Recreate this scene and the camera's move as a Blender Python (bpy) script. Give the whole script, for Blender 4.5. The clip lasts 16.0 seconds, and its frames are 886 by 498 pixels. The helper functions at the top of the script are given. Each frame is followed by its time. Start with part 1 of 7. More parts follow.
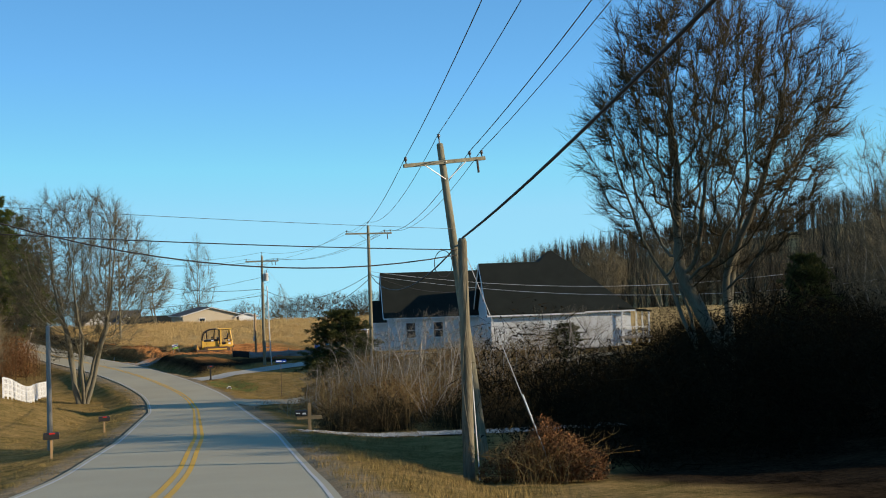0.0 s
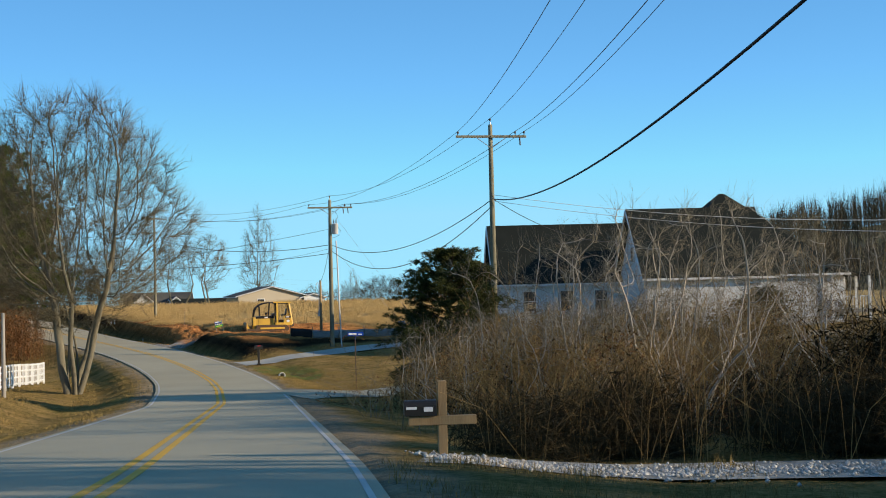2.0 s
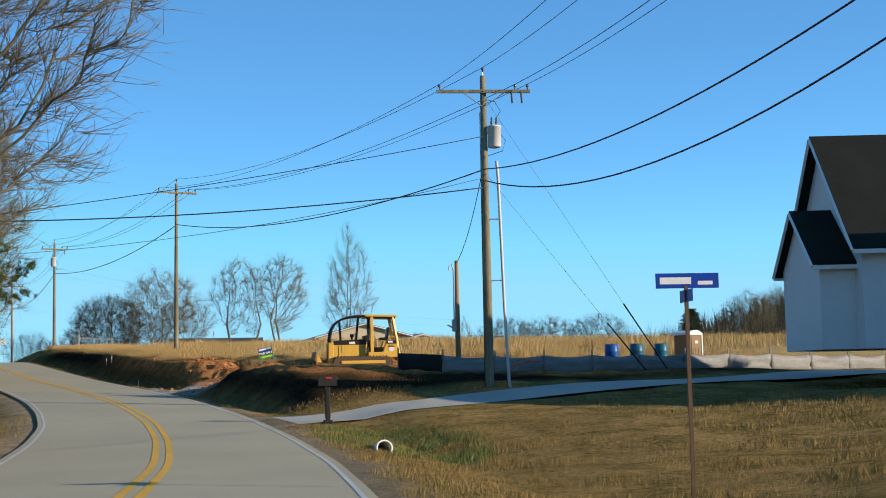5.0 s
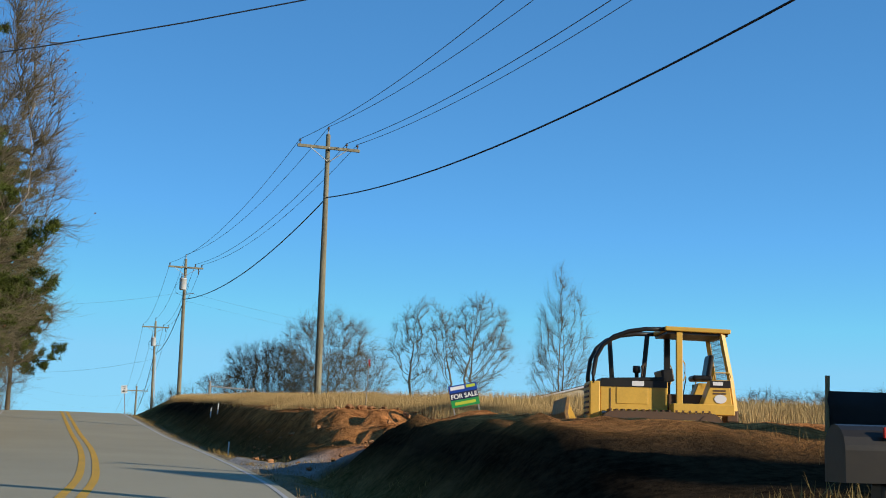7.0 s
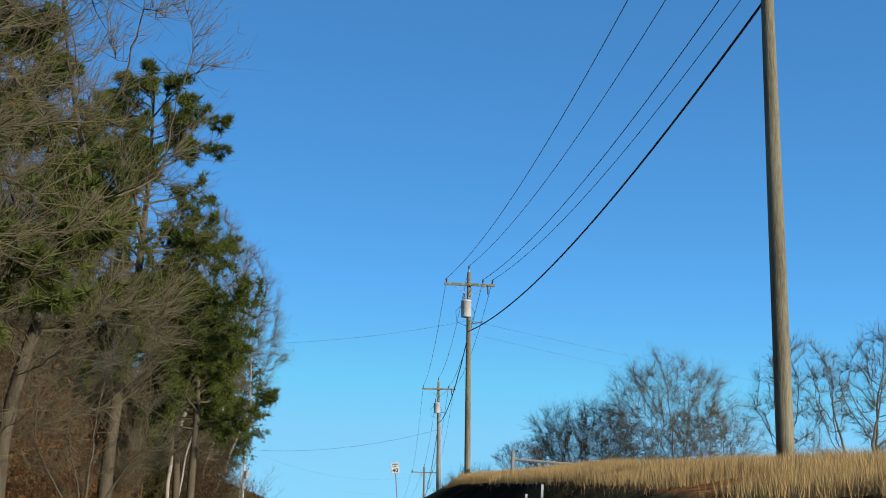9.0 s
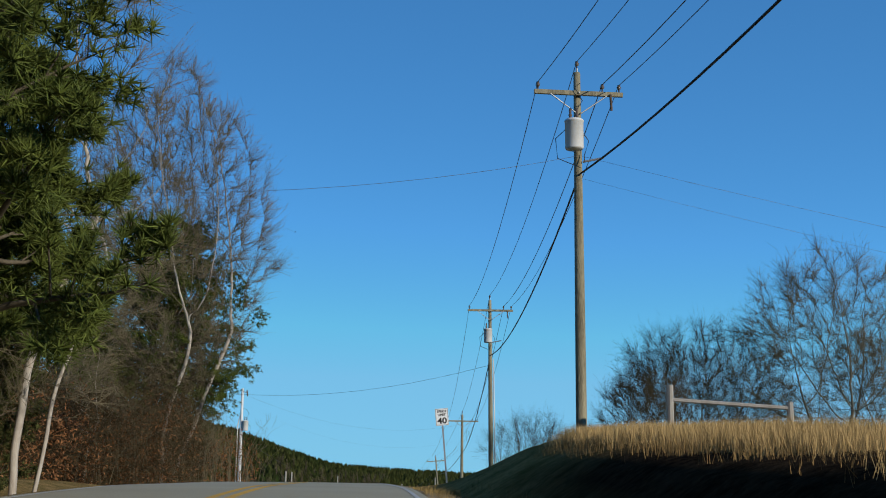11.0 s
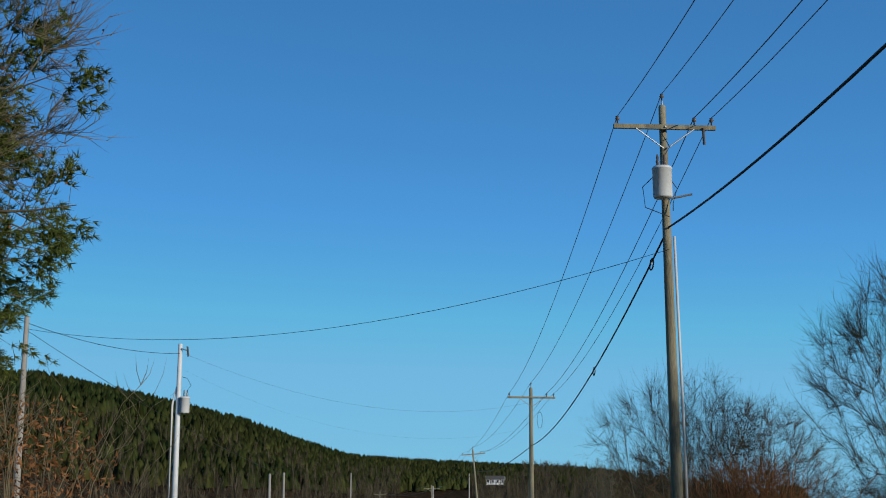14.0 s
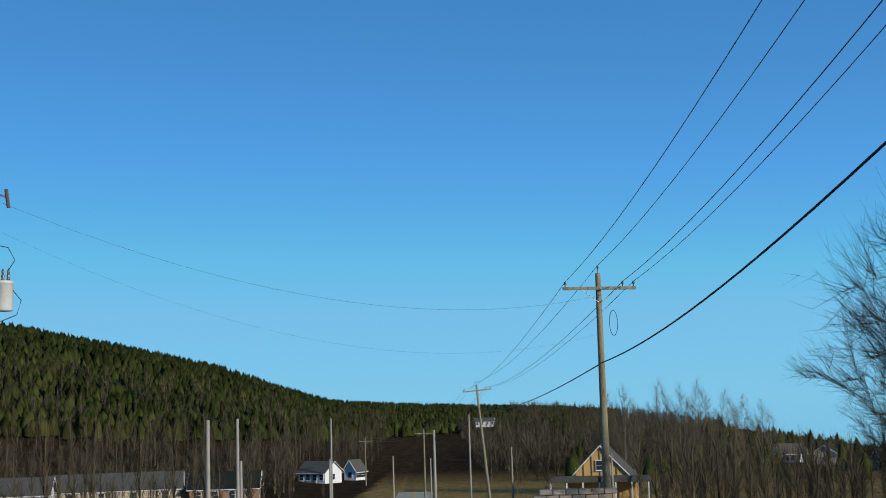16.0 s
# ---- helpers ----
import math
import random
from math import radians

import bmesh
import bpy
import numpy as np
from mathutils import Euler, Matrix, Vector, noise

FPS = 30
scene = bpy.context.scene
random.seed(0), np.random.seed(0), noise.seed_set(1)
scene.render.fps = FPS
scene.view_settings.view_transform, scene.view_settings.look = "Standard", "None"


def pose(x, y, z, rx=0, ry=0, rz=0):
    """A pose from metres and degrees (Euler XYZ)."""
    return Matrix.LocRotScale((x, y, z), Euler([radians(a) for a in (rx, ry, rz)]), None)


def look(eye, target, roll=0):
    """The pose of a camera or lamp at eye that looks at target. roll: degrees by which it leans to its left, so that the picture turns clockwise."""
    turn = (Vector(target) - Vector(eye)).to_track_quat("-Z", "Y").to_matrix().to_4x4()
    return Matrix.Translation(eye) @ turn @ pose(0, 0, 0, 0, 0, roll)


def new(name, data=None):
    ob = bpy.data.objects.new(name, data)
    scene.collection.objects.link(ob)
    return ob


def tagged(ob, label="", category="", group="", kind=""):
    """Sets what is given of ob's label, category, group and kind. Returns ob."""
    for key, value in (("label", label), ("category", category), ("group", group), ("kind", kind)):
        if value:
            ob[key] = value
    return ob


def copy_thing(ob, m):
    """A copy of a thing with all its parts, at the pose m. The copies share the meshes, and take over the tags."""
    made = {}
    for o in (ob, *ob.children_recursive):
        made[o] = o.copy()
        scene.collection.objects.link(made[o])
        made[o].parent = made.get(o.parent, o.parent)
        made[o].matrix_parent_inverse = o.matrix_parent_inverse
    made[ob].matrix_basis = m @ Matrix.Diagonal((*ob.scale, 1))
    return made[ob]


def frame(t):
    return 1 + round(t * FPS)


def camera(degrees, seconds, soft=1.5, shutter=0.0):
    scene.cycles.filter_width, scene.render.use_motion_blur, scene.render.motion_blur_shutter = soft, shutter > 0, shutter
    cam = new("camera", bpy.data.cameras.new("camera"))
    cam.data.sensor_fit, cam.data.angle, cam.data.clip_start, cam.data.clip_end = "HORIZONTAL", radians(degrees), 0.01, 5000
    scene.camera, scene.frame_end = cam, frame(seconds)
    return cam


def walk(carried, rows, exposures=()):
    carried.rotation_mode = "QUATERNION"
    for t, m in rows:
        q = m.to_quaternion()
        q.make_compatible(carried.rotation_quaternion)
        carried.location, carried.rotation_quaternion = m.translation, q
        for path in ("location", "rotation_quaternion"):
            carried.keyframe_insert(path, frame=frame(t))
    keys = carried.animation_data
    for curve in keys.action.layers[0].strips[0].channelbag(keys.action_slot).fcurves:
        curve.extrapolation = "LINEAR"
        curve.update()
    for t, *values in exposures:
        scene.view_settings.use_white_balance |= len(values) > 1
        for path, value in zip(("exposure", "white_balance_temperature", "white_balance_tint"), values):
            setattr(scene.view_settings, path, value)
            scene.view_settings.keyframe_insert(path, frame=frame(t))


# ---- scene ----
cam = camera(39.39, 16.0, soft=1.0)

# seconds, place, turn to the left, pitch, roll
ROWS = (
    (0.0, 0.004, -0.001, 1.495, -19.935, 1.986, -1.867),
    (0.5, 1.855, 8.063, 0.635, -18.933, 0.920, -1.770),
    (1.0, 3.633, 16.222, -0.182, -18.275, 0.854, -1.899),
    (1.5, 5.332, 24.401, -0.961, -17.625, 2.229, -1.222),
    (2.0, 6.848, 32.551, -1.652, -16.688, 2.132, -1.396),
    (2.5, 8.311, 41.090, -2.160, -15.702, 5.543, -2.237),
    (3.0, 9.732, 49.185, -2.653, -14.701, 3.724, -1.202),
    (3.2, 10.219, 52.452, -2.843, -14.421, 4.261, -0.592),
    (5.3, 15.371, 87.690, -4.909, -11.886, 5.642, -0.806),
    (5.5, 15.682, 90.843, -4.968, -11.372, 5.887, -0.202),
    (6.0, 16.463, 98.617, -5.066, -9.219, 9.142, 0.355),
    (6.5, 16.920, 106.446, -5.126, -6.672, 7.364, 0.952),
    (7.0, 16.860, 114.237, -5.042, -3.419, 9.236, 1.549),
    (7.5, 16.452, 121.939, -4.889, 0.385, 10.880, 1.881),
    (8.0, 15.620, 129.181, -4.648, 4.487, 11.942, 2.006),
    (8.5, 14.505, 136.253, -4.409, 7.982, 12.999, 2.041),
    (9.0, 13.076, 142.945, -4.168, 10.138, 12.617, 1.142),
    (9.5, 11.598, 149.297, -3.934, 10.677, 12.184, -0.137),
    (10.0, 10.048, 155.421, -3.690, 10.909, 11.329, -0.174),
    (10.2, 9.411, 157.888, -3.586, 11.067, 10.556, 0.329),
    (12.3, 2.895, 183.469, -2.196, 11.121, 10.117, 0.899),
    (12.5, 2.232, 186.150, -2.150, 11.345, 11.502, 0.977),
    (13.0, 0.449, 192.975, -2.073, 11.727, 10.798, 0.937),
    (13.5, -1.351, 199.910, -2.118, 11.950, 9.531, 0.578),
    (14.0, -3.182, 206.715, -2.142, 11.861, 9.717, 0.243),
    (14.5, -5.016, 213.445, -2.186, 11.397, 9.355, -0.898),
    (15.0, -6.773, 220.116, -2.231, 11.005, 9.075, -1.051),
    (15.5, -8.545, 226.937, -2.403, 10.835, 7.948, -1.360),
    (16.0, -10.439, 233.874, -2.672, 10.848, 7.175, -1.607),
)


def aimed(x, y, z, yaw, pitch, roll):
    """A camera pose from a place and its turns in degrees."""
    a, b = radians(yaw), radians(pitch)
    ahead = Vector((-math.sin(a) * math.cos(b), math.cos(a) * math.cos(b), math.sin(b)))
    return look((x, y, z), Vector((x, y, z)) + ahead * 10, roll)


walk(cam, [(row[0], aimed(*row[1:])) for row in ROWS],
     exposures=[(0.0, 0.2, 6900, 10), (2.0, 0.27, 6850, 10), (2.5, 0.5, 6800, 10), (3.0, 0.22, 6700, 10), (5.3, 0.28, 6550, 10), (6.0, 0.24, 6430, 10), (7.0, 0.02, 6250, 9), (9.0, 0.0, 6000, 8), (10.2, -0.15, 5950, 8), (12.3, -0.4, 5800, 7), (14.0, -0.42, 5800, 7), (16.0, -0.28, 5850, 7)])

# ---- sky and sun ----
SUN_TO = Vector((0.86, -0.51, 0.0)).normalized()
SUN_EL = radians(17)
world = bpy.data.worlds.new("sky")
scene.world = world
world.use_nodes = True
wn = world.node_tree.nodes
wl = world.node_tree.links.new


def clear_sky(elevation):
    """A clean winter sky with the sun at that height."""
    tex = wn.new("ShaderNodeTexSky")
    tex.sky_type, tex.sun_disc = 'NISHITA', False
    tex.sun_elevation, tex.sun_rotation = elevation, math.atan2(SUN_TO.x, SUN_TO.y)
    tex.altitude, tex.air_density, tex.dust_density, tex.ozone_density = 3000, 1.0, 0.0, 3.0
    return tex.outputs[0]


even = wn.new("ShaderNodeMix")  # evens out the low sun's bright flank
even.data_type = 'RGBA'
even.inputs["Factor"].default_value = 0.75
wl(clear_sky(SUN_EL), even.inputs["A"])
wl(clear_sky(radians(90)), even.inputs["B"])
cool = wn.new("ShaderNodeMix")
cool.data_type, cool.blend_type = 'RGBA', 'MULTIPLY'
cool.inputs["Factor"].default_value = 1.0
cool.inputs["B"].default_value = (0.51, 0.95, 1.08, 1)
wl(even.outputs["Result"], cool.inputs["A"])
haze = wn.new("ShaderNodeMix")  # winter haze: the sky stays an even pale blue down to the horizon
haze.data_type, haze.blend_type = 'RGBA', 'DARKEN'
haze.inputs["Factor"].default_value = 0.85
haze.inputs["B"].default_value = (1.75, 4.0, 5.6, 1)
wl(cool.outputs["Result"], haze.inputs["A"])
wl(haze.outputs["Result"], wn["Background"].inputs["Color"])
wn["Background"].inputs["Strength"].default_value = 0.15
sun = new("sun", bpy.data.lights.new("sun", 'SUN'))
sun.data.energy, sun.data.angle, sun.data.color = 5.3, radians(0.53), (1.0, 0.86, 0.68)
away = Vector((SUN_TO.x * math.cos(SUN_EL), SUN_TO.y * math.cos(SUN_EL), math.sin(SUN_EL)))
sun.matrix_world = look(away * 300, (0, 0, 0))


# ---- materials ----
def material(name, color, rough=0.8, metal=0.0, other=None, scale=1.0, fine=30.0, amount=0.5, bump=0.2, island=0.0,
             objvar=0.0, stretch=(1, 1, 1), coords="Object", bump_scale=None, spec=0.3):
    """Two tones mixed by broad and fine noise, with relief; other: the second tone."""
    m = bpy.data.materials.new(name)
    m.use_nodes = True
    n, lk = m.node_tree.nodes, m.node_tree.links.new
    bsdf = n["Principled BSDF"]
    bsdf.inputs["Roughness"].default_value = rough
    bsdf.inputs["Metallic"].default_value = metal
    bsdf.inputs["Specular IOR Level"].default_value = spec
    other = other or tuple(c * 0.72 for c in color)
    co = n.new("ShaderNodeTexCoord")
    mp = n.new("ShaderNodeMapping")
    mp.inputs["Scale"].default_value = stretch
    if coords == "World":
        geo = n.new("ShaderNodeNewGeometry")
        lk(geo.outputs["Position"], mp.inputs["Vector"])
    else:
        lk(co.outputs[coords], mp.inputs["Vector"])
    big, small = n.new("ShaderNodeTexNoise"), n.new("ShaderNodeTexNoise")
    big.inputs["Scale"].default_value, small.inputs["Scale"].default_value = scale, fine
    big.inputs["Detail"].default_value, small.inputs["Detail"].default_value = 5, 6
    small.inputs["Roughness"].default_value = 0.65
    for tex in (big, small):
        lk(mp.outputs[0], tex.inputs["Vector"])
    mean = n.new("ShaderNodeMath")
    mean.operation = 'MULTIPLY_ADD'
    mean.inputs[1].default_value, mean.inputs[2].default_value = 0.5, 0.0
    lk(small.outputs["Fac"], mean.inputs[0])
    half = n.new("ShaderNodeMath")
    half.operation = 'MULTIPLY_ADD'
    half.inputs[1].default_value = 0.5
    lk(big.outputs["Fac"], half.inputs[0])
    lk(mean.outputs[0], half.inputs[2])
    ramp = n.new("ShaderNodeValToRGB")
    ramp.color_ramp.elements[0].position = 0.5 - 0.24 / (0.4 + amount)
    ramp.color_ramp.elements[1].position = 0.5 + 0.24 / (0.4 + amount)
    ramp.color_ramp.elements[0].color = (*other, 1)
    ramp.color_ramp.elements[1].color = (*color, 1)
    lk(half.outputs[0], ramp.inputs[0])
    out = ramp.outputs[0]
    if island or objvar:
        src = n.new("ShaderNodeNewGeometry").outputs["Random Per Island"] if island else n.new("ShaderNodeObjectInfo").outputs["Random"]
        span = island or objvar
        val = n.new("ShaderNodeMapRange")
        val.inputs["To Min"].default_value, val.inputs["To Max"].default_value = 1 - span, 1 + span
        lk(src, val.inputs["Value"])
        hsv = n.new("ShaderNodeHueSaturation")
        lk(out, hsv.inputs["Color"])
        lk(val.outputs[0], hsv.inputs["Value"])
        out = hsv.outputs[0]
    lk(out, bsdf.inputs["Base Color"])
    if bump:
        bp = n.new("ShaderNodeBump")
        bp.inputs["Strength"].default_value, bp.inputs["Distance"].default_value = bump, 0.02
        lk(small.outputs["Fac"], bp.inputs["Height"])
        lk(bp.outputs[0], bsdf.inputs["Normal"])
    return m


M = {
    "asphalt": material("asphalt", (0.42, 0.375, 0.25), 0.92, other=(0.30, 0.268, 0.18), scale=0.25, fine=40, amount=0.6, bump=0.25, coords="World"),
    "drive": material("drive", (0.46, 0.43, 0.35), 0.9, other=(0.3, 0.285, 0.24), scale=0.5, fine=35, amount=0.8, coords="World"),
    "stone_chip": material("stone_chip", (0.55, 0.53, 0.48), 0.9, other=(0.3, 0.28, 0.24), scale=3, fine=20, bump=0.1, island=0.35),
    "gravel": material("gravel", (0.40, 0.38, 0.32), 0.95, other=(0.17, 0.155, 0.12), scale=1.6, fine=22, amount=2.0, bump=0.8, coords="World"),
    "yellow_line": material("yellow_line", (0.74, 0.40, 0.03), 0.8, other=(0.5, 0.30, 0.05), scale=0.6, fine=25, amount=0.8, coords="World"),
    "white_line": material("white_line", (0.55, 0.53, 0.46), 0.7, other=(0.38, 0.37, 0.35), scale=0.8, fine=25, amount=0.9, coords="World"),
    "pole_wood": material("pole_wood", (0.30, 0.272, 0.18), 0.9, other=(0.11, 0.095, 0.06), scale=1.2, fine=14, amount=1.6, bump=0.6, stretch=(4, 4, 0.35)),
    "post_wood": material("post_wood", (0.40, 0.27, 0.13), 0.85, other=(0.24, 0.15, 0.07), scale=1.5, fine=14, amount=0.8, bump=0.4, stretch=(5, 5, 0.4)),
    "grey_wood": material("grey_wood", (0.36, 0.34, 0.30), 0.9, other=(0.2, 0.18, 0.15), scale=1.5, fine=14, amount=0.8, bump=0.4, stretch=(5, 5, 0.4)),
    "old_wood": material("old_wood", (0.25, 0.22, 0.15), 0.92, other=(0.085, 0.072, 0.048), scale=1.2, fine=12, amount=1.8, bump=0.7, stretch=(5, 5, 0.35), spec=0.1),
    "vine": material("vine", (0.21, 0.13, 0.062), 0.9, other=(0.08, 0.05, 0.026), scale=0.5, fine=6, bump=0.0, island=0.45, spec=0.05),
    "steel": material("steel", (0.45, 0.46, 0.46), 0.45, 0.7, scale=3, fine=40, bump=0.05),
    "grey_paint": material("grey_paint", (0.62, 0.63, 0.62), 0.45, 0.0, other=(0.45, 0.46, 0.45), scale=2, fine=20, bump=0.04),
    "porcelain": material("porcelain", (0.12, 0.09, 0.07), 0.2, scale=3, fine=30, bump=0.0),
    "cable": material("cable", (0.022, 0.022, 0.024), 0.6, scale=2, fine=20, bump=0.0),
    "wire": material("wire", (0.10, 0.105, 0.11), 0.5, 0.5, scale=2, fine=20, bump=0.0),
    "pvc": material("pvc", (0.6, 0.6, 0.58), 0.5, other=(0.48, 0.48, 0.46), scale=2, fine=20, bump=0.03),
    "bark": material("bark", (0.22, 0.195, 0.135), 0.95, other=(0.10, 0.088, 0.06), scale=1.2, fine=10, amount=1.0, bump=0.9, stretch=(3, 3, 0.7), spec=0.1),
    "forest_bark": material("forest_bark", (0.15, 0.125, 0.085), 0.95, other=(0.065, 0.054, 0.038), scale=1.2, fine=10, amount=1.0, bump=0.9, stretch=(3, 3, 0.7), spec=0.05),
    "pale_bark": material("pale_bark", (0.46, 0.42, 0.35), 0.9, other=(0.24, 0.2, 0.16), scale=1.2, fine=8, amount=1.0, bump=0.5, stretch=(3, 3, 0.7)),
    "twig": material("twig", (0.165, 0.14, 0.085), 0.9, other=(0.088, 0.074, 0.045), scale=0.6, fine=8, bump=0.0, island=0.25, spec=0.08),
    "needles": material("needles", (0.11, 0.125, 0.022), 0.75, other=(0.045, 0.07, 0.015), scale=0.5, fine=5, bump=0.0, island=0.5, spec=0.12),
    "cedar": material("cedar", (0.085, 0.088, 0.027), 0.85, other=(0.036, 0.045, 0.015), scale=0.6, fine=5, bump=0.0, island=0.5, spec=0.08),
    "dry_leaf": material("dry_leaf", (0.22, 0.10, 0.038), 0.85, other=(0.10, 0.05, 0.022), scale=0.5, fine=6, bump=0.0, island=0.5, spec=0.08),
    "cane": material("cane", (0.34, 0.22, 0.085), 0.85, other=(0.13, 0.083, 0.032), scale=0.5, fine=6, bump=0.0, island=0.45, spec=0.08),
    "dry_grass": material("dry_grass", (0.52, 0.37, 0.16), 0.85, other=(0.33, 0.22, 0.09), scale=0.25, fine=3, bump=0.0, island=0.4, coords="World", spec=0.1),
    "lawn_grass": material("lawn_grass", (0.30, 0.20, 0.075), 0.9, other=(0.17, 0.13, 0.045), scale=0.35, fine=3, bump=0.0, island=0.45, coords="World", spec=0.05),
    "siding": material("siding", (0.72, 0.73, 0.72), 0.6, other=(0.58, 0.59, 0.58), scale=0.6, fine=12, bump=0.03),
    "roof": material("roof", (0.019, 0.022, 0.017), 0.95, other=(0.010, 0.012, 0.009), scale=0.8, fine=18, amount=1.0, bump=0.5, spec=0.15),
    "grey_roof": material("grey_roof", (0.10, 0.095, 0.08), 0.95, other=(0.055, 0.052, 0.045), scale=0.6, fine=14, bump=0.4),
    "tan_wall": material("tan_wall", (0.55, 0.47, 0.34), 0.7, other=(0.45, 0.38, 0.27), scale=0.5, fine=12, bump=0.05),
    "brick_wall": material("brick_wall", (0.30, 0.18, 0.11), 0.85, other=(0.2, 0.12, 0.08), scale=0.6, fine=18, bump=0.3),
    "stone": material("stone", (0.42, 0.36, 0.28), 0.9, other=(0.25, 0.2, 0.15), scale=2.0, fine=18, bump=0.5, objvar=0.25),
    "plywood": material("plywood", (0.55, 0.36, 0.13), 0.7, other=(0.42, 0.25, 0.08), scale=0.8, fine=10, bump=0.1),
    "trim": material("trim", (0.76, 0.76, 0.74), 0.5, other=(0.62, 0.62, 0.6), scale=1, fine=12, bump=0.02),
    "glass": material("glass", (0.03, 0.04, 0.05), 0.08, other=(0.02, 0.025, 0.03), scale=1, fine=4, bump=0.0, spec=0.6),
    "yellow": material("yellow", (0.74, 0.45, 0.07), 0.45, other=(0.55, 0.33, 0.06), scale=1.6, fine=14, amount=0.7, bump=0.06),
    # darker copy of twig: round_tree and shrub crowns get their backlit dimness as colour
    "dark_twig": material("dark_twig", (0.08, 0.062, 0.033), 0.95, other=(0.032, 0.025, 0.014), scale=0.6, fine=6, bump=0.0, island=0.35, spec=0.0),
    "worn_yellow": material("worn_yellow", (0.5, 0.3, 0.07), 0.6, other=(0.2, 0.12, 0.06), scale=2.5, fine=14, amount=1.2, bump=0.2),
    "pale_twig": material("pale_twig", (0.25, 0.22, 0.155), 0.9, other=(0.13, 0.11, 0.078), scale=0.6, fine=8, bump=0.0, island=0.25, spec=0.1),
    "black_paint": material("black_paint", (0.014, 0.014, 0.014), 0.4, other=(0.03, 0.026, 0.02), scale=2, fine=14, bump=0.04),
    "dark_steel": material("dark_steel", (0.10, 0.075, 0.055), 0.6, 0.5, other=(0.16, 0.09, 0.05), scale=3, fine=14, bump=0.2),
    "white_paint": material("white_paint", (0.8, 0.8, 0.78), 0.5, other=(0.66, 0.66, 0.63), scale=2, fine=16, bump=0.03),
    "red": material("red", (0.55, 0.03, 0.02), 0.45, scale=4, fine=20, bump=0.02),
    "orange": material("orange", (0.75, 0.13, 0.03), 0.5, scale=4, fine=20, bump=0.02),
    "blue_plastic": material("blue_plastic", (0.015, 0.10, 0.36), 0.4, scale=2, fine=20, bump=0.03),
    "teal_plastic": material("teal_plastic", (0.015, 0.13, 0.2), 0.4, scale=2, fine=20, bump=0.03),
    "sign_blue": material("sign_blue", (0.01, 0.06, 0.36), 0.4, scale=3, fine=20, bump=0.0),
    "sign_navy": material("sign_navy", (0.012, 0.02, 0.07), 0.5, scale=3, fine=20, bump=0.0),
    "sign_green": material("sign_green", (0.03, 0.30, 0.07), 0.5, scale=3, fine=20, bump=0.0),
    "lime": material("lime", (0.5, 0.6, 0.05), 0.5, scale=3, fine=20, bump=0.0),
    "brown_plastic": material("brown_plastic", (0.24, 0.15, 0.07), 0.55, other=(0.18, 0.11, 0.05), scale=2, fine=14, bump=0.05),
    "fabric": material("fabric", (0.30, 0.295, 0.28), 0.6, other=(0.14, 0.14, 0.135), scale=0.9, fine=9, amount=1.2, bump=0.4, stretch=(0.5, 1, 4)),
    "black_fabric": material("black_fabric", (0.012, 0.012, 0.013), 0.8, other=(0.02, 0.02, 0.02), scale=2, fine=9, bump=0.2),
    "concrete": material("concrete", (0.5, 0.49, 0.46), 0.85, other=(0.36, 0.35, 0.33), scale=2, fine=18, bump=0.2),
    "far_pine": material("far_pine", (0.050, 0.050, 0.014), 0.95, other=(0.015, 0.025, 0.007), scale=0.022, fine=0.25, amount=1.2, bump=0.0, island=0.45, coords="World", spec=0.0),
    "far_twig": material("far_twig", (0.115, 0.095, 0.062), 0.95, other=(0.05, 0.042, 0.028), scale=0.02, fine=0.3, bump=0.0, island=0.35, coords="World", spec=0.0),
    # leaf and twig tone with deep shade put into the near-black colour
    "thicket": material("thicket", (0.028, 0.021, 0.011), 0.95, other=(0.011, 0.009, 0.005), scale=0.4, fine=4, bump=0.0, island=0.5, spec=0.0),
    "green_grass": material("green_grass", (0.09, 0.14, 0.03), 0.85, other=(0.16, 0.16, 0.05), scale=0.5, fine=3, bump=0.0, island=0.4, coords="World"),
}


# ---- makers ----
def fill(me, verts, faces):
    """Puts arrays of places and of equal-sided faces into a mesh."""
    verts = np.asarray(verts, np.float32).reshape(-1, 3)
    faces = np.asarray(faces, np.int32)
    me.vertices.add(len(verts))
    me.vertices.foreach_set("co", verts.ravel())
    me.loops.add(faces.size)
    me.loops.foreach_set("vertex_index", faces.ravel())
    me.polygons.add(len(faces))
    me.polygons.foreach_set("loop_start", np.arange(0, faces.size, faces.shape[1], dtype=np.int32))
    me.update(calc_edges=True)


def part(name, bm, mat, parent=None, label="", smooth=False):
    """Links a bmesh, or a list of (verts, faces) as one mesh object, under a thing or part."""
    me = bpy.data.meshes.new(name)
    if isinstance(bm, bmesh.types.BMesh):
        bm.to_mesh(me)
        bm.free()
    elif isinstance(bm[1], np.ndarray):
        fill(me, *bm)
    else:
        me.from_pydata(bm[0], [], bm[1])
    if smooth:
        me.shade_smooth()
    me.materials.append(M[mat] if isinstance(mat, str) else mat)
    ob = new(name, me)
    if parent is not None:
        ob.parent = parent
    if label:
        ob["label"] = label
    return ob


def thing(name, label, category, group="", kind="", at=None):
    ob = new(name)
    if at is not None:
        ob.matrix_basis = at
    return tagged(ob, label, category, group, kind)


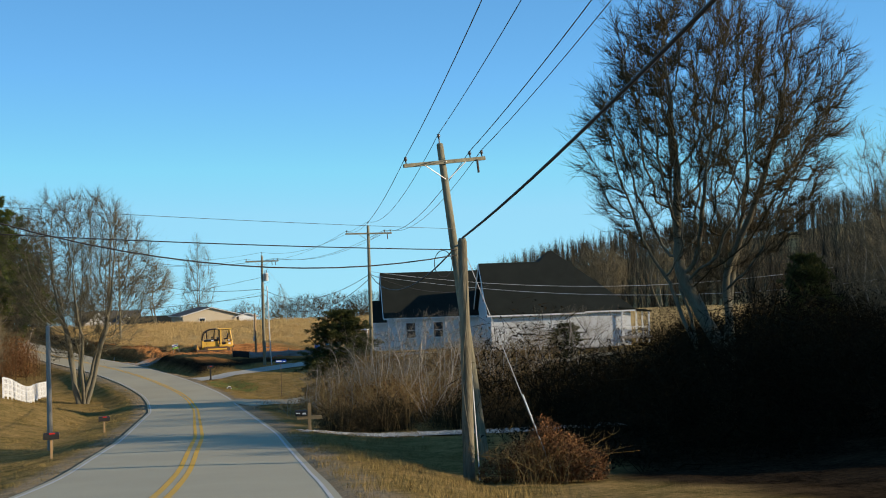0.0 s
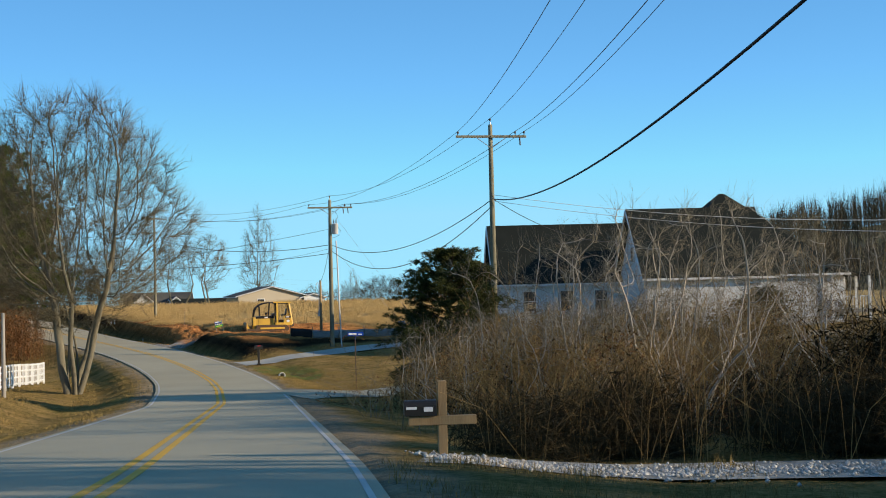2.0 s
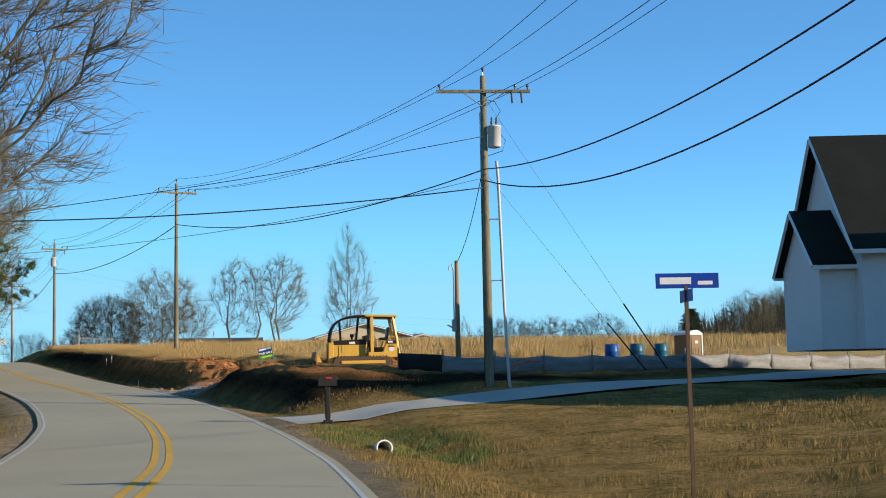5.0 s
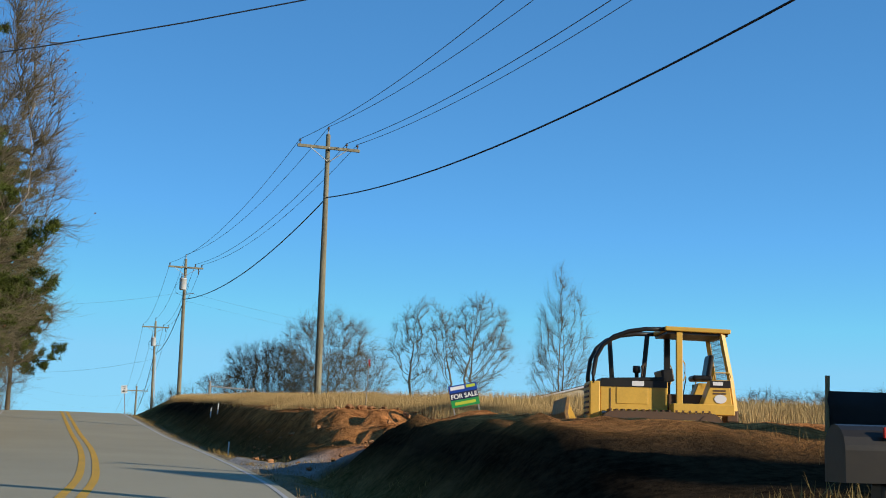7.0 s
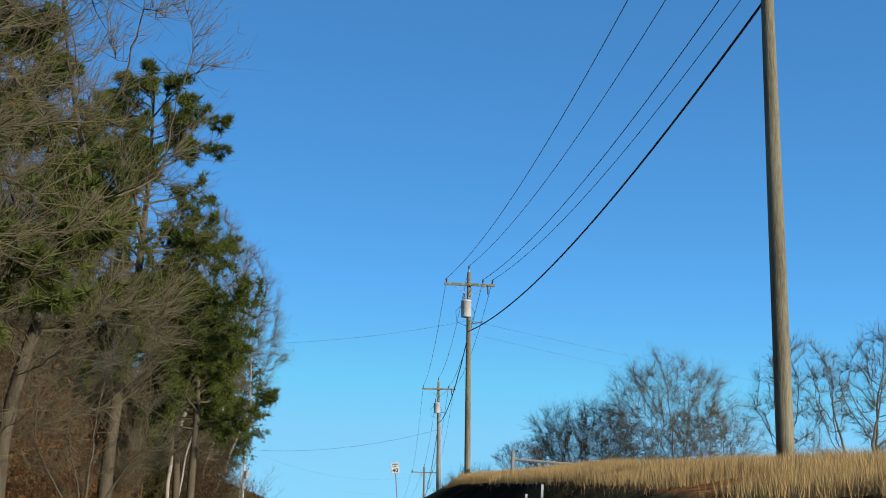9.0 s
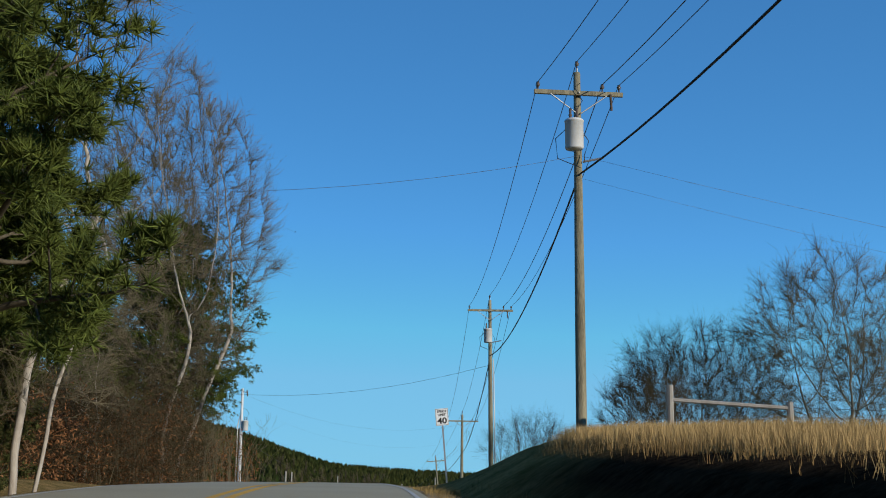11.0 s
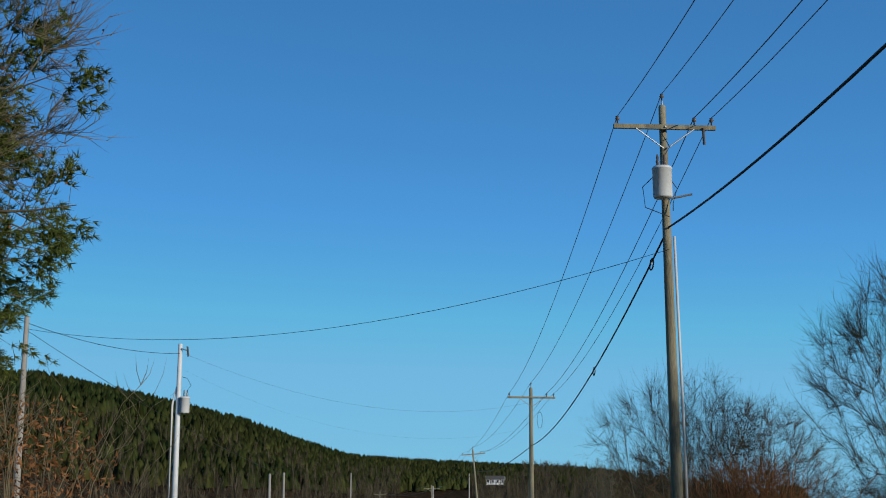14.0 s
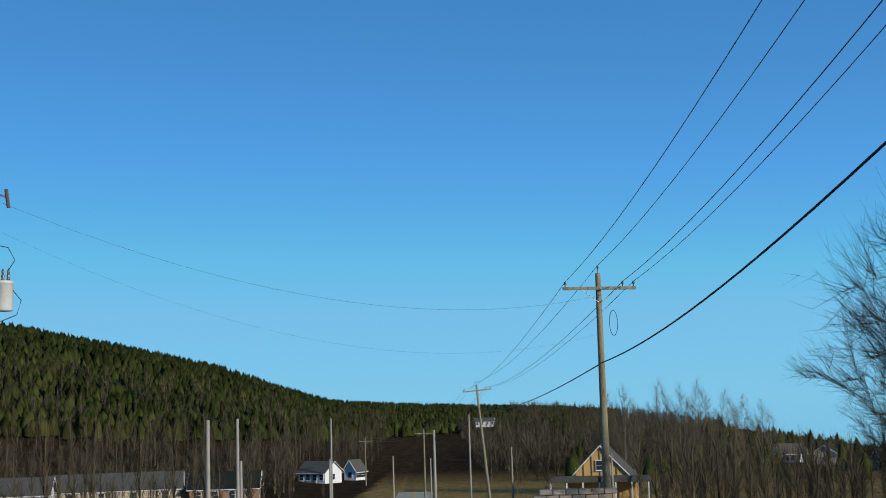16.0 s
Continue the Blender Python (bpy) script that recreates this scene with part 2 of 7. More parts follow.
def add_box(bm, size, at=(0, 0, 0), turn=(0, 0, 0), bevel=0.0):
    m = pose(*at, *turn) @ Matrix.Diagonal((*size, 1))
    made = bmesh.ops.create_cube(bm, size=1.0, matrix=m)
    if bevel:
        edges = list({e for v in made["verts"] for e in v.link_edges})
        bmesh.ops.bevel(bm, geom=edges, offset=bevel, segments=2, profile=0.5, affect='EDGES')
    return bm


def box(size, at=(0, 0, 0), turn=(0, 0, 0), bevel=0.0):
    return add_box(bmesh.new(), size, at, turn, bevel)


def add_rod(bm, a, b, r0, r1=None, sides=8):
    a, b = Vector(a), Vector(b)
    d = b - a
    m = Matrix.Translation((a + b) / 2) @ d.to_track_quat('Z', 'Y').to_matrix().to_4x4()
    bmesh.ops.create_cone(bm, cap_ends=True, segments=sides, radius1=r0, radius2=r0 if r1 is None else r1, depth=d.length, matrix=m)
    return bm


def rod(a, b, r0, r1=None, sides=8):
    return add_rod(bmesh.new(), a, b, r0, r1, sides)


def tube(points, radius, sides=6, close=True):
    """A bent round bar along points; radius is one number or one a point. Gives verts and faces."""
    pts = [Vector(p) for p in points]
    rad = radius if hasattr(radius, "__len__") else [radius] * len(pts)
    verts, faces = [], []
    for i, p in enumerate(pts):
        d = (pts[min(i + 1, len(pts) - 1)] - pts[max(i - 1, 0)]).normalized()
        q = d.to_track_quat('Z', 'Y')
        for k in range(sides):
            a = 2 * math.pi * k / sides
            verts.append(p + q @ Vector((math.cos(a), math.sin(a), 0)) * rad[i])
    for i in range(len(pts) - 1):
        for k in range(sides):
            n = (k + 1) % sides
            faces.append((i * sides + k, i * sides + n, (i + 1) * sides + n, (i + 1) * sides + k))
    if close:
        faces.append(tuple(range(sides))[::-1])
        faces.append(tuple((len(pts) - 1) * sides + k for k in range(sides)))
    return verts, faces


def lathe(profile, sides=16):
    """A turned body from (radius, height) pairs."""
    bm = bmesh.new()
    rings = [[bm.verts.new((r * math.cos(2 * math.pi * k / sides), r * math.sin(2 * math.pi * k / sides), z)) for k in range(sides)] for r, z in profile]
    for a, b in zip(rings, rings[1:]):
        for k in range(sides):
            bm.faces.new((a[k], a[(k + 1) % sides], b[(k + 1) % sides], b[k]))
    bm.faces.new(rings[0][::-1])
    bm.faces.new(rings[-1])
    return bm


def prism(outline, y0, y1, bevel=0.0):
    """A body with an (x, z) outline, from y0 to y1."""
    bm = bmesh.new()
    a = [bm.verts.new((x, y0, z)) for x, z in outline]
    b = [bm.verts.new((x, y1, z)) for x, z in outline]
    bm.faces.new(a)
    bm.faces.new(b[::-1])
    for k in range(len(a)):
        n = (k + 1) % len(a)
        bm.faces.new((a[n], a[k], b[k], b[n]))
    bmesh.ops.recalc_face_normals(bm, faces=bm.faces)
    if bevel:
        bmesh.ops.bevel(bm, geom=list(bm.edges), offset=bevel, segments=1, affect='EDGES')
    return bm


# ---- lie of the land ----
PATH_Y = np.array([-300, -40] + [r[2] for r in ROWS] + [283, 330, 400, 450, 520, 800])
PATH_X = np.array([-64, -9.2] + [r[1] for r in ROWS] + [-22.5, -32, -46, -56, -70, -126])
PATH_Z = np.array([6.5, 3.4] + [r[3] - 1.3 for r in ROWS] + [-7.6, -11.4, -16.3, -18.8, -20, -20])
FINE_Y = np.arange(-300, 800, 1.0)


def smoothed(values, width):
    k = np.hanning(width)
    k /= k.sum()
    pad = width // 2
    return np.convolve(np.r_[np.full(pad, values[0]), values, np.full(pad, values[-1])], k, "valid")[:len(values)]


LANE_X = np.interp(FINE_Y, PATH_Y, PATH_X)
SLOPE = np.gradient(smoothed(LANE_X, 9), FINE_Y)
CENTRE_X = smoothed(LANE_X, 9) - 2.3 * np.sqrt(1 + SLOPE**2)
ROAD_Z = smoothed(np.interp(FINE_Y, PATH_Y, PATH_Z), 13)


def centre(y):
    return np.interp(y, FINE_Y, CENTRE_X)


def road_z(y):
    return np.interp(y, FINE_Y, ROAD_Z)


SIDE = np.array([3.3, 4.7, 6.2, 7.6, 14, 25, 45, 80])
RIGHT_Y = np.array([-30, 30, 52, 75, 90, 106, 115, 122, 127, 131, 139, 143, 150, 165, 185, 200, 225, 260, 320])
RIGHT = np.array([
    [0, -.1, -.2, -.3, -.3, -.3, 0, 2], [0, -.1, -.4, -.75, -.9, -.6, 0, 2], [0, -.1, -.3, -.4, -.4, 0, .8, 2.5],
    [0, -.1, -.4, -.4, 0, 1.0, 2.2, 3], [0, 0, -.1, -.2, .6, 1.2, 2.4, 3], [0, -.1, -.35, -.3, 0, 1.0, 2.4, 3],
    [0, -.1, -.4, -.1, .3, .8, 1.6, 2.6], [0, 0, 0, .2, .4, .5, .65, 1.4], [0, -.15, .6, .8, .8, .6, .5, 1.0],
    [0, -.3, 1.2, 1.3, 1.0, .9, .4, .6], [0, -.25, 1.15, 1.25, 1.0, .9, .3, .4], [0, 0, .2, .7, .9, .9, .3, .4],
    [0, -.35, 1.15, 1.25, 1.2, 1.1, .4, .5], [0, -.35, 1.05, 1.3, 1.4, 1.4, 1.3, 1.2], [0, -.35, .7, .85, .9, .95, 1.0, 1.0],
    [0, -.15, .6, 1.35, 1.3, 1.1, 1.0, .8], [0, -.1, 0, .2, .3, .3, .2, 0], [0, -.1, -.3, -.6, -1, -2, -3, -3], [0] * 8])
LEFT_Y = np.array([-30, 46, 90, 110, 130, 160, 200, 230, 300])
LEFT = np.array([
    [0, -.1, -.3, -.4, -.4, -.3, 0, 1], [0, -.1, -.4, -.5, -.5, -.4, -.3, 0], [0, -.1, -.4, -.4, 1.7, 2.1, 2.2, 2.2],
    [0, -.1, -.6, -.65, -.1, .5, .8, .8], [0, -.2, -.9, -1.2, -1.2, -1.2, -1, -1], [0, -.2, -.5, -.3, 0, .5, 1, 1],
    [0, -.1, -.3, 0, .3, .3, 0, -1], [0, -.1, -.4, -.6, -1, -1.5, -3, -5], [0] * 8])


def off_road(side, y, ys, table):
    """Height over the road at that distance beside it."""
    y, s = np.broadcast_arrays(np.clip(y, ys[0], ys[-1]), np.clip(side, SIDE[0], SIDE[-1]))
    i = np.clip(np.searchsorted(ys, y) - 1, 0, len(ys) - 2)
    j = np.clip(np.searchsorted(SIDE, s) - 1, 0, len(SIDE) - 2)
    u = (y - ys[i]) / (ys[i + 1] - ys[i])
    v = (s - SIDE[j]) / (SIDE[j + 1] - SIDE[j])
    u = u * u * (3 - 2 * u)
    return (table[i, j] * (1 - u) + table[i + 1, j] * u) * (1 - v) + (table[i, j + 1] * (1 - u) + table[i + 1, j + 1] * u) * v


# ridges round the valley, by bearing in degrees to the left of +y from the valley's head: distance, height
RIDGE = np.array([[-180, 900, 10], [-110, 420, 30], [-90, 330, 28], [-75, 300, 22], [-60, 300, 16], [-45, 330, 9], [-30, 420, -10], [-16, 600, -34], [-9, 700, -36], [-2.5, 800, -24],
                  [5, 900, -12], [9, 900, -9], [16, 620, -5], [19.6, 520, 4.5], [21.4, 500, 9.5], [25.8, 480, 17], [30.5, 480, 25], [45, 540, 30], [80, 700, 18], [180, 900, 10]])
HEAD = (-10.0, 234.0)


def ground_z(x, y):
    x, y = np.asarray(x, float), np.asarray(y, float)
    side = x - centre(y)
    z = road_z(np.clip(y, -300, 799)) + np.where(side > 0, off_road(side, y, RIGHT_Y, RIGHT), off_road(-side, y, LEFT_Y, LEFT))
    # valley and ridges
    dx, dy = x - HEAD[0], y - HEAD[1]
    r, a = np.hypot(dx, dy), np.degrees(np.arctan2(-dx, dy))
    far, top = np.interp(a, RIDGE[:, 0], RIDGE[:, 1]), np.interp(a, RIDGE[:, 0], RIDGE[:, 2])
    t = np.clip((r - far * 0.42) / (far * 0.58), 0, 1)
    t = t * t * (3 - 2 * t)
    wide = np.clip((np.abs(side) - 60) / 120, 0, 1)
    ahead = np.clip((r - 230) / 120, 0, 1)
    t = t * np.maximum(wide, ahead)
    z = z * (1 - t) + top * t - 0.04 * np.clip(r - far * 1.06, 0, None)
    return z


def lumps(x, y, size, seed=0.0):
    """Smooth unevenness from crossed waves, about -1 to 1."""
    a = np.sin(x * 1.7 / size + seed) + np.sin(y * 1.3 / size + 2 * seed) + np.sin((x + y) * 1.1 / size + 0.7 + seed) + np.sin((x - 0.6 * y) * 2.3 / size + 1.9)
    return a / 4


def steps(*spans):
    out = []
    for a, b, d in spans:
        out += list(np.arange(a, b, d))
    return np.array(out + [spans[-1][1]])


gy = steps((-300, -40, 20), (-40, 0, 2), (0, 120, 0.8), (120, 138, 0.6), (138, 156, 0.35), (156, 210, 0.6), (210, 300, 1.5), (300, 700, 8), (700, 1500, 50), (1500, 4000, 250))
gx = steps((-3000, -800, 200), (-800, -120, 17), (-120, -40, 4), (-40, -16, 1.2), (-16, 4, 0.5), (4, 14, 0.34), (14, 20, 0.5), (20, 45, 1.0), (45, 120, 4), (120, 800, 17), (800, 3000, 200))
GX, GY = np.meshgrid(gx, gy)
GX = GX + centre(np.clip(GY, -300, 799)) * np.clip(1.5 - np.abs(GX) / 400, 0, 1)
GZ = ground_z(GX, GY)
SD = GX - centre(np.clip(GY, -300, 799))
rough = np.clip((np.abs(SD) - 4) / 6, 0, 1)
GZ += rough * (0.10 * lumps(GX, GY, 3.0) + 0.05 * lumps(GX, GY, 0.9, 3))
pad = np.clip(1 - np.maximum(np.abs(GX - 24) / 12, np.abs(GY - 141) / 13) ** 4, 0, 1)  # broken earth round the bulldozer
GZ += pad * (0.13 * lumps(GX, GY, 0.5, 5) + 0.10 * lumps(GX, GY, 0.22, 8))
cut = np.clip((SD - 5.0) / 1.5, 0, 1) * np.clip((15.0 - SD) / 2, 0, 1) * np.clip((GY - 139.5) / 2, 0, 1) * np.clip((157 - GY) / 4, 0, 1)  # scraped ledges
level = (GZ + 0.12 * lumps(GX, GY, 1.3, 6) + 0.05 * lumps(GX, GY, 0.4, 2)) / 0.5
ledge = 0.5 * (np.floor(level) + np.clip((level - np.floor(level) - 0.4) / 0.22, 0, 1))
GZ = GZ * (1 - 0.8 * cut) + ledge * 0.8 * cut + cut * 0.09 * lumps(GX, GY, 0.3, 9)
GZ -= 0.12 * (np.abs(SD) < 3.28)
FALL = np.clip((GZ - ground_z(GX, GY)), -1, 1)
nr, nc = GX.shape
gverts = np.stack([GX.ravel(), GY.ravel(), GZ.ravel()], 1)
idx = np.arange(nr * nc).reshape(nr, nc)
gfaces = np.stack([idx[:-1, :-1].ravel(), idx[:-1, 1:].ravel(), idx[1:, 1:].ravel(), idx[1:, :-1].ravel()], 1)
gmesh = bpy.data.meshes.new("ground")
gmesh.from_pydata(gverts.tolist(), [], gfaces.tolist())
gmesh.shade_smooth()


def mask(name, values):
    att = gmesh.attributes.new(name, 'FLOAT', 'POINT')
    att.data.foreach_set("value", np.clip(values, 0, 1).astype(np.float32).ravel())


def ramp01(v, a, b):
    return np.clip((v - a) / (b - a), 0, 1)


wob = 1.2 * lumps(GX, GY, 2.0, 1) + 0.6 * lumps(GX, GY, 0.7, 2)
soil = ramp01(SD, 6.0, 7.0) * ramp01(-SD, -24, -20) * ramp01(GY + wob, 129, 132) * ramp01(-GY + wob, -154, -150)
soil = np.maximum(soil, 0.8 * ramp01(SD, 5.2, 6) * ramp01(-SD, -11, -9) * ramp01(GY + wob, 140, 143) * ramp01(-GY, -170, -158))
soil = np.maximum(soil, 0.7 * ramp01(1.6 - np.hypot(GX - 26, GY - 125.3), 0, 0.6))
field = ramp01(SD + wob, 8.5, 10) * ramp01(GY + wob, 146, 152) * ramp01(-GY, -420, -300)
field = np.maximum(field, ramp01(SD, 26, 34) * ramp01(GY + wob, 136, 144) * ramp01(-GY, -420, -300))
litter_and_shade = ramp01(SD + wob, 11, 13) * ramp01(-GY + wob, -86, -82) + ramp01(-SD + wob, 9, 11) * ramp01(GY, 136, 142) + ramp01(np.hypot(GX + 10, GY - 234), 250, 330)
# bank and mound faces: their shade is painted with the same dark tone
litter_and_shade = np.maximum(litter_and_shade, ramp01(SD, 4.6, 5.6) * ramp01(9.6 - SD, 0, 1) * ramp01(GY + wob, 124.5, 127) * ramp01(-GY, -196, -186) * (1 - soil))
litter_and_shade = np.maximum(litter_and_shade, ramp01(SD, 4.6, 5.6) * ramp01(-SD, -32, -24) * ramp01(GY + 0.5 * wob - 0.28 * SD, 122.6, 124) * ramp01(-GY, -136, -132) * (1 - soil))
gravelly = ramp01(4.6 - np.abs(SD - 5.4), 0, 1.5) * ramp01(2.6 - np.abs(GY + wob * 0.5 - 143), 0, 0.8)
gravelly = np.maximum(gravelly, ramp01(4.4 + 0.3 * wob - np.abs(SD), 0, 0.4) * 0.35 * ramp01(-GY, -465, -440))
mask("soil", soil)
mask("field", field)
mask("litter_and_shade", litter_and_shade)
mask("gravelly", gravelly)
mask("green", ramp01(1 - np.hypot((SD - 5.8) / 2.2, (GY - 113.5) / 6) + 0.2 * wob, 0, 0.3) + 0.4 * ramp01(-SD, 4, 5) * ramp01(-lumps(GX, GY, 4, 6), 0, 0.6) * ramp01(-GY, -140, -120))


def ground_material():
    m = bpy.data.materials.new("ground")
    m.use_nodes = True
    n, lk = m.node_tree.nodes, m.node_tree.links.new
    bsdf = n["Principled BSDF"]
    bsdf.inputs["Roughness"].default_value = 0.95
    bsdf.inputs["Specular IOR Level"].default_value = 0.0
    geo = n.new("ShaderNodeNewGeometry")

    def tone(a, b, scale, fine):
        big, small = n.new("ShaderNodeTexNoise"), n.new("ShaderNodeTexNoise")
        for tex, s in ((big, scale), (small, fine)):
            tex.inputs["Scale"].default_value, tex.inputs["Detail"].default_value = s, 6
            tex.inputs["Roughness"].default_value = 0.7
            lk(geo.outputs["Position"], tex.inputs["Vector"])
        add = n.new("ShaderNodeMath")
        add.operation = 'ADD'
        lk(big.outputs["Fac"], add.inputs[0])
        lk(small.outputs["Fac"], add.inputs[1])
        ramp = n.new("ShaderNodeValToRGB")
        ramp.color_ramp.elements[0].position, ramp.color_ramp.elements[1].position = 0.40, 0.60
        ramp.color_ramp.elements[0].color, ramp.color_ramp.elements[1].color = (*a, 1), (*b, 1)
        half = n.new("ShaderNodeMath")
        half.operation = 'MULTIPLY'
        half.inputs[1].default_value = 0.5
        lk(add.outputs[0], half.inputs[0])
        lk(half.outputs[0], ramp.inputs[0])
        return ramp.outputs[0], small.outputs["Fac"]

    color, height = tone((0.105, 0.085, 0.024), (0.36, 0.23, 0.09), 0.8, 7)
    # the near-black litter row also paints the shade of the bank faces
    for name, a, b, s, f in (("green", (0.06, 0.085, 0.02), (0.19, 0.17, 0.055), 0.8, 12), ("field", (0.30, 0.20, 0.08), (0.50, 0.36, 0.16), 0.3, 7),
                             ("litter_and_shade", (0.012, 0.009, 0.006), (0.060, 0.040, 0.022), 0.4, 6), ("gravelly", (0.2, 0.19, 0.17), (0.42, 0.40, 0.36), 0.6, 20),
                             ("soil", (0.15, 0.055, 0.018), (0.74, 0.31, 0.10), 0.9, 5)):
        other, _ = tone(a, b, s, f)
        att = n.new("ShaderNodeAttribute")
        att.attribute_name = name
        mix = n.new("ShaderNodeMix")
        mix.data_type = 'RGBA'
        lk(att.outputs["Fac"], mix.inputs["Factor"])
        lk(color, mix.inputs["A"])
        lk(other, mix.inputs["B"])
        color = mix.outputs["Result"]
    lk(color, bsdf.inputs["Base Color"])
    bp = n.new("ShaderNodeBump")
    bp.inputs["Strength"].default_value, bp.inputs["Distance"].default_value = 0.9, 0.12
    lk(height, bp.inputs["Height"])
    lk(bp.outputs[0], bsdf.inputs["Normal"])
    return m


gmesh.materials.append(ground_material())
ground = tagged(new("ground", gmesh), "winter ground of dry grass, orange earth and leaf litter, bank shade painted in", "ground", kind="structure")


# ---- road ----
def ribbon(left, right, lift, y0, y1, step=1.0, thick=0.0):
    """A strip beside the road's middle, from left to right of it."""
    ys = np.arange(y0, y1 + 0.01, step)
    sl = np.gradient(centre(ys), ys)
    nx, ny = 1 / np.sqrt(1 + sl**2), -sl / np.sqrt(1 + sl**2)
    verts, faces = [], []
    for i, y in enumerate(ys):
        for s in (left, right):
            verts.append((float(centre(y) + nx[i] * s), float(y + ny[i] * s), float(road_z(y) + lift - 0.02 * abs(s) / 3)))
    n = len(verts)
    for i in range(len(ys) - 1):
        a = 2 * i
        faces.append((a, a + 1, a + 3, a + 2))
    if thick:
        verts += [(x, y, z - thick) for x, y, z in verts]
        for i in range(len(ys) - 1):
            a = 2 * i
            faces += [(a, a + 2, a + 2 + n, a + n), (a + 1, a + 1 + n, a + 3 + n, a + 3)]
    return verts, faces


road_top = ribbon(-3.24, 0.0, 0.03, -60, 470)
other_top = ribbon(0.0, 3.24, 0.03, -60, 470)
shift = len(road_top[0])
tops = road_top[0] + other_top[0]
road_faces = road_top[1] + [tuple(i + shift for i in f) for f in other_top[1]]
low = len(tops)
skirt = [tuple(v) for v in road_top[0][::2]] + [(x, y, z - 0.25) for x, y, z in road_top[0][::2]] + [tuple(v) for v in other_top[0][1::2]] + [(x, y, z - 0.25) for x, y, z in other_top[0][1::2]]
count = len(skirt) // 4
for i in range(count - 1):
    road_faces += [(low + i, low + i + 1, low + count + i + 1, low + count + i), (low + 2 * count + i, low + 3 * count + i, low + 3 * count + i + 1, low + 2 * count + i + 1)]
road = part("road", (tops + skirt, road_faces), "asphalt")
tagged(road, "weathered grey asphalt two-lane country road", "road", kind="structure")
lines = thing("road_marking", "double yellow middle line and white edge lines", "road marking", kind="structure")
for name, a, b, mat in (("yellow_line", -0.21, -0.07, "yellow_line"), ("yellow_line", 0.07, 0.21, "yellow_line"), ("white_line", 3.02, 3.10, "white_line"), ("white_line", -3.10, -3.02, "white_line")):
    part(name, ribbon(a, b, 0.036, -40, 465), mat, lines)


def ground_at(x, y):
    return float(ground_z(x, y))


# ---- utility poles and wires ----
def insulator(parent, x, z, y=0.0, tall=0.2):
    ins = part("insulator", lathe([(0.02, 0), (0.02, tall * 0.45), (0.06, tall * 0.5), (0.035, tall * 0.6), (0.065, tall * 0.68), (0.04, tall * 0.8), (0.045, tall), (0.015, tall * 1.02)], 10), "porcelain", parent, smooth=True)
    ins.location = (x, y, z)
    return ins


def transformer(parent, z, side=(0.37, -0.05), tall=0.80, r=0.24):
    can = part("transformer", lathe([(r * 0.9, 0), (r, 0.04), (r, tall * 0.9), (r * 1.06, tall * 0.91), (r * 1.06, tall * 0.95), (r * 0.9, tall), (r * 0.3, tall * 1.03)], 20), "grey_paint", parent, "grey painted transformer can", smooth=True)
    can.location = (side[0], side[1], z)
    for k, a in ((1, 0.6), (-1, 2.4)):
        b = part("bushing", lathe([(0.03, 0), (0.055, 0.05), (0.03, 0.08), (0.055, 0.14), (0.03, 0.18), (0.04, 0.26), (0.012, 0.34)], 8), "porcelain", can, smooth=True)
        b.location = (0.11 * math.cos(a), 0.11 * math.sin(a), tall)
    part("bracket", box((abs(side[0]) * 0.8, 0.06, 0.08), (-side[0] * 0.6, 0, tall * 0.75)), "steel", can)
    lead = [(0.1, 0.05, tall + 0.3), (0.25, 0.1, tall + 0.55), (0.05, 0.1, tall + 0.9), (-side[0], 0.05, tall + 1.0)]
    part("lead_wire", tube(lead, 0.012, 5), "cable", can)
    part("lead_wire", tube([(-0.2, 0.1, tall * 0.7), (-0.45, 0.2, tall * 0.4), (-0.4, 0.2, -0.2), (-side[0], 0.1, -0.45)], 0.012, 5), "cable", can)
    part("lead_wire", tube([(0.2, 0.1, tall * 0.7), (0.42, 0.15, tall * 0.35), (0.3, 0.15, -0.1), (-side[0] + 0.1, 0.1, -0.3)], 0.012, 5), "cable", can)
    return can


POLES = {}


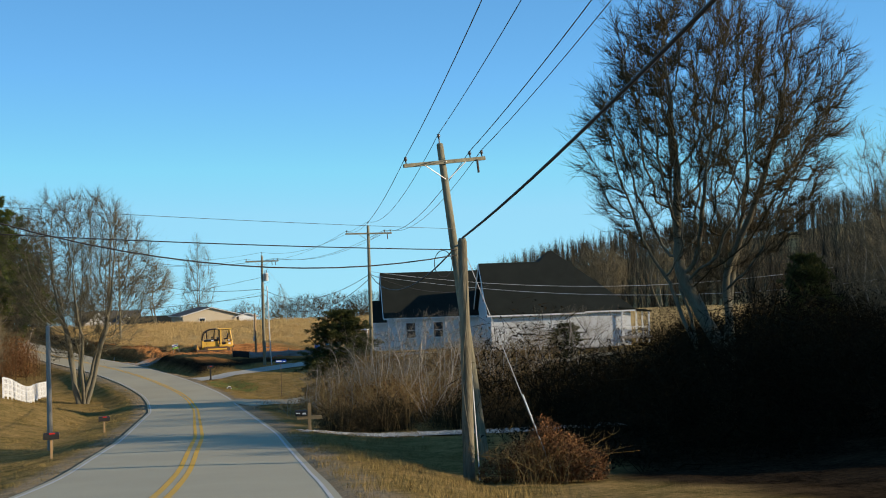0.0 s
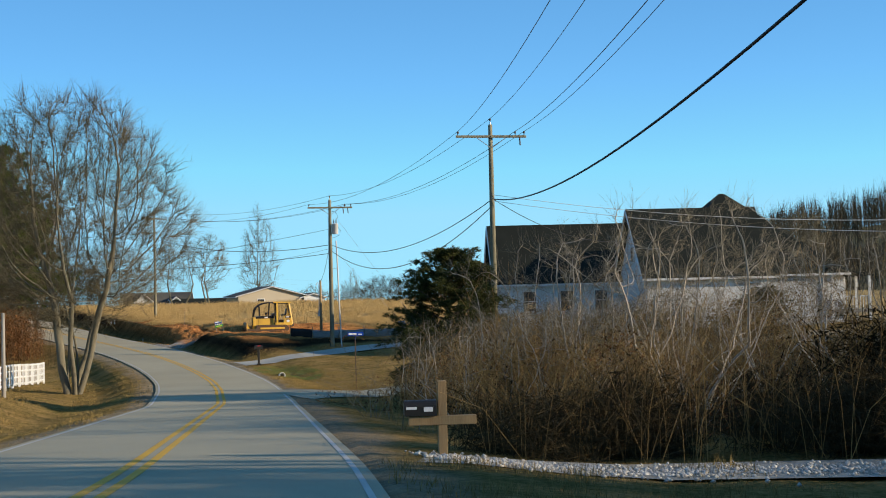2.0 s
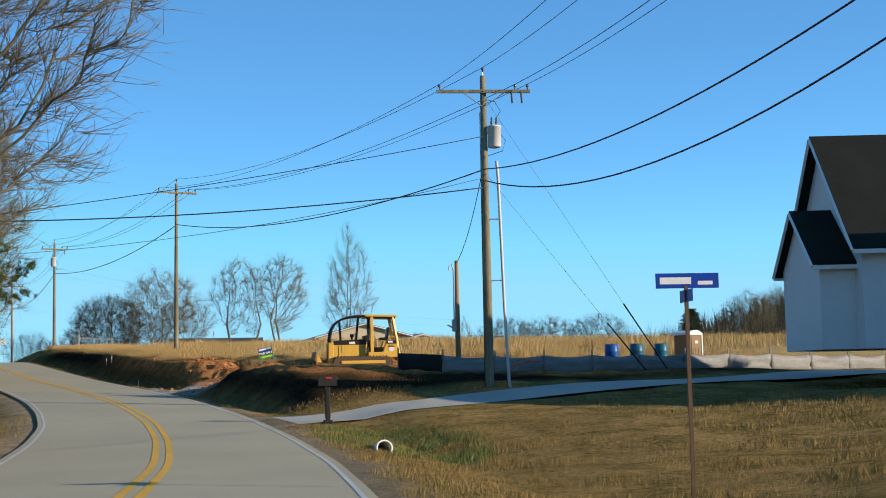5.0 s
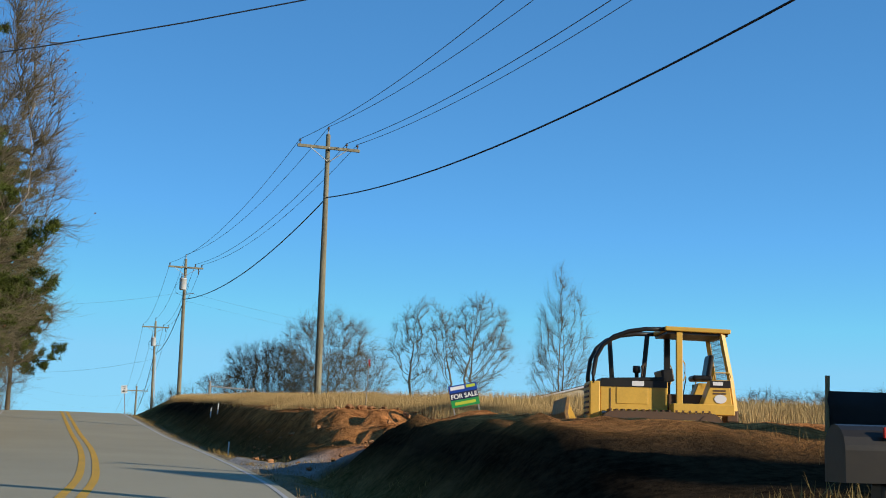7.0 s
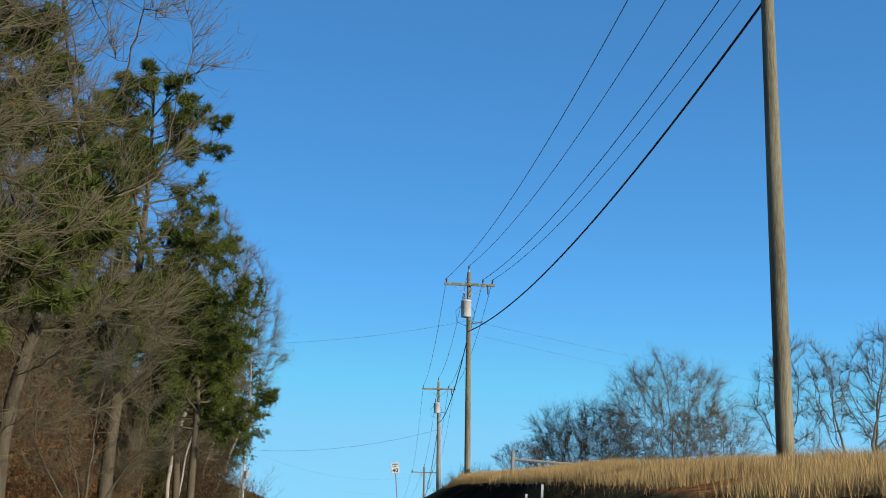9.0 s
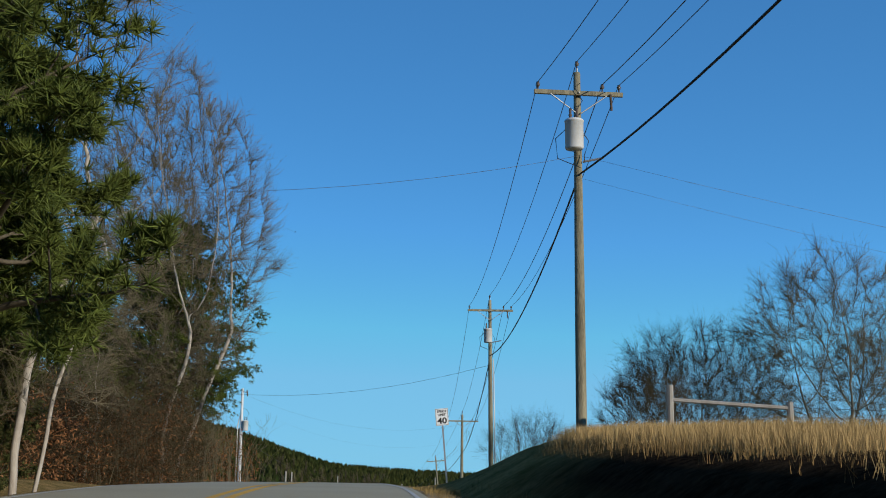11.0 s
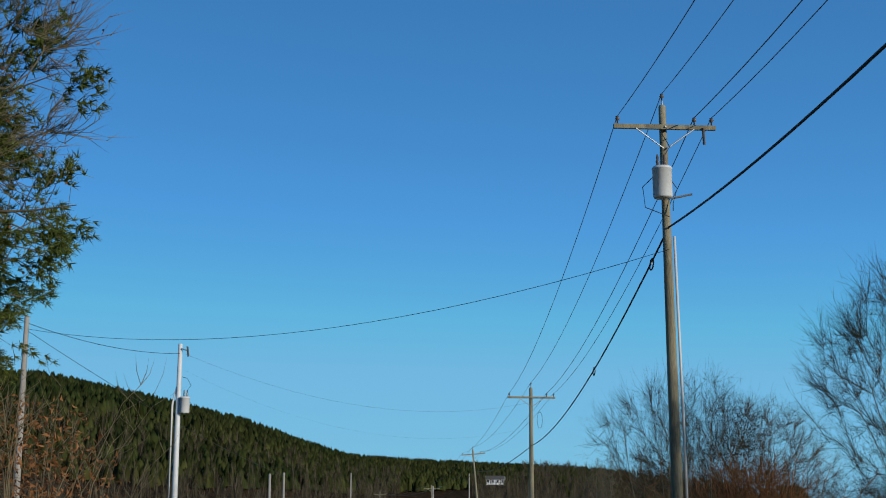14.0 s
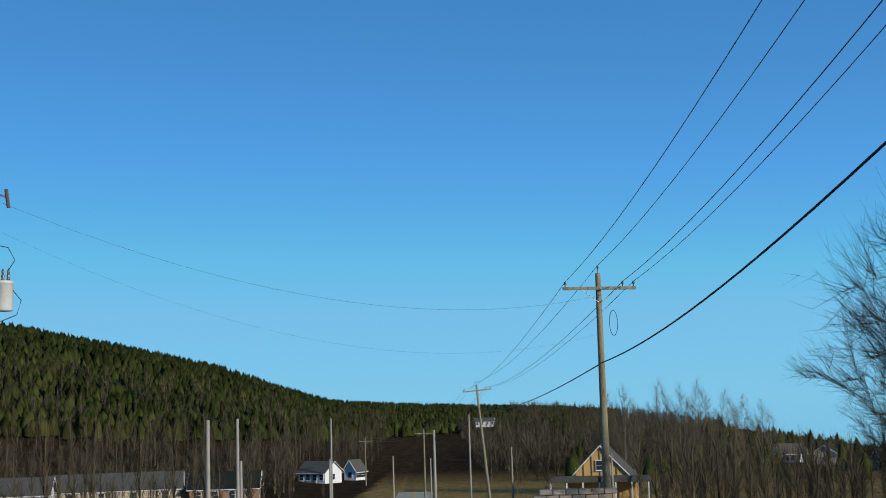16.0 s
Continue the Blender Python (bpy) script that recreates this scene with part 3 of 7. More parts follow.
def utility_pole(key, x, y, base, top, turn, arm=3.0, lean=(0.0, 0.0), can=0.0, drop=0.62, front=False, wood="pole_wood", r=0.15, label="", arm_insulators=True, cutout=0):
    """A wooden pole with its crossarm; turn: the arm's heading; lean: how far the top stands off the base."""
    tall = top - base
    ob = thing("utility_pole", label or "weathered wooden utility pole with crossarm and insulators", "utility pole", "roadside power line", at=Matrix.Translation((x, y, base)) @ pose(0, 0, 0, -math.degrees(lean[1] / tall), math.degrees(lean[0] / tall), 0) @ pose(0, 0, 0, 0, 0, turn))
    rows = [(r * 1.12, -0.4), (r * 1.1, 0.3), (r, tall * 0.4), (r * 0.8, tall * 0.8), (r * 0.7, tall - 0.04), (r * 0.55, tall)]
    part("pole", lathe(rows, 14), wood, ob, smooth=True)
    za = tall - drop
    if arm:
        part("crossarm", box((arm, 0.09, 0.12), (0, -0.17, za), bevel=0.01), "pole_wood", ob)
        for s in (-1, 1):
            part("brace", rod((s * 0.75, -0.2, za - 0.05), (s * 0.05, -0.17, za - 0.55), 0.018, sides=6), "steel", ob)
        for xx in (-arm / 2 + 0.1, arm / 2 - 0.1, arm / 2 - 0.55):
            insulator(ob, xx, za + 0.06, -0.17)
        part("bolt", rod((0, -0.26, za), (0, 0.2, za), 0.02, sides=6), "steel", ob)
        pin = part("top_pin", rod((0, 0, tall), (0, 0, tall + 0.12), 0.025, sides=6), "steel", ob)
        insulator(ob, 0, tall + 0.1)
        for k in range(cutout):
            c = part("cutout", rod((0, 0, 0), (0.04, 0.08, -0.42), 0.035, sides=8), "porcelain", ob)
            c.location = (arm / 2 - 0.35 - 0.35 * k, -0.25, za - 0.02)
    if can:
        transformer(ob, tall - can, (-0.18, -0.38) if front else (0.37, -0.05))
    m = ob.matrix_basis
    pin_z = 0.26
    POLES[key] = {"l": m @ Vector((-arm / 2 + 0.1, -0.17, za + pin_z)), "t": m @ Vector((0, 0, tall + 0.3)), "r": m @ Vector((arm / 2 - 0.1, -0.17, za + pin_z)),
                  "n": m @ Vector((arm / 2 - 0.55, -0.17, za + pin_z)), "thing": ob, "tall": tall, "m": m}
    return ob


def on_pole(key, below, side=(0.0, -0.16)):
    p = POLES[key]
    return p["m"] @ Vector((side[0], side[1], p["tall"] - below))


def wire(a, b, sag, radius, mat="wire", name="power_wire", label="thin overhead power wire", group="overhead wires", n=22):
    a, b = Vector(a), Vector(b)
    pts = [a.lerp(b, i / n) - Vector((0, 0, 4 * sag * (i / n) * (1 - i / n))) for i in range(n + 1)]
    ob = part(name, tube(pts, radius, 5), mat, smooth=True)
    return tagged(ob, label, "overhead wire", group)


utility_pole("p0", 1.0, -17, 1.4, 12.0, -12)
utility_pole("p1", 14.45, 36.7, -3.6, 6.27, 10, lean=(-1.1, 0.1), cutout=1, label="leaning wooden utility pole with a crossarm")
utility_pole("p2", 26.75, 90.3, -5.6, 6.73, -7, cutout=1, arm=3.54)
utility_pole("p3", 25.75, 125.5, -5.5, 5.85, -8, can=2.65, cutout=2, label="wooden utility pole with a grey transformer and a conduit", arm=3.39)
utility_pole("p4", 15.0, 163.5, -2.95, 7.55, 15, arm=2.58, r=0.13)
utility_pole("p5", 4.39, 198.9, -2.3, 7.42, 18, lean=(-0.06, 0.0), can=2.2, front=True, cutout=1, label="wooden utility pole with a grey transformer", arm=2.37, r=0.13)
utility_pole("p6", -3.86, 237.7, -4.6, 6.82, 18, lean=(-0.14, 0.0), can=2.5, front=True, cutout=1, label="wooden utility pole with a grey transformer", arm=2.64, r=0.13)
utility_pole("p7", -13.65, 283.2, -8.4, 2.36, 20)
utility_pole("p8", -30.6, 361.6, -14.0, -0.63, 22, lean=(-1.2, 0))
utility_pole("p9", -52.0, 430, -18.2, -6.5, 22)
utility_pole("p10", -80.0, 500, -20.2, -9.5, 22)
for a, b in zip(list(POLES)[:-1], list(POLES)[1:]):
    for k in "ltrn":
        wire(POLES[a][k], POLES[b][k], 0.9, 0.011 if k != "n" else 0.013)


# ---- trees ----
def tubes_into(verts, faces, pts, rads, sides):
    base = len(verts)
    for i, p in enumerate(pts):
        d = pts[min(i + 1, len(pts) - 1)] - pts[max(i - 1, 0)]
        u = d.cross(Vector((0.31, 0.77, 0.13)))
        u.normalize()
        w = d.cross(u)
        w.normalize()
        if sides == 3 and i == len(pts) - 1:
            verts.append(p)
            break
        for k in range(sides):
            a = 2 * math.pi * k / sides
            verts.append(p + (u * math.cos(a) + w * math.sin(a)) * rads[i])
    for i in range(len(pts) - 1):
        for k in range(sides):
            n = (k + 1) % sides
            if sides == 3 and i == len(pts) - 2:  # thin twigs end in a point
                faces.append((base + i * sides + k, base + i * sides + n, base + (i + 1) * sides))
            else:
                faces.append((base + i * sides + k, base + i * sides + n, base + (i + 1) * sides + n, base + (i + 1) * sides + k))


def limb(rng, start, heading, length, r0, r1, bends, wander, lift):
    pts, d, p = [start.copy()], heading.normalized(), start.copy()
    for _ in range(bends):
        d = d + Vector((rng.gauss(0, wander), rng.gauss(0, wander), rng.gauss(0, wander) + lift))
        d.normalize()
        p = p + d * (length / bends)
        pts.append(p.copy())
    return pts, [r0 + (r1 - r0) * i / bends for i in range(bends + 1)]


def branching(rng, pts, rads, count, spread, lengths, first, lift, shrink, bends, wander):
    """Side branches off a limb: each a pair of points and radii."""
    out = []
    n = len(pts) - 1
    for c in range(count):
        f = first + (1 - first) * (c + rng.random()) / count
        f = min(f, 0.995)
        i = min(int(f * n), n - 1)
        t = f * n - i
        p = pts[i].lerp(pts[i + 1], t)
        axis = (pts[i + 1] - pts[i]).normalized()
        turn = rng.random() * 2 * math.pi
        side = axis.cross(Vector((math.cos(turn), math.sin(turn), 0.3))).normalized()
        a = radians(spread * (0.7 + 0.6 * rng.random()))
        d = axis * math.cos(a) + side * math.sin(a)
        ln = (lengths[0] + (lengths[1] - lengths[0]) * f) * (0.7 + 0.6 * rng.random())
        r = (rads[i] + (rads[i + 1] - rads[i]) * t) * shrink
        out.append(limb(rng, p, d, ln, r, r * 0.35, bends, wander, lift))
    return out


def colonised(rs, starts, goals, step, kill, lift, wander, rounds=240):
    """Limbs that grow from the starts towards the goals, each goal drawing the nearest shoot. Gives places and parents."""
    pts, parent = [p for p, _ in starts], [k for _, k in starts]
    P = np.array(pts, float)
    near = np.zeros(len(goals), int)
    dist = np.full(len(goals), 1e9)
    first = 0
    alive = np.ones(len(goals), bool)
    tried = {}
    for _ in range(rounds):
        fresh = P[first:]
        if len(fresh):
            d = np.linalg.norm(goals[:, None, :] - fresh[None, :, :], axis=2)
            k = d.argmin(1)
            best = d[np.arange(len(goals)), k]
            closer = best < dist
            near[closer], dist[closer] = k[closer] + first, best[closer]
        alive &= dist > kill
        if not alive.any():
            break
        first = len(P)
        way = goals[alive] - P[near[alive]]
        way /= np.linalg.norm(way, axis=1)[:, None] + 1e-9
        pull = np.zeros((len(P), 3))
        np.add.at(pull, near[alive], way)
        grow = np.unique(near[alive])
        grow = np.array([g for g in grow if tried.get(g, 0) < 4], int)
        if not len(grow):
            break
        for g in grow:
            tried[g] = tried.get(g, 0) + 1
        d = pull[grow]
        d /= np.linalg.norm(d, axis=1)[:, None] + 1e-9
        d += rs.normal(0, wander, d.shape) + np.array([0, 0, lift])
        d /= np.linalg.norm(d, axis=1)[:, None]
        P = np.concatenate([P, P[grow] + d * step])
        parent += list(grow)
    return P, np.array(parent)


def twig_mesh(base, tip, bend, r):
    """Many bent three-sided twigs that end in a point, one array row each."""
    n = len(base)
    mid = (base + tip) / 2 + bend
    d = tip - base
    u = np.cross(d, np.array([0.31, 0.77, 0.13]))
    u /= np.linalg.norm(u, axis=1)[:, None] + 1e-9
    w = np.cross(d, u)
    w /= np.linalg.norm(w, axis=1)[:, None] + 1e-9
    ring = [u * math.cos(a) + w * math.sin(a) for a in (0, 2.0944, 4.18879)]
    rr = np.broadcast_to(np.asarray(r, float), (n,))[:, None]
    v = np.stack([base + q * rr for q in ring] + [mid + q * rr * 0.7 for q in ring] + [tip], 1).reshape(-1, 3)
    tri = np.array([[0, 1, 4], [0, 4, 3], [1, 2, 5], [1, 5, 4], [2, 0, 3], [2, 3, 5], [3, 4, 6], [4, 5, 6], [5, 3, 6]])
    return v, (np.arange(n)[:, None, None] * 7 + tri[None]).reshape(-1, 3)


def spike_mesh(base, tip, r):
    """Many straight three-sided twigs."""
    d = tip - base
    u = np.cross(d, np.array([0.31, 0.77, 0.13]))
    u /= np.linalg.norm(u, axis=1)[:, None] + 1e-9
    w = np.cross(d, u)
    w /= np.linalg.norm(w, axis=1)[:, None] + 1e-9
    v = np.stack([base + (u * math.cos(a) + w * math.sin(a)) * r for a in (0, 2.0944, 4.18879)] + [tip], 1).reshape(-1, 3)
    return v, (np.arange(len(base))[:, None, None] * 4 + np.array([[0, 1, 3], [1, 2, 3], [2, 0, 3]])[None]).reshape(-1, 3)


def bare_tree(seed, tall, wide, profile, stems=1, fan=10, split=0.3, points=700, twigs=4500, twig_len=0.055, r=0.016, lift=0.12, wander=0.09, bark="bark", twig="twig", name="bare_tree", label="", category="tree", group="", pods=0, fine=1.0, bent=False):
    """A leafless tree. profile: (share of height, share of width) of the crown's outline; split: where the stems part ways."""
    rs = np.random.RandomState(seed)
    rng = random.Random(seed)
    ob = thing(name, label or "leafless winter tree with fine grey-brown twigs", category, group)
    ph, pw = np.array(profile).T
    h = rs.uniform(ph[0], ph[-1], points * 6)
    keep = rs.uniform(0, 1, len(h)) < (np.interp(h, ph, pw) / pw.max()) ** 2
    h = h[keep][:points]
    a = rs.uniform(0, 2 * np.pi, len(h))
    rad = np.interp(h, ph, pw) * wide * rs.uniform(0, 1, len(h)) ** 0.42 * (1 + 0.16 * np.sin(3 * a + 9 * h + seed) + 0.10 * np.sin(7 * a - 15 * h))
    goals = np.stack([rad * np.cos(a), rad * np.sin(a), h * tall], 1)
    step = tall * 0.018
    starts = []
    for number in range(stems):
        turn = 2 * math.pi * (number + 0.5 * rng.random()) / stems
        tilt = radians(fan * (0.45 + 0.9 * rng.random())) if stems > 1 else radians(1.5)
        d = np.array([math.cos(turn) * math.sin(tilt), math.sin(turn) * math.sin(tilt), math.cos(tilt)])
        at = np.array([math.cos(turn), math.sin(turn), 0]) * (0.016 * tall if stems > 1 else 0) - np.array([0, 0, 0.3])
        starts.append((at, -1))
        last = len(starts) - 1
        while at[2] < split * tall * (0.8 + 0.4 * rng.random()):
            d = d + rs.normal(0, 0.05, 3)
            d /= np.linalg.norm(d)
            at = at + d * step
            starts.append((at, last))
            last = len(starts) - 1
    P, parent = colonised(rs, starts, goals, step, step * 1.35, lift, wander)
    n = len(P)
    kids = [[] for _ in range(n)]
    for i in range(n):
        if parent[i] >= 0:
            kids[parent[i]].append(i)
    load = np.zeros(n)
    for i in range(n - 1, -1, -1):
        load[i] = max(load[i], 1.0)
        if parent[i] >= 0:
            load[parent[i]] += load[i]
    roots = [i for i in range(n) if parent[i] < 0]
    thick = tall * r * (load / load[roots].sum()) ** 0.6
    thick = np.maximum(thick, 0.0058 * fine * tall / 12)
    wood, crown = ([], []), ([], [])
    todo = list(roots)
    while todo:
        i = todo.pop()
        chain = [parent[i], i] if parent[i] >= 0 else [i]
        while kids[i]:
            nxt = max(kids[i], key=lambda c: load[c])
            todo.extend(c for c in kids[i] if c != nxt)
            i = nxt
            chain.append(i)
        if len(chain) < 2:
            continue
        rr = [float(thick[c]) for c in chain]
        rr[0] = min(rr[0], rr[1] * 1.25)
        rr[-1] *= 0.6
        big = rr[0]
        tubes_into(*(wood if big > 0.3 * thick[roots[0]] else crown), [Vector(P[c]) for c in chain], rr, 9 if big > 0.07 else 5 if big > 0.022 else 3)
    light = np.where(load < np.quantile(load, 0.82))[0]
    light = light[light > len(starts) - 1]
    who = rs.choice(light, twigs)
    along = P[who] - P[parent[who]]
    base = P[who] - along * rs.uniform(0, 1, (twigs, 1))
    along = along / (np.linalg.norm(along, axis=1)[:, None] + 1e-9)
    out = P[who] * np.array([1, 1, 0]) / (wide + 1e-6)
    d = along * 0.5 + out * 0.6 + rs.normal(0, 0.36, (twigs, 3)) + np.array([0, 0, 0.42])
    d /= np.linalg.norm(d, axis=1)[:, None]
    ln = tall * twig_len * rs.uniform(0.35, 1.25, twigs)[:, None]
    rt = 0.0058 * fine * tall / 12
    bend = rs.normal(0, 0.06, (twigs, 3)) * ln - np.array([0, 0, 1]) * ln * 0.05
    tips = base + d * ln
    v1, f1 = twig_mesh(base, tips, bend, rt) if bent else spike_mesh(base, tips, rt)
    # finer twigs on those
    k = rs.randint(0, twigs, twigs)
    t = rs.uniform(0.3, 0.95, (twigs, 1))
    base2 = base[k] + (tips[k] - base[k]) * t + (bend[k] * (1 - np.abs(2 * t - 1)) if bent else 0)
    d2 = d[k] * 0.8 + rs.normal(0, 0.4, (twigs, 3)) + np.array([0, 0, 0.25])
    d2 /= np.linalg.norm(d2, axis=1)[:, None]
    ln2 = tall * twig_len * 0.55 * rs.uniform(0.4, 1.2, twigs)[:, None]
    tips2 = base2 + d2 * ln2
    v2, f2 = spike_mesh(base2, tips2, rt * 0.8)
    cv = np.array([tuple(q) for q in crown[0]]).reshape(-1, 3)
    cf = [(q[0], q[m], q[m + 1]) for q in crown[1] for m in range(1, len(q) - 1)]
    parts = [(v1, f1), (v2, f2)] + ([(cv, np.array(cf))] if len(cf) else [])
    vs, fs, shift = [], [], 0
    for v, f in parts:
        vs.append(v)
        fs.append(f + shift)
        shift += len(v)
    part("trunk", wood, bark, ob, smooth=True)
    part("crown", (np.concatenate(vs), np.concatenate(fs)), twig, ob, "bare twigs")
    if pods:
        v, f = [], []
        for m in rs.choice(twigs, pods):
            add_leaf(v, f, rng, Vector(tips2[m]), 0.09, 0.06)
        part("dry_leaves", (v, f), "dry_leaf", ob, "clinging seed pods and dry leaves")
    return ob


def add_leaf(verts, faces, rng, p, length, width, d=None):
    d = d or Vector((rng.gauss(0, 1), rng.gauss(0, 1), rng.gauss(0, 1)))
    d = d.normalized()
    s = d.cross(Vector((rng.gauss(0, 1), rng.gauss(0, 1), rng.gauss(0, 1)))).normalized()
    n = len(verts)
    verts += [p - s * width * 0.2, p + d * length * 0.5 + s * width * 0.5, p + d * length, p + d * length * 0.5 - s * width * 0.5]
    faces.append((n, n + 1, n + 2, n + 3))


def pine(seed, tall, clear=0.35, reach=0.22, name="pine_tree", label="tall green pine with bare lower trunk", tufts=15, blades=24, group="", shape="pine"):
    """A pine: trunk, whorled boughs and needle tufts."""
    rng = random.Random(seed)
    ob = thing(name, label, "pine tree" if shape == "pine" else "cedar tree", group)
    wood, green = ([], []), ([], [])
    trunk = limb(rng, Vector((0, 0, -0.3)), Vector((0, 0, 1)), tall, tall * 0.014 + 0.04, 0.03, 12, 0.025, 0.02)
    tubes_into(*wood, *trunk, 8)
    boughs = int((1 - clear) * tall * (5.5 if shape == "pine" else 11))
    for b in range(boughs):
        f = clear + (1 - clear) * (b + rng.random()) / boughs
        i = min(int(f * 12), 11)
        p = trunk[0][i].lerp(trunk[0][i + 1], f * 12 - i)
        a = rng.random() * 2 * math.pi
        g = (f - clear) / (1 - clear)
        if shape == "pine":
            ln = tall * reach * (0.25 + 0.95 * (1 - g) ** 0.7) * (0.55 + 0.7 * rng.random())
            rise = 0.05 + 0.5 * g
        elif shape == "cone":
            ln = tall * reach * (0.12 + 1.0 * (1 - g) ** 0.75) * (0.7 + 0.6 * rng.random())
            rise = 0.1 + 0.6 * g - 0.25 * (1 - g)
        else:
            ln = tall * reach * (0.14 + 0.9 * math.sqrt(max(0.0, 1 - g * g)) * (0.55 + 0.45 * min(1.0, g / 0.25))) * (0.8 + 0.35 * rng.random())
            rise = 0.25 + 0.6 * g
        pts, rads = limb(rng, p, Vector((math.cos(a), math.sin(a), rise)), ln, 0.02 + ln * 0.012, 0.008, 5, 0.10, 0.03)
        tubes_into(*wood, pts, rads, 4)
        subs = branching(rng, pts, rads, max(3, int(ln * 3.2)), 48, (ln * 0.4, ln * 0.22), 0.3, 0.05, 0.7, 3, 0.12) + [(pts, rads)]
        for sp, sr in subs:
            if sp is not pts:
                tubes_into(*wood, sp, sr, 3)
            for _ in range(tufts if sp is not pts else tufts // 2):
                k = 0.35 + 0.65 * rng.random() ** 0.7
                j = min(int(k * (len(sp) - 1)), len(sp) - 2)
                q = sp[j].lerp(sp[j + 1], k * (len(sp) - 1) - j)
                axis = (sp[j + 1] - sp[j]).normalized()
                loose = 0.085 if shape == "pine" else 0.11
                q = q + Vector((rng.gauss(0, loose), rng.gauss(0, loose), rng.gauss(0, loose * 0.8)))
                if shape == "pine":
                    for _ in range(blades):
                        d = axis * (0.1 + 0.7 * rng.random()) + Vector((rng.gauss(0, 0.75), rng.gauss(0, 0.75), rng.gauss(0, 0.7) + 0.35))
                        d.normalize()
                        s = d.cross(Vector((rng.gauss(0, 1), rng.gauss(0, 1), rng.gauss(0, 1)))).normalized() * 0.0125
                        n = len(green[0])
                        q2 = q + d * (0.16 + 0.16 * rng.random())
                        green[0].extend((q - s, q + s, q2))
                        green[1].append((n, n + 1, n + 2))
                else:
                    for _ in range(max(3, blades // 3)):
                        d = axis * 0.8 + Vector((rng.gauss(0, 0.6), rng.gauss(0, 0.6), rng.gauss(0, 0.5)))
                        d.normalize()
                        n = len(green[0])
                        w = d.cross(Vector((rng.gauss(0, 1), rng.gauss(0, 1), rng.gauss(0, 1)))).normalized() * (0.018 if shape == "cedar" else 0.013)
                        green[0].extend((q - w, q + w, q + d * (0.13 + 0.12 * rng.random())))
                        green[1].append((n, n + 1, n + 2))
    part("trunk", wood, "forest_bark", ob, smooth=True)
    part("crown", green, "cedar" if shape == "cedar" else "needles", ob, "green needle boughs")
    return ob


def planted(ob, x, y, turn=0.0, scale=1.0, sink=0.0, wide=1.0, lean=(0, 0)):
    ob.scale = (scale * wide, scale * wide, scale)
    ob.location = (x, y, ground_at(x, y) - sink)
    ob.rotation_euler = (radians(lean[0]), radians(lean[1]), radians(turn))
    return ob


def again(ob, x, y, turn=0.0, scale=1.0, sink=0.0, wide=1.0):
    """A further tree of the same kind."""
    old = tuple(ob.scale)
    ob.scale = (scale * wide, scale * wide, scale)
    c = copy_thing(ob, Matrix.Translation((x, y, ground_at(x, y) - sink)) @ pose(0, 0, 0, 0, 0, turn))
    ob.scale = old
    return c


DOME = ((0.14, 0.3), (0.3, 0.75), (0.55, 1.0), (0.8, 0.82), (1.0, 0.2))
HIGH_DOME = ((0.3, 0.45), (0.45, 0.85), (0.65, 1.0), (0.85, 0.8), (1.0, 0.25))
SPINDLE = ((0.12, 0.25), (0.3, 0.9), (0.5, 1.0), (0.75, 0.65), (1.0, 0.06))
FAN = ((0.05, 0.25), (0.3, 0.7), (0.65, 1.0), (0.85, 0.85), (1.0, 0.35))
vase = planted(bare_tree(11, 18.2, 6.7, ((0.2, 0.35), (0.34, 0.8), (0.58, 1.0), (0.8, 0.85), (0.93, 0.55), (1.0, 0.2)), stems=6, fan=13, split=0.34, points=2200, twigs=13000, twig_len=0.075, r=0.025, lift=0.16, bent=True, fine=1.2, label="large leafless multi-stemmed tree on the lawn"), 6.8, 109.8, 20)

oak = planted(bare_tree(5, 22.5, 6.6, ((0.33, 0.3), (0.45, 0.75), (0.57, 0.95), (0.72, 1.0), (0.87, 0.8), (1.0, 0.25)), stems=5, fan=9, split=0.36, points=2400, twigs=15000, twig_len=0.06, r=0.023, lift=0.10, wander=0.12, twig="dark_twig", bent=True, fine=1.25, label="tall leafless hardwood over the dark thicket"), 25.4, 39.9, 60, 0.77, wide=0.95, sink=0.2)
round_tree = planted(bare_tree(21, 7.8, 4.3, FAN, stems=7, fan=28, split=0.22, points=1000, twigs=8000, twig_len=0.11, r=0.014, lift=0.14, fine=1.5, twig="dark_twig", label="broad leafless tree with a dense rounded crown", group="field trees"), 7.9, 229.0, 0)
fork = planted(bare_tree(33, 9.2, 2.5, ((0.28, 0.4), (0.5, 0.9), (0.75, 1.0), (0.92, 0.6), (1.0, 0.2)), stems=2, fan=22, split=0.42, points=420, twigs=3600, twig_len=0.07, r=0.014, lift=0.10, fine=1.5, label="leafless forked field tree", group="field trees"), 22.3, 228.0, 150, 1.32)
poplar = planted(bare_tree(41, 20.0, 3.3, SPINDLE, stems=3, fan=5, split=0.3, points=700, twigs=3600, twig_len=0.065, r=0.009, lift=0.34, fine=1.0, label="slender upright leafless poplar", group="field trees"), 36.6, 239.0, 0, 1.0, wide=0.95)
spread = planted(bare_tree(52, 9.4, 4.2, DOME, stems=3, fan=22, split=0.25, points=900, twigs=7000, twig_len=0.1, r=0.013, lift=0.08, fine=1.4, label="wide leafless field tree", group="field trees"), 13.4, 222.7, 0, 1.1)
again(spread, 16.0, 224.0, 130, 0.8)
again(fork, 26.8, 222.0, 40, 1.28)
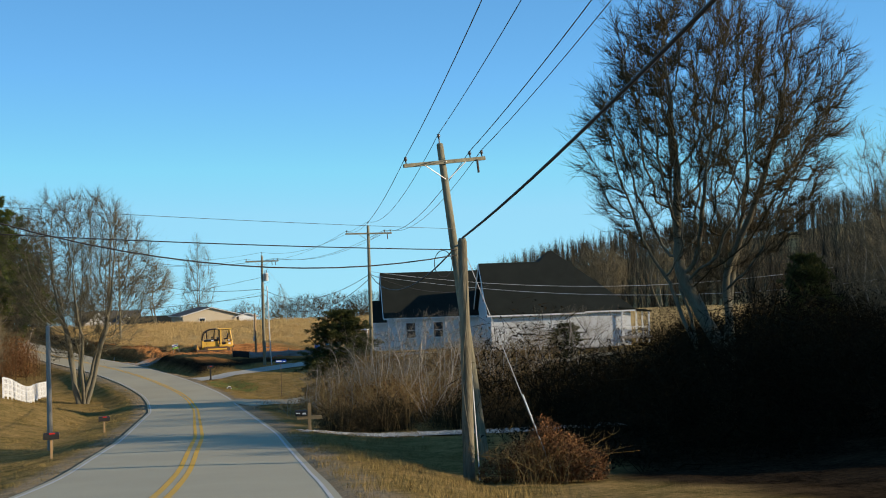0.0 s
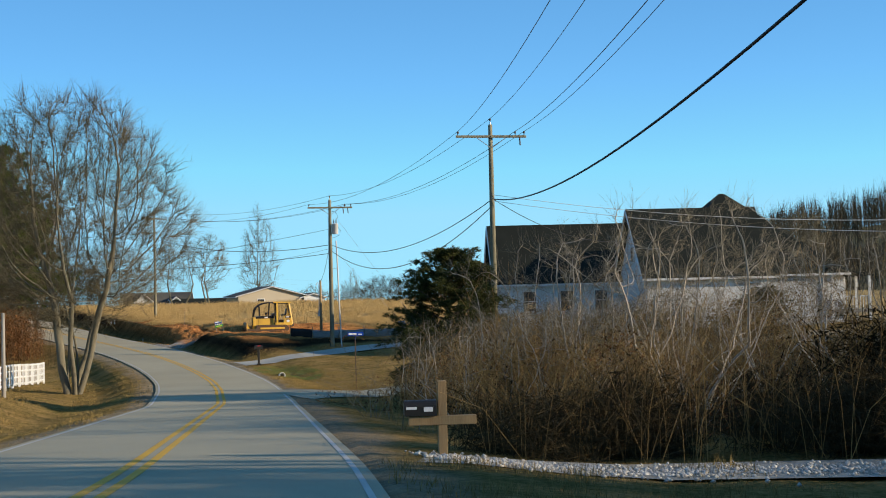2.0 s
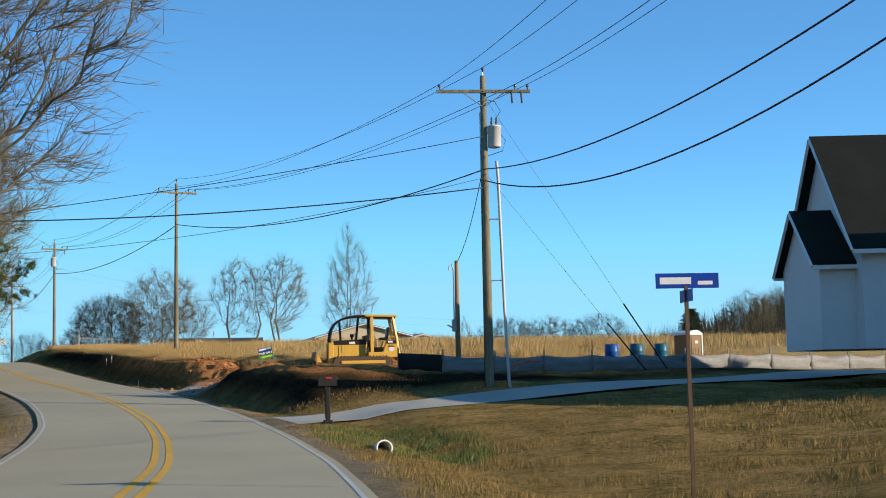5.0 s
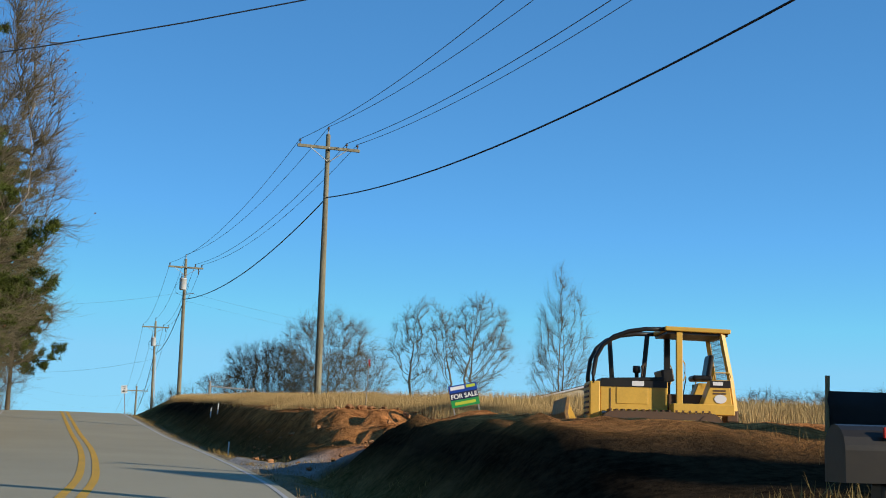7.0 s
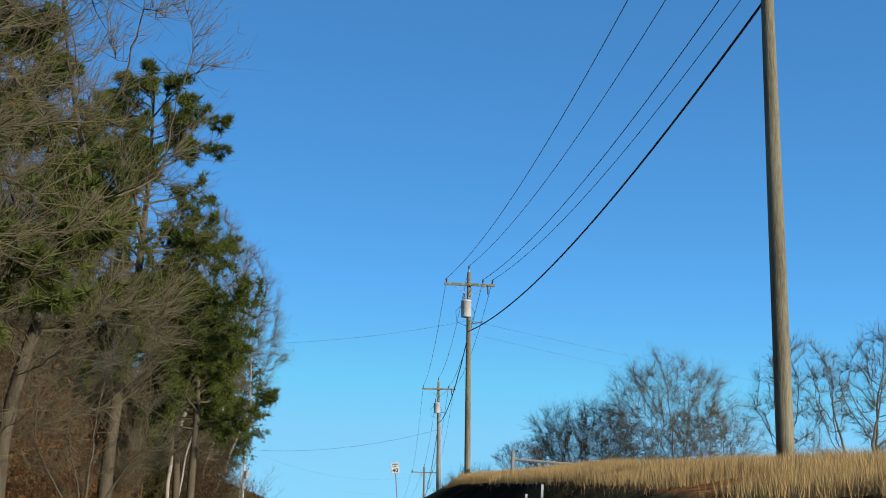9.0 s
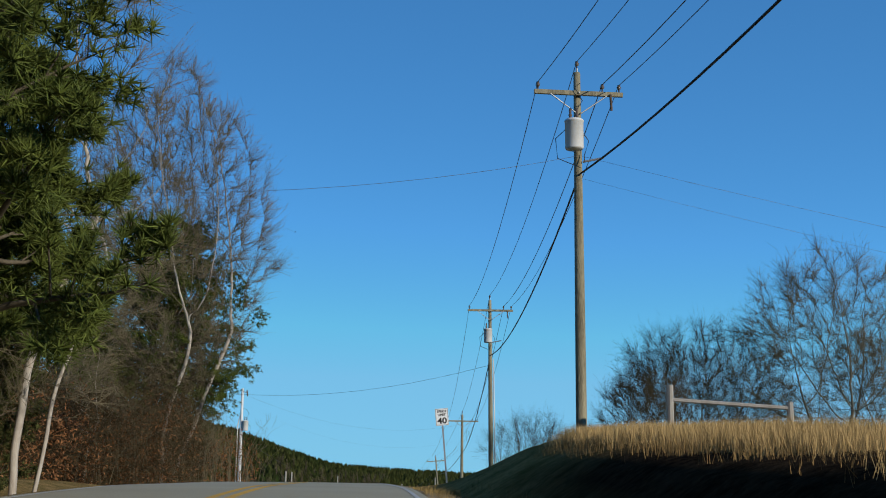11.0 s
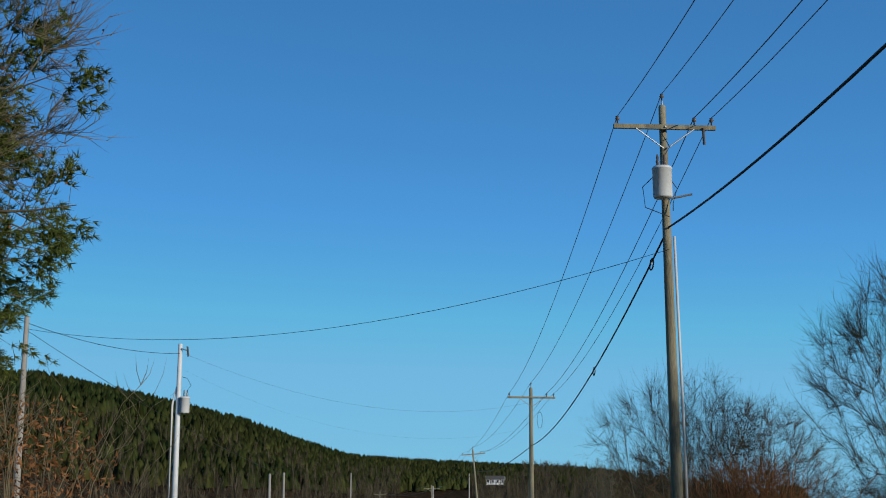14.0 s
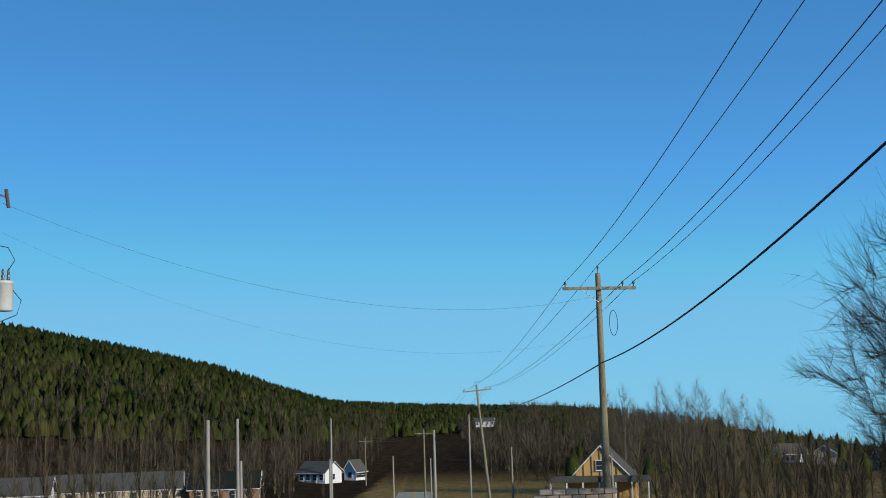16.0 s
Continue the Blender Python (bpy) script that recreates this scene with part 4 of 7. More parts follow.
for x, y, t, s, src in ((46, 282, 40, 0.5, poplar), (50, 285, 90, 0.45, poplar), (55, 292, 10, 0.5, poplar), (43, 262, 30, 0.8, round_tree), (66, 300, 70, 0.75, poplar), (60, 262, 0, 1.1, spread),
                        (75, 270, 90, 1.15, round_tree), (80, 215, 15, 0.75, spread), (86, 218, 80, 0.85, spread), (92, 214, 200, 0.95, spread), (96, 222, 60, 0.8, fork), (58, 240, 20, 0.95, round_tree), (64, 243, 75, 1.05, round_tree), (70, 240, 130, 1.0, round_tree),
                        (6.0, 206, 70, 0.3, round_tree),                         (105, 205, 140, 1.3, spread), (112, 195, 5, 1.4, fork), (70, 330, 5, 1.4, fork), (47, 330, 75, 1.5, round_tree), (52, 272, 20, 1.1, spread), (11.5, 236, 90, 0.7, spread)):
    again(src, x, y, t, s)

# beside the road over the crest
shrub = planted(bare_tree(61, 5.5, 2.9, FAN, stems=10, fan=34, split=0.3, points=500, twigs=4000, twig_len=0.15, r=0.014, lift=0.3, fine=1.5, twig="dark_twig", name="bare_shrub", bent=True, label="rounded leafless roadside shrub", category="shrub", group="roadside shrubs"), -4.0, 258.0, 0, 1.45, wide=0.82)
again(shrub, 4.0, 270.0, 70, 1.0, wide=1.2)
again(shrub, -0.5, 280.0, 140, 1.2)
again(round_tree, -1.3, 274.0, 80, 1.2, wide=0.95)
again(round_tree, 6.0, 256.0, 160, 1.72, wide=0.7)
again(shrub, 5.0, 256.0, 200, 0.9, wide=1.2)

# woods on the other side
tall_bare = planted(bare_tree(71, 17.0, 3.9, ((0.1, 0.6), (0.3, 1.0), (0.6, 0.9), (0.85, 0.6), (1.0, 0.15)), stems=1, split=0.5, points=600, twigs=3800, twig_len=0.07, r=0.0085, lift=0.12, wander=0.12, fine=1.0, bark="forest_bark", label="tall thin leafless forest tree", group="roadside woods"), -4.5, 168.0, 0)
sycamore = planted(bare_tree(77, 21.5, 4.6, ((0.15, 0.4), (0.35, 0.85), (0.6, 1.0), (0.82, 0.75), (1.0, 0.2)), stems=3, fan=8, split=0.4, points=2100, twigs=13000, twig_len=0.05, bark="pale_bark", r=0.0085, lift=0.16, fine=0.9, twig="twig", bent=True, label="tall pale-barked tree hung with seed pods", group="roadside woods", pods=1100), -17.5, 223.5, 0)
thin = planted(bare_tree(79, 13.0, 3.1, ((0.12, 0.5), (0.35, 1.0), (0.65, 0.9), (1.0, 0.2)), stems=2, fan=7, split=0.45, points=420, twigs=3000, twig_len=0.08, bark="pale_bark", r=0.008, lift=0.10, wander=0.12, fine=1.1, label="thin pale leafless forest tree", group="roadside woods"), -6.6, 191.5, 40)
wood_rng = random.Random(12)
for k in range(34):
    y = 139 + 52 * (k + wood_rng.random()) / 34
    x = float(centre(y)) - 8.0 - 11 * wood_rng.random() ** 1.1
    again((tall_bare, thin)[k % 2], x, y, wood_rng.uniform(0, 360), wood_rng.uniform(0.72, 1.05) * (0.75 if y > 186 else 1.0))
for x, y, t, s, src in ((-21, 219, 40, 0.8, tall_bare), (-19, 226, 80, 0.75, thin), (-24, 224, 80, 0.9, tall_bare), (-18, 217, 10, 0.5, thin), (-22, 130, 10, 0.9, tall_bare), (-28, 140, 50, 1.0, tall_bare), (-16, 138, 90, 0.9, thin), (-34, 150, 90, 1.0, thin), (-10, 128, 0, 0.7, thin)):
    again(src, x, y, t, s)
for x, y, t, s in ((-1.2, 133.0, 0, 0.75), (-2.4, 137.5, 60, 0.8)):
    again(thin, x, y, t, s)
pine_a = planted(pine(3, 14.5, clear=0.33, reach=0.27, group="roadside woods"), -4.4, 180.5, 0)
pine_b = planted(pine(8, 7.0, clear=0.36, reach=0.34, group="roadside woods", label="younger green pine with long boughs"), -2.1, 182.0, 40)
again(pine_a, -0.2, 160.5, 70, 0.95)
again(pine_a, -5.6, 176.5, 150, 0.98)
again(pine_b, -3.4, 184.0, 200, 1.05)
again(tall_bare, 3.4, 155.5, 40, 0.85)
again(tall_bare, 1.2, 164.0, 140, 0.9)
again(sycamore, 2.4, 154.0, 60, 0.9, wide=1.15)
again(pine_a, 2.2, 150.0, 30, 1.0)
again(pine_a, 0.4, 145.0, 200, 1.3)
for x, y, t, s in ((-4.6, 168.5, 20, 0.82), (-6.5, 174.5, 110, 0.78), (-8.4, 181.5, 200, 0.72), (-3.6, 164.5, 330, 0.85), (-8.0, 185.5, 75, 0.55)):
    again(tall_bare, x, y, t, s)
again(pine_a, -8.5, 118.0, 0, 0.95)
again(pine_a, -12.5, 122.0, 99, 1.0)
again(pine_b, -9.0, 127.0, 60, 1.0)
cedar_tree = planted(pine(15, 9.5, clear=0.03, reach=0.3, name="cedar_tree", label="dark green red cedar", shape="cedar", tufts=24, blades=24), 23.3, 86.8, 60, 0.66, wide=1.6)
hemlock = planted(pine(19, 13.5, clear=0.4, reach=0.30, name="cedar_tree", label="tall shaggy evergreen with drooping boughs", shape="cone", tufts=16, blades=36, group="roadside woods"), -18.4, 226.5, 0)
for x, y, t, s in ((-21.0, 228.0, 90, 0.9), (-20.2, 221.5, 200, 0.62), (-23.5, 223.0, 310, 0.7)):
    again(hemlock, x, y, t, s)
# cedar row added out of sight to shade the ground before the silt fence
for k in range(5):
    again(cedar_tree, 51.0 + 0.9 * k, 116.5 + 1.7 * k, 70 * k, 0.60 + 0.04 * (k % 3), wide=1.6)
again(cedar_tree, 52.0, 168.0, 60, 0.25, wide=1.2)
again(cedar_tree, 44.0, 60.0, 10, 0.7)
again(cedar_tree, 47.6, 100.5, 100, 0.32, wide=1.9)
again(cedar_tree, -8.3, 192.0, 100, 0.55)

# twiggy saplings that fill the wood's edge
sapling = planted(bare_tree(83, 6.5, 2.4, ((0.06, 0.6), (0.3, 1.0), (0.7, 0.85), (1.0, 0.2)), stems=4, fan=16, split=0.3, points=320, twigs=3600, twig_len=0.14, r=0.011, lift=0.14, wander=0.12, twig="twig", bark="forest_bark", fine=1.1, name="bare_sapling", label="twiggy brown leafless sapling at the wood's edge", group="wood's edge saplings"), -0.5, 171.0, 0)
for k in range(30):
    y = 150 + 43 * (k + wood_rng.random()) / 30
    again(sapling, float(centre(y)) - 6.4 - 5.5 * wood_rng.random(), y, wood_rng.uniform(0, 360), wood_rng.uniform(0.6, 1.15) * (0.7 if y > 186 else 1.0))
for k in range(9):
    again(sapling, wood_rng.uniform(-25, -16.0), wood_rng.uniform(213, 233), wood_rng.uniform(0, 360), wood_rng.uniform(0.6, 1.0))


# ---- more poles, cables and drops ----
stub = thing("stub_pole", "short weathered wooden pole wrapped in vines", "utility pole", at=Matrix.Translation((11.65, 30.6, -3.6)))
part("pole", lathe([(0.15, -0.4), (0.145, 0.4), (0.135, 3.5), (0.12, 6.4), (0.09, 6.5)], 14), "old_wood", stub, smooth=True)
for turn0, high, rv in ((0.4, 4.6, 0.022), (2.4, 3.4, 0.03), (4.1, 5.4, 0.018)):
    climb = [(0.15 * math.cos(turn0 + 0.5 * math.sin(h * 1.7)), 0.15 * math.sin(turn0 + 0.5 * math.sin(h * 1.7)), h) for h in np.arange(0, high, 0.3)]
    part("vine", tube(climb, [rv * (1 - 0.6 * q / len(climb)) for q in range(len(climb))], 5), "bark", stub, "woody vine")
part("guy_guard", rod((0.28, 0, 0.1), (0.12, 0, 3.4), 0.018, sides=6), "trim", stub, "pale guy guard strip")
S1 = Vector((11.65, 30.6, 2.9))


def plain_pole(x, y, base, top, wood="grey_wood", r=0.12, can=0.0, label="plain weathered wooden pole", pvc=False, group="side poles"):
    ob = thing("wooden_pole", label, "utility pole", group, at=Matrix.Translation((x, y, base)))
    tall = top - base
    part("pole", lathe([(r * 1.15, -0.5), (r, tall * 0.4), (r * 0.75, tall - 0.03), (r * 0.6, tall)], 12), wood, ob, smooth=True)
    if can:
        transformer(ob, tall - can, (0.36, -0.05))
        part("cutout", rod((0.1, -0.1, tall - 0.25), (0.4, -0.12, tall - 0.35), 0.03, sides=6), "steel", ob)
        c = part("arrester", rod((0, 0, 0), (0.05, 0.05, -0.5), 0.05, sides=8), "porcelain", ob)
        c.location = (0.42, -0.12, tall - 0.15)
    if pvc:
        part("conduit", tube([(-0.3, 0, -0.2), (-0.3, 0, tall * 0.72), (-0.22, 0, tall * 0.76), (-0.1, 0, tall * 0.8)], 0.05, 8), "pvc", ob, "grey plastic conduit", smooth=True)
        for h in (0.25, 0.45, 0.62):
            part("strap", box((0.24, 0.04, 0.04), (-0.18, 0, tall * h)), "steel", ob)
    return ob


plain_pole(-28.35, 263.7, -7.2, 3.5, "grey_paint", 0.14, 3.4, "pale pole with a grey transformer and conduit", True)
plain_pole(-28.1, 249.0, -6.2, 3.2, label="pale weathered wooden pole")
plain_pole(-34.0, 293.0, -10.4, -3.1)
plain_pole(-39.1, 310.9, -11.6, -3.2)
plain_pole(-41.5, 318.0, -12.2, -6.2)
plain_pole(-52.3, 378.0, -15.6, -3.9)
plain_pole(-49.0, 366.0, -15.0, -8.2)
plain_pole(-50.0, 400.0, -17.0, -9.4)
plain_pole(-51.0, 430.0, -18.6, -11.0)
plain_pole(-38.5, 395.0, -16.6, -4.0)
plain_pole(-34.0, 402.0, -17.0, -8.6)
plain_pole(-30.0, 330.0, -12.0, -4.6)
plain_pole(-20.0, 392.0, -16.2, -9.4)
plain_pole(2.1, 56.0, -5.4, 0.6, r=0.11)
plain_pole(3.6, 96.0, -7.0, -2.0, r=0.10)
meter = plain_pole(26.37, 133.05, -5.2, -0.19, "post_wood", 0.11, label="new yellowish wooden service pole with a meter box")
part("meter_box", box((0.16, 0.24, 0.5), (-0.16, -0.05, 2.3), bevel=0.02), "steel", meter, "grey metal meter box")
part("box_lid", box((0.3, 0.26, 0.03), (-0.3, -0.05, 2.25), (0, 28, 0)), "steel", meter)
part("weather_head", tube([(-0.14, 0, 2.5), (-0.14, 0, 4.6), (-0.2, 0, 4.85), (-0.32, 0, 4.75), (-0.34, 0, 4.6)], 0.03, 6), "pvc", meter)

# conduit and fittings on the pole with the transformer
p3 = POLES["p3"]["thing"]
part("conduit", tube([(0.75, -0.1, -0.2), (0.68, -0.1, 0.4), (0.58, -0.1, 3.0), (0.46, -0.1, 7.6), (0.42, -0.1, 8.2)], 0.055, 10), "pvc", p3, "grey plastic riser conduit", smooth=True)
for h in (1.9, 3.9, 6.1):
    part("standoff", box((0.5, 0.05, 0.04), (0.3, -0.08, h)), "steel", p3)
part("ground_wire", tube([(-0.17, -0.05, 0.1), (-0.16, -0.05, 5.0), (-0.14, -0.05, 10.0)], 0.012, 4), "cable", p3)
bent = thing("orange_conduit", "bent orange plastic pipe rising from the soil", "pipe")
part("pipe", tube([(26.4, 125.6, -5.4), (26.45, 125.55, -5.0), (26.7, 125.5, -4.6), (27.2, 125.5, -4.45), (27.6, 125.5, -4.5)], 0.03, 8), "orange", bent, smooth=True)
for key in ("p6", "p5"):
    p = POLES[key]["thing"]
    if key == "p6":
        part("conduit", tube([(0.24, -0.02, -0.2), (0.22, -0.02, 4), (0.18, -0.02, POLES[key]["tall"] - 3.4)], 0.035, 8), "pvc", p, smooth=True)
    part("street_bracket", tube([(0.1, -0.1, POLES[key]["tall"] - 2.45), (0.5, -0.2, POLES[key]["tall"] - 2.38), (0.62, -0.24, POLES[key]["tall"] - 2.36)], 0.03, 6), "steel", p)


def cable(a, b, sag, r=0.022, n=26):
    return wire(a, b, sag, r, "cable", "communication_cable", "thick black overhead communication cable", "overhead cables", n)


def drop_wire(a, b, sag, r=0.010, mat="wire"):
    return wire(a, b, sag, r, mat, "service_wire", "thin service drop wire", "service drops")


A1, A2, A3 = on_pole("p1", 3.3), on_pole("p2", 3.7), on_pole("p3", 3.45)
A4, A5, A6, A7, A8 = on_pole("p4", 2.67), on_pole("p5", 2.8), on_pole("p6", 3.2), on_pole("p7", 3.55), on_pole("p8", 2.6)
cable(on_pole("p0", 3.3), S1, 0.7, 0.03)
cable(S1, A1, 0.05, 0.03, 6)
cable(A1, A2, 1.3, 0.028)
cable(A2, A3, 1.45)
cable(A2 + Vector((0, 0, -0.3)), A3 + Vector((0, 0, -0.42)), 2.2)
cable(A3, A4, 0.9, 0.024)
cable(A4, A5, 0.9, 0.026)
cable(A5, A6, 0.9, 0.026)
cable(A6, A7, 0.95, 0.026)
cable(A7, A8, 0.7, 0.026)
cable(A8, on_pole("p9", 2.6), 0.9, 0.026)
LEFT_POLE, LOW_POLE = Vector((-24.5, 31.0, 5.75)), Vector((-13.8, 29.3, 10.6))
plain_pole(-24.5, 31.0, -4.6, 6.9, label="wooden pole on the far side of the lawn")
plain_pole(-13.8, 29.3, -4.4, 11.9, label="tall wooden pole across the road")
cable(A1 + Vector((0, 0, -0.12)), LEFT_POLE, 0.5, 0.016)
cable(A1 + Vector((0, 0, -0.28)), LOW_POLE, 3.0, 0.02)
drop_wire(on_pole("p1", 2.75), LEFT_POLE + Vector((0, 0, 0.55)), 0.4, 0.007)
FAR_LEFT = Vector((-11.4, 130.1, 3.0))
plain_pole(-11.4, 130.1, -6.0, 3.7, label="wooden pole in the woods beyond the lawn tree")
plain_pole(-15.8, 141.0, -5.0, 4.2, label="wooden pole deep in the bare woods")
cable(A3 + Vector((0, 0, -0.66)), FAR_LEFT + Vector((0, 0, -1.0)), 1.2, 0.022)
cable(on_pole("p3", 2.25), FAR_LEFT + Vector((0, 0, -3.8)), 0.7, 0.014)
drop_wire(A3 + Vector((0, 0, -0.3)), (-15.8, 141.0, 2.7), 2.5)
drop_wire(on_pole("p3", 3.0), (26.37, 133.05, -0.3), 0.5, 0.014, "cable")
drop_wire(A2, (44.6, 110.5, 2.0), 1.0, 0.018, "cable")
drop_wire(A2 + Vector((0, 0, -0.1)), (62.0, 74.0, 1.5), 1.4, 0.012, "white_paint")
drop_wire(A2 + Vector((0, 0, 0.2)), (62.0, 79.0, 2.6), 1.4, 0.012, "white_paint")
drop_wire(on_pole("p6", 3.75), (-28.1, 249.0, 2.7), 1.15, 0.008, "cable")
drop_wire((-28.0, 249.0, 2.9), (-28.3, 263.5, 3.0), 0.3, 0.012, "cable")
drop_wire((-28.1, 263.7, 3.0), on_pole("p7", 0.9), 1.5, 0.004)
drop_wire((-28.1, 263.7, 2.2), on_pole("p7", 2.4), 1.8, 0.002)
cable((-28.0, 249.0, 2.6), (-30.0, 285.0, -3.2), 0.4, 0.01)
drop_wire(on_pole("p5", 2.3), (-16.0, 189.0, 4.0), 1.2, 0.005)
drop_wire(on_pole("p5", 2.3), (62.0, 226.0, 1.0), 1.6, 0.004)
drop_wire(on_pole("p5", 2.9), (62.0, 230.0, 0.4), 1.6, 0.003)


def snowshoe(a, b, f, sag):
    """A loop of spare cable hung on the line."""
    a, b = Vector(a), Vector(b)
    p = a.lerp(b, f) - Vector((0, 0, 4 * sag * f * (1 - f)))
    d = (b - a).normalized()
    ob = thing("cable_loop", "spare loop hung on the black cable", "cable fitting", "cable loops")
    up = Vector((0, 0, 1))
    ring = [p + d * 0.34 * math.cos(t) * 0.9 + up * (0.14 * math.sin(t) - 0.06) for t in np.linspace(0, 2 * math.pi, 15)]
    part("loop", tube(ring, 0.02, 5), "cable", ob)
    part("hanger", tube([p + up * 0.02, p - up * 0.06], 0.015, 4), "steel", ob)


snowshoe(A6, A7, 0.055, 0.95)
snowshoe(A6, A7, 0.33, 0.95)
coil = thing("cable_coil", "round coil of spare cable beside the pole", "cable fitting", "cable loops")
ring_c = A1 + Vector((-0.45, 0, -0.55))
part("loop", tube([ring_c + Vector((0.3 * math.cos(t), 0.05, 0.42 * math.sin(t))) for t in np.linspace(0, 2 * math.pi, 25)], 0.013, 5), "cable", coil)
coil7 = thing("cable_coil", "hanging loop of wire on the pole", "cable fitting", "cable loops")
ring_7 = POLES["p7"]["m"] @ Vector((0.5, -0.2, POLES["p7"]["tall"] - 2.0))
part("loop", tube([ring_7 + Vector((0.16 * math.cos(t), 0.02, 0.5 * math.sin(t))) for t in np.linspace(0, 2 * math.pi, 21)], 0.012, 5), "cable", coil7)

# guy wires with guards
for top, foot in ((on_pole("p3", 0.8), (34.8, 131.0)), (on_pole("p3", 3.6), (33.7, 130.6))):
    foot = Vector((foot[0], foot[1], ground_at(*foot)))
    guy = thing("guy_wire", "steel guy wire with a dark guard tube at its foot", "guy wire", "guy wires")
    part("strand", tube([top, foot], 0.008, 4), "steel", guy)
    a, b = foot.lerp(top, 0.01), foot.lerp(top, 0.27)
    part("guard", tube([a, b], 0.03, 6), "cable", guy, "dark plastic guard")
foot = Vector((13.4, 29.0, ground_at(13.4, 29.0)))
guy = thing("guy_wire", "steel guy wire with a pale guard by the stub pole", "guy wire", "guy wires")
part("strand", tube([S1 + Vector((0, 0, -0.2)), foot], 0.010, 4), "steel", guy)
part("guard", tube([foot.lerp(S1, 0.02), foot.lerp(S1, 0.35)], 0.02, 6), "trim", guy, "pale plastic guard")


# ---- houses ----
def gable_roof(length, depth, rise, over=0.4, thick=0.18, hip=0.0):
    """A double-pitched roof over a length x depth plan; ridge along x; eaves at z 0. hip: how far the ends slope in."""
    bm = bmesh.new()
    hx, hy = length / 2 + over, depth / 2 + over
    drop = -rise * over / (depth / 2)
    top = [(-hx, -hy, drop), (hx, -hy, drop), (hx, hy, drop), (-hx, hy, drop), (-hx + hip, 0, rise), (hx - hip, 0, rise)]
    v = [bm.verts.new((x, y, z + thick)) for x, y, z in top] + [bm.verts.new(p) for p in top]
    for f in ((0, 1, 5, 4), (2, 3, 4, 5), (1, 2, 5), (3, 0, 4)):
        if hip or len(f) == 4:
            bm.faces.new([v[i] for i in f])
            bm.faces.new([v[i + 6] for i in reversed(f)])
    if hip:
        for i in range(4):
            j = (i + 1) % 4
            bm.faces.new((v[j], v[i], v[i + 6], v[j + 6]))
    else:
        for i, j in ((0, 1), (1, 5), (5, 2), (2, 3), (3, 4), (4, 0)):
            bm.faces.new((v[j], v[i], v[i + 6], v[j + 6]))
    return bm


def house_window(parent, x, y, z, w, h, turn=0, shutters=False):
    """A window on a wall whose face looks along -y of its turn."""
    win = part("window", box((w + 0.16, 0.06, h + 0.16), bevel=0.01), "trim", parent)
    win.location, win.rotation_euler = (x, y, z), (0, 0, radians(turn))
    part("pane", box((w, 0.02, h / 2 - 0.04), (0, -0.032, h / 4)), "glass", win)
    part("pane", box((w, 0.02, h / 2 - 0.04), (0, -0.032, -h / 4)), "glass", win)
    part("sill", box((w + 0.24, 0.12, 0.05), (0, -0.05, -h / 2 - 0.1)), "trim", win)
    return win


def wing(parent, x, y, length, depth, wall_h, rise, wall, roof, hip=0.0, turn=0, base=0.0, over=0.4, ends=True, barge=(-1, 1)):
    """One roofed block of a house: wall, gables and roof; the ridge runs along its length."""
    m = pose(x, y, base, 0, 0, turn)
    bm = box((length, depth, wall_h), (0, 0, wall_h / 2))
    if ends and not hip:
        for s in (-1, 1):
            g = [bm.verts.new((s * length / 2, -depth / 2, wall_h)), bm.verts.new((s * length / 2, depth / 2, wall_h)), bm.verts.new((s * length / 2, 0, wall_h + rise))]
            bm.faces.new(g if s > 0 else g[::-1])
    w = part("wall", bm, wall, parent)
    w.matrix_basis = m
    r = part("roof", gable_roof(length, depth, rise, over, hip=hip), roof, parent)
    r.matrix_basis = m @ Matrix.Translation((0, 0, wall_h))
    if not hip:
        for s in barge:
            for k in (-1, 1):
                part("barge_board", rod((s * (length / 2 + over), k * (depth / 2 + over), -rise * over / (depth / 2) + 0.05), (s * (length / 2 + over), 0, rise + 0.05), 0.07, sides=4), "trim", r)
    for k in (-1, 1):
        part("gutter", box((length + 2 * over, 0.12, 0.14), (0, k * (depth / 2 + over), -rise * over / (depth / 2) + 0.02)), "trim", r)
    return w


# white house with the black roof, behind the brush
hz = -4.3
white_house = thing("house", "white siding house with steep black shingle roofs and a porch", "house", at=pose(44.2, 109.0, hz, 0, 0, -14))
main = wing(white_house, 4.25, 4.8, 8.5, 9.6, 3.75, 4.55, "siding", "roof", base=0.0, over=0.45, barge=(-1,))
for k in range(17):
    part("clapboard", box((12.02, 0.03, 0.19), (6.0, -0.005, 0.2 + 0.21 * k), (4, 0, 0)), "siding", white_house)
part("corner_board", box((0.14, 0.14, 3.75), (0.0, -0.02, 1.88)), "trim", white_house)
wing(white_house, 7.2, 7.1, 12.6, 14.0, 3.75, 5.7, "siding", "roof", hip=6.5, over=0.4)
wing(white_house, -2.6, 13.5, 13.5, 8.5, 3.6, 4.2, "siding", "roof", over=0.4, barge=(-1,))
wing(white_house, -9.9, 12.6, 1.3, 5.0, 3.0, 1.9, "siding", "roof", over=0.3)
for x in (-7.0, -4.2, -1.6):
    house_window(white_house, x, 9.2, 2.0, 0.9, 1.5)
house_window(white_house, -0.05, 4.8, 5.2, 0.7, 1.0, -90)
porch = part("porch_roof", box((3.2, 5.0, 0.18), (13.9, 2.2, 3.55), (0, 8, 0), bevel=0.02), "roof", white_house)
for x, y in ((15.2, -0.2), (15.2, 2.2), (15.2, 4.5), (12.6, -0.2)):
    part("porch_post", box((0.16, 0.16, 3.5), (x, y, 1.7), bevel=0.01), "trim", white_house)
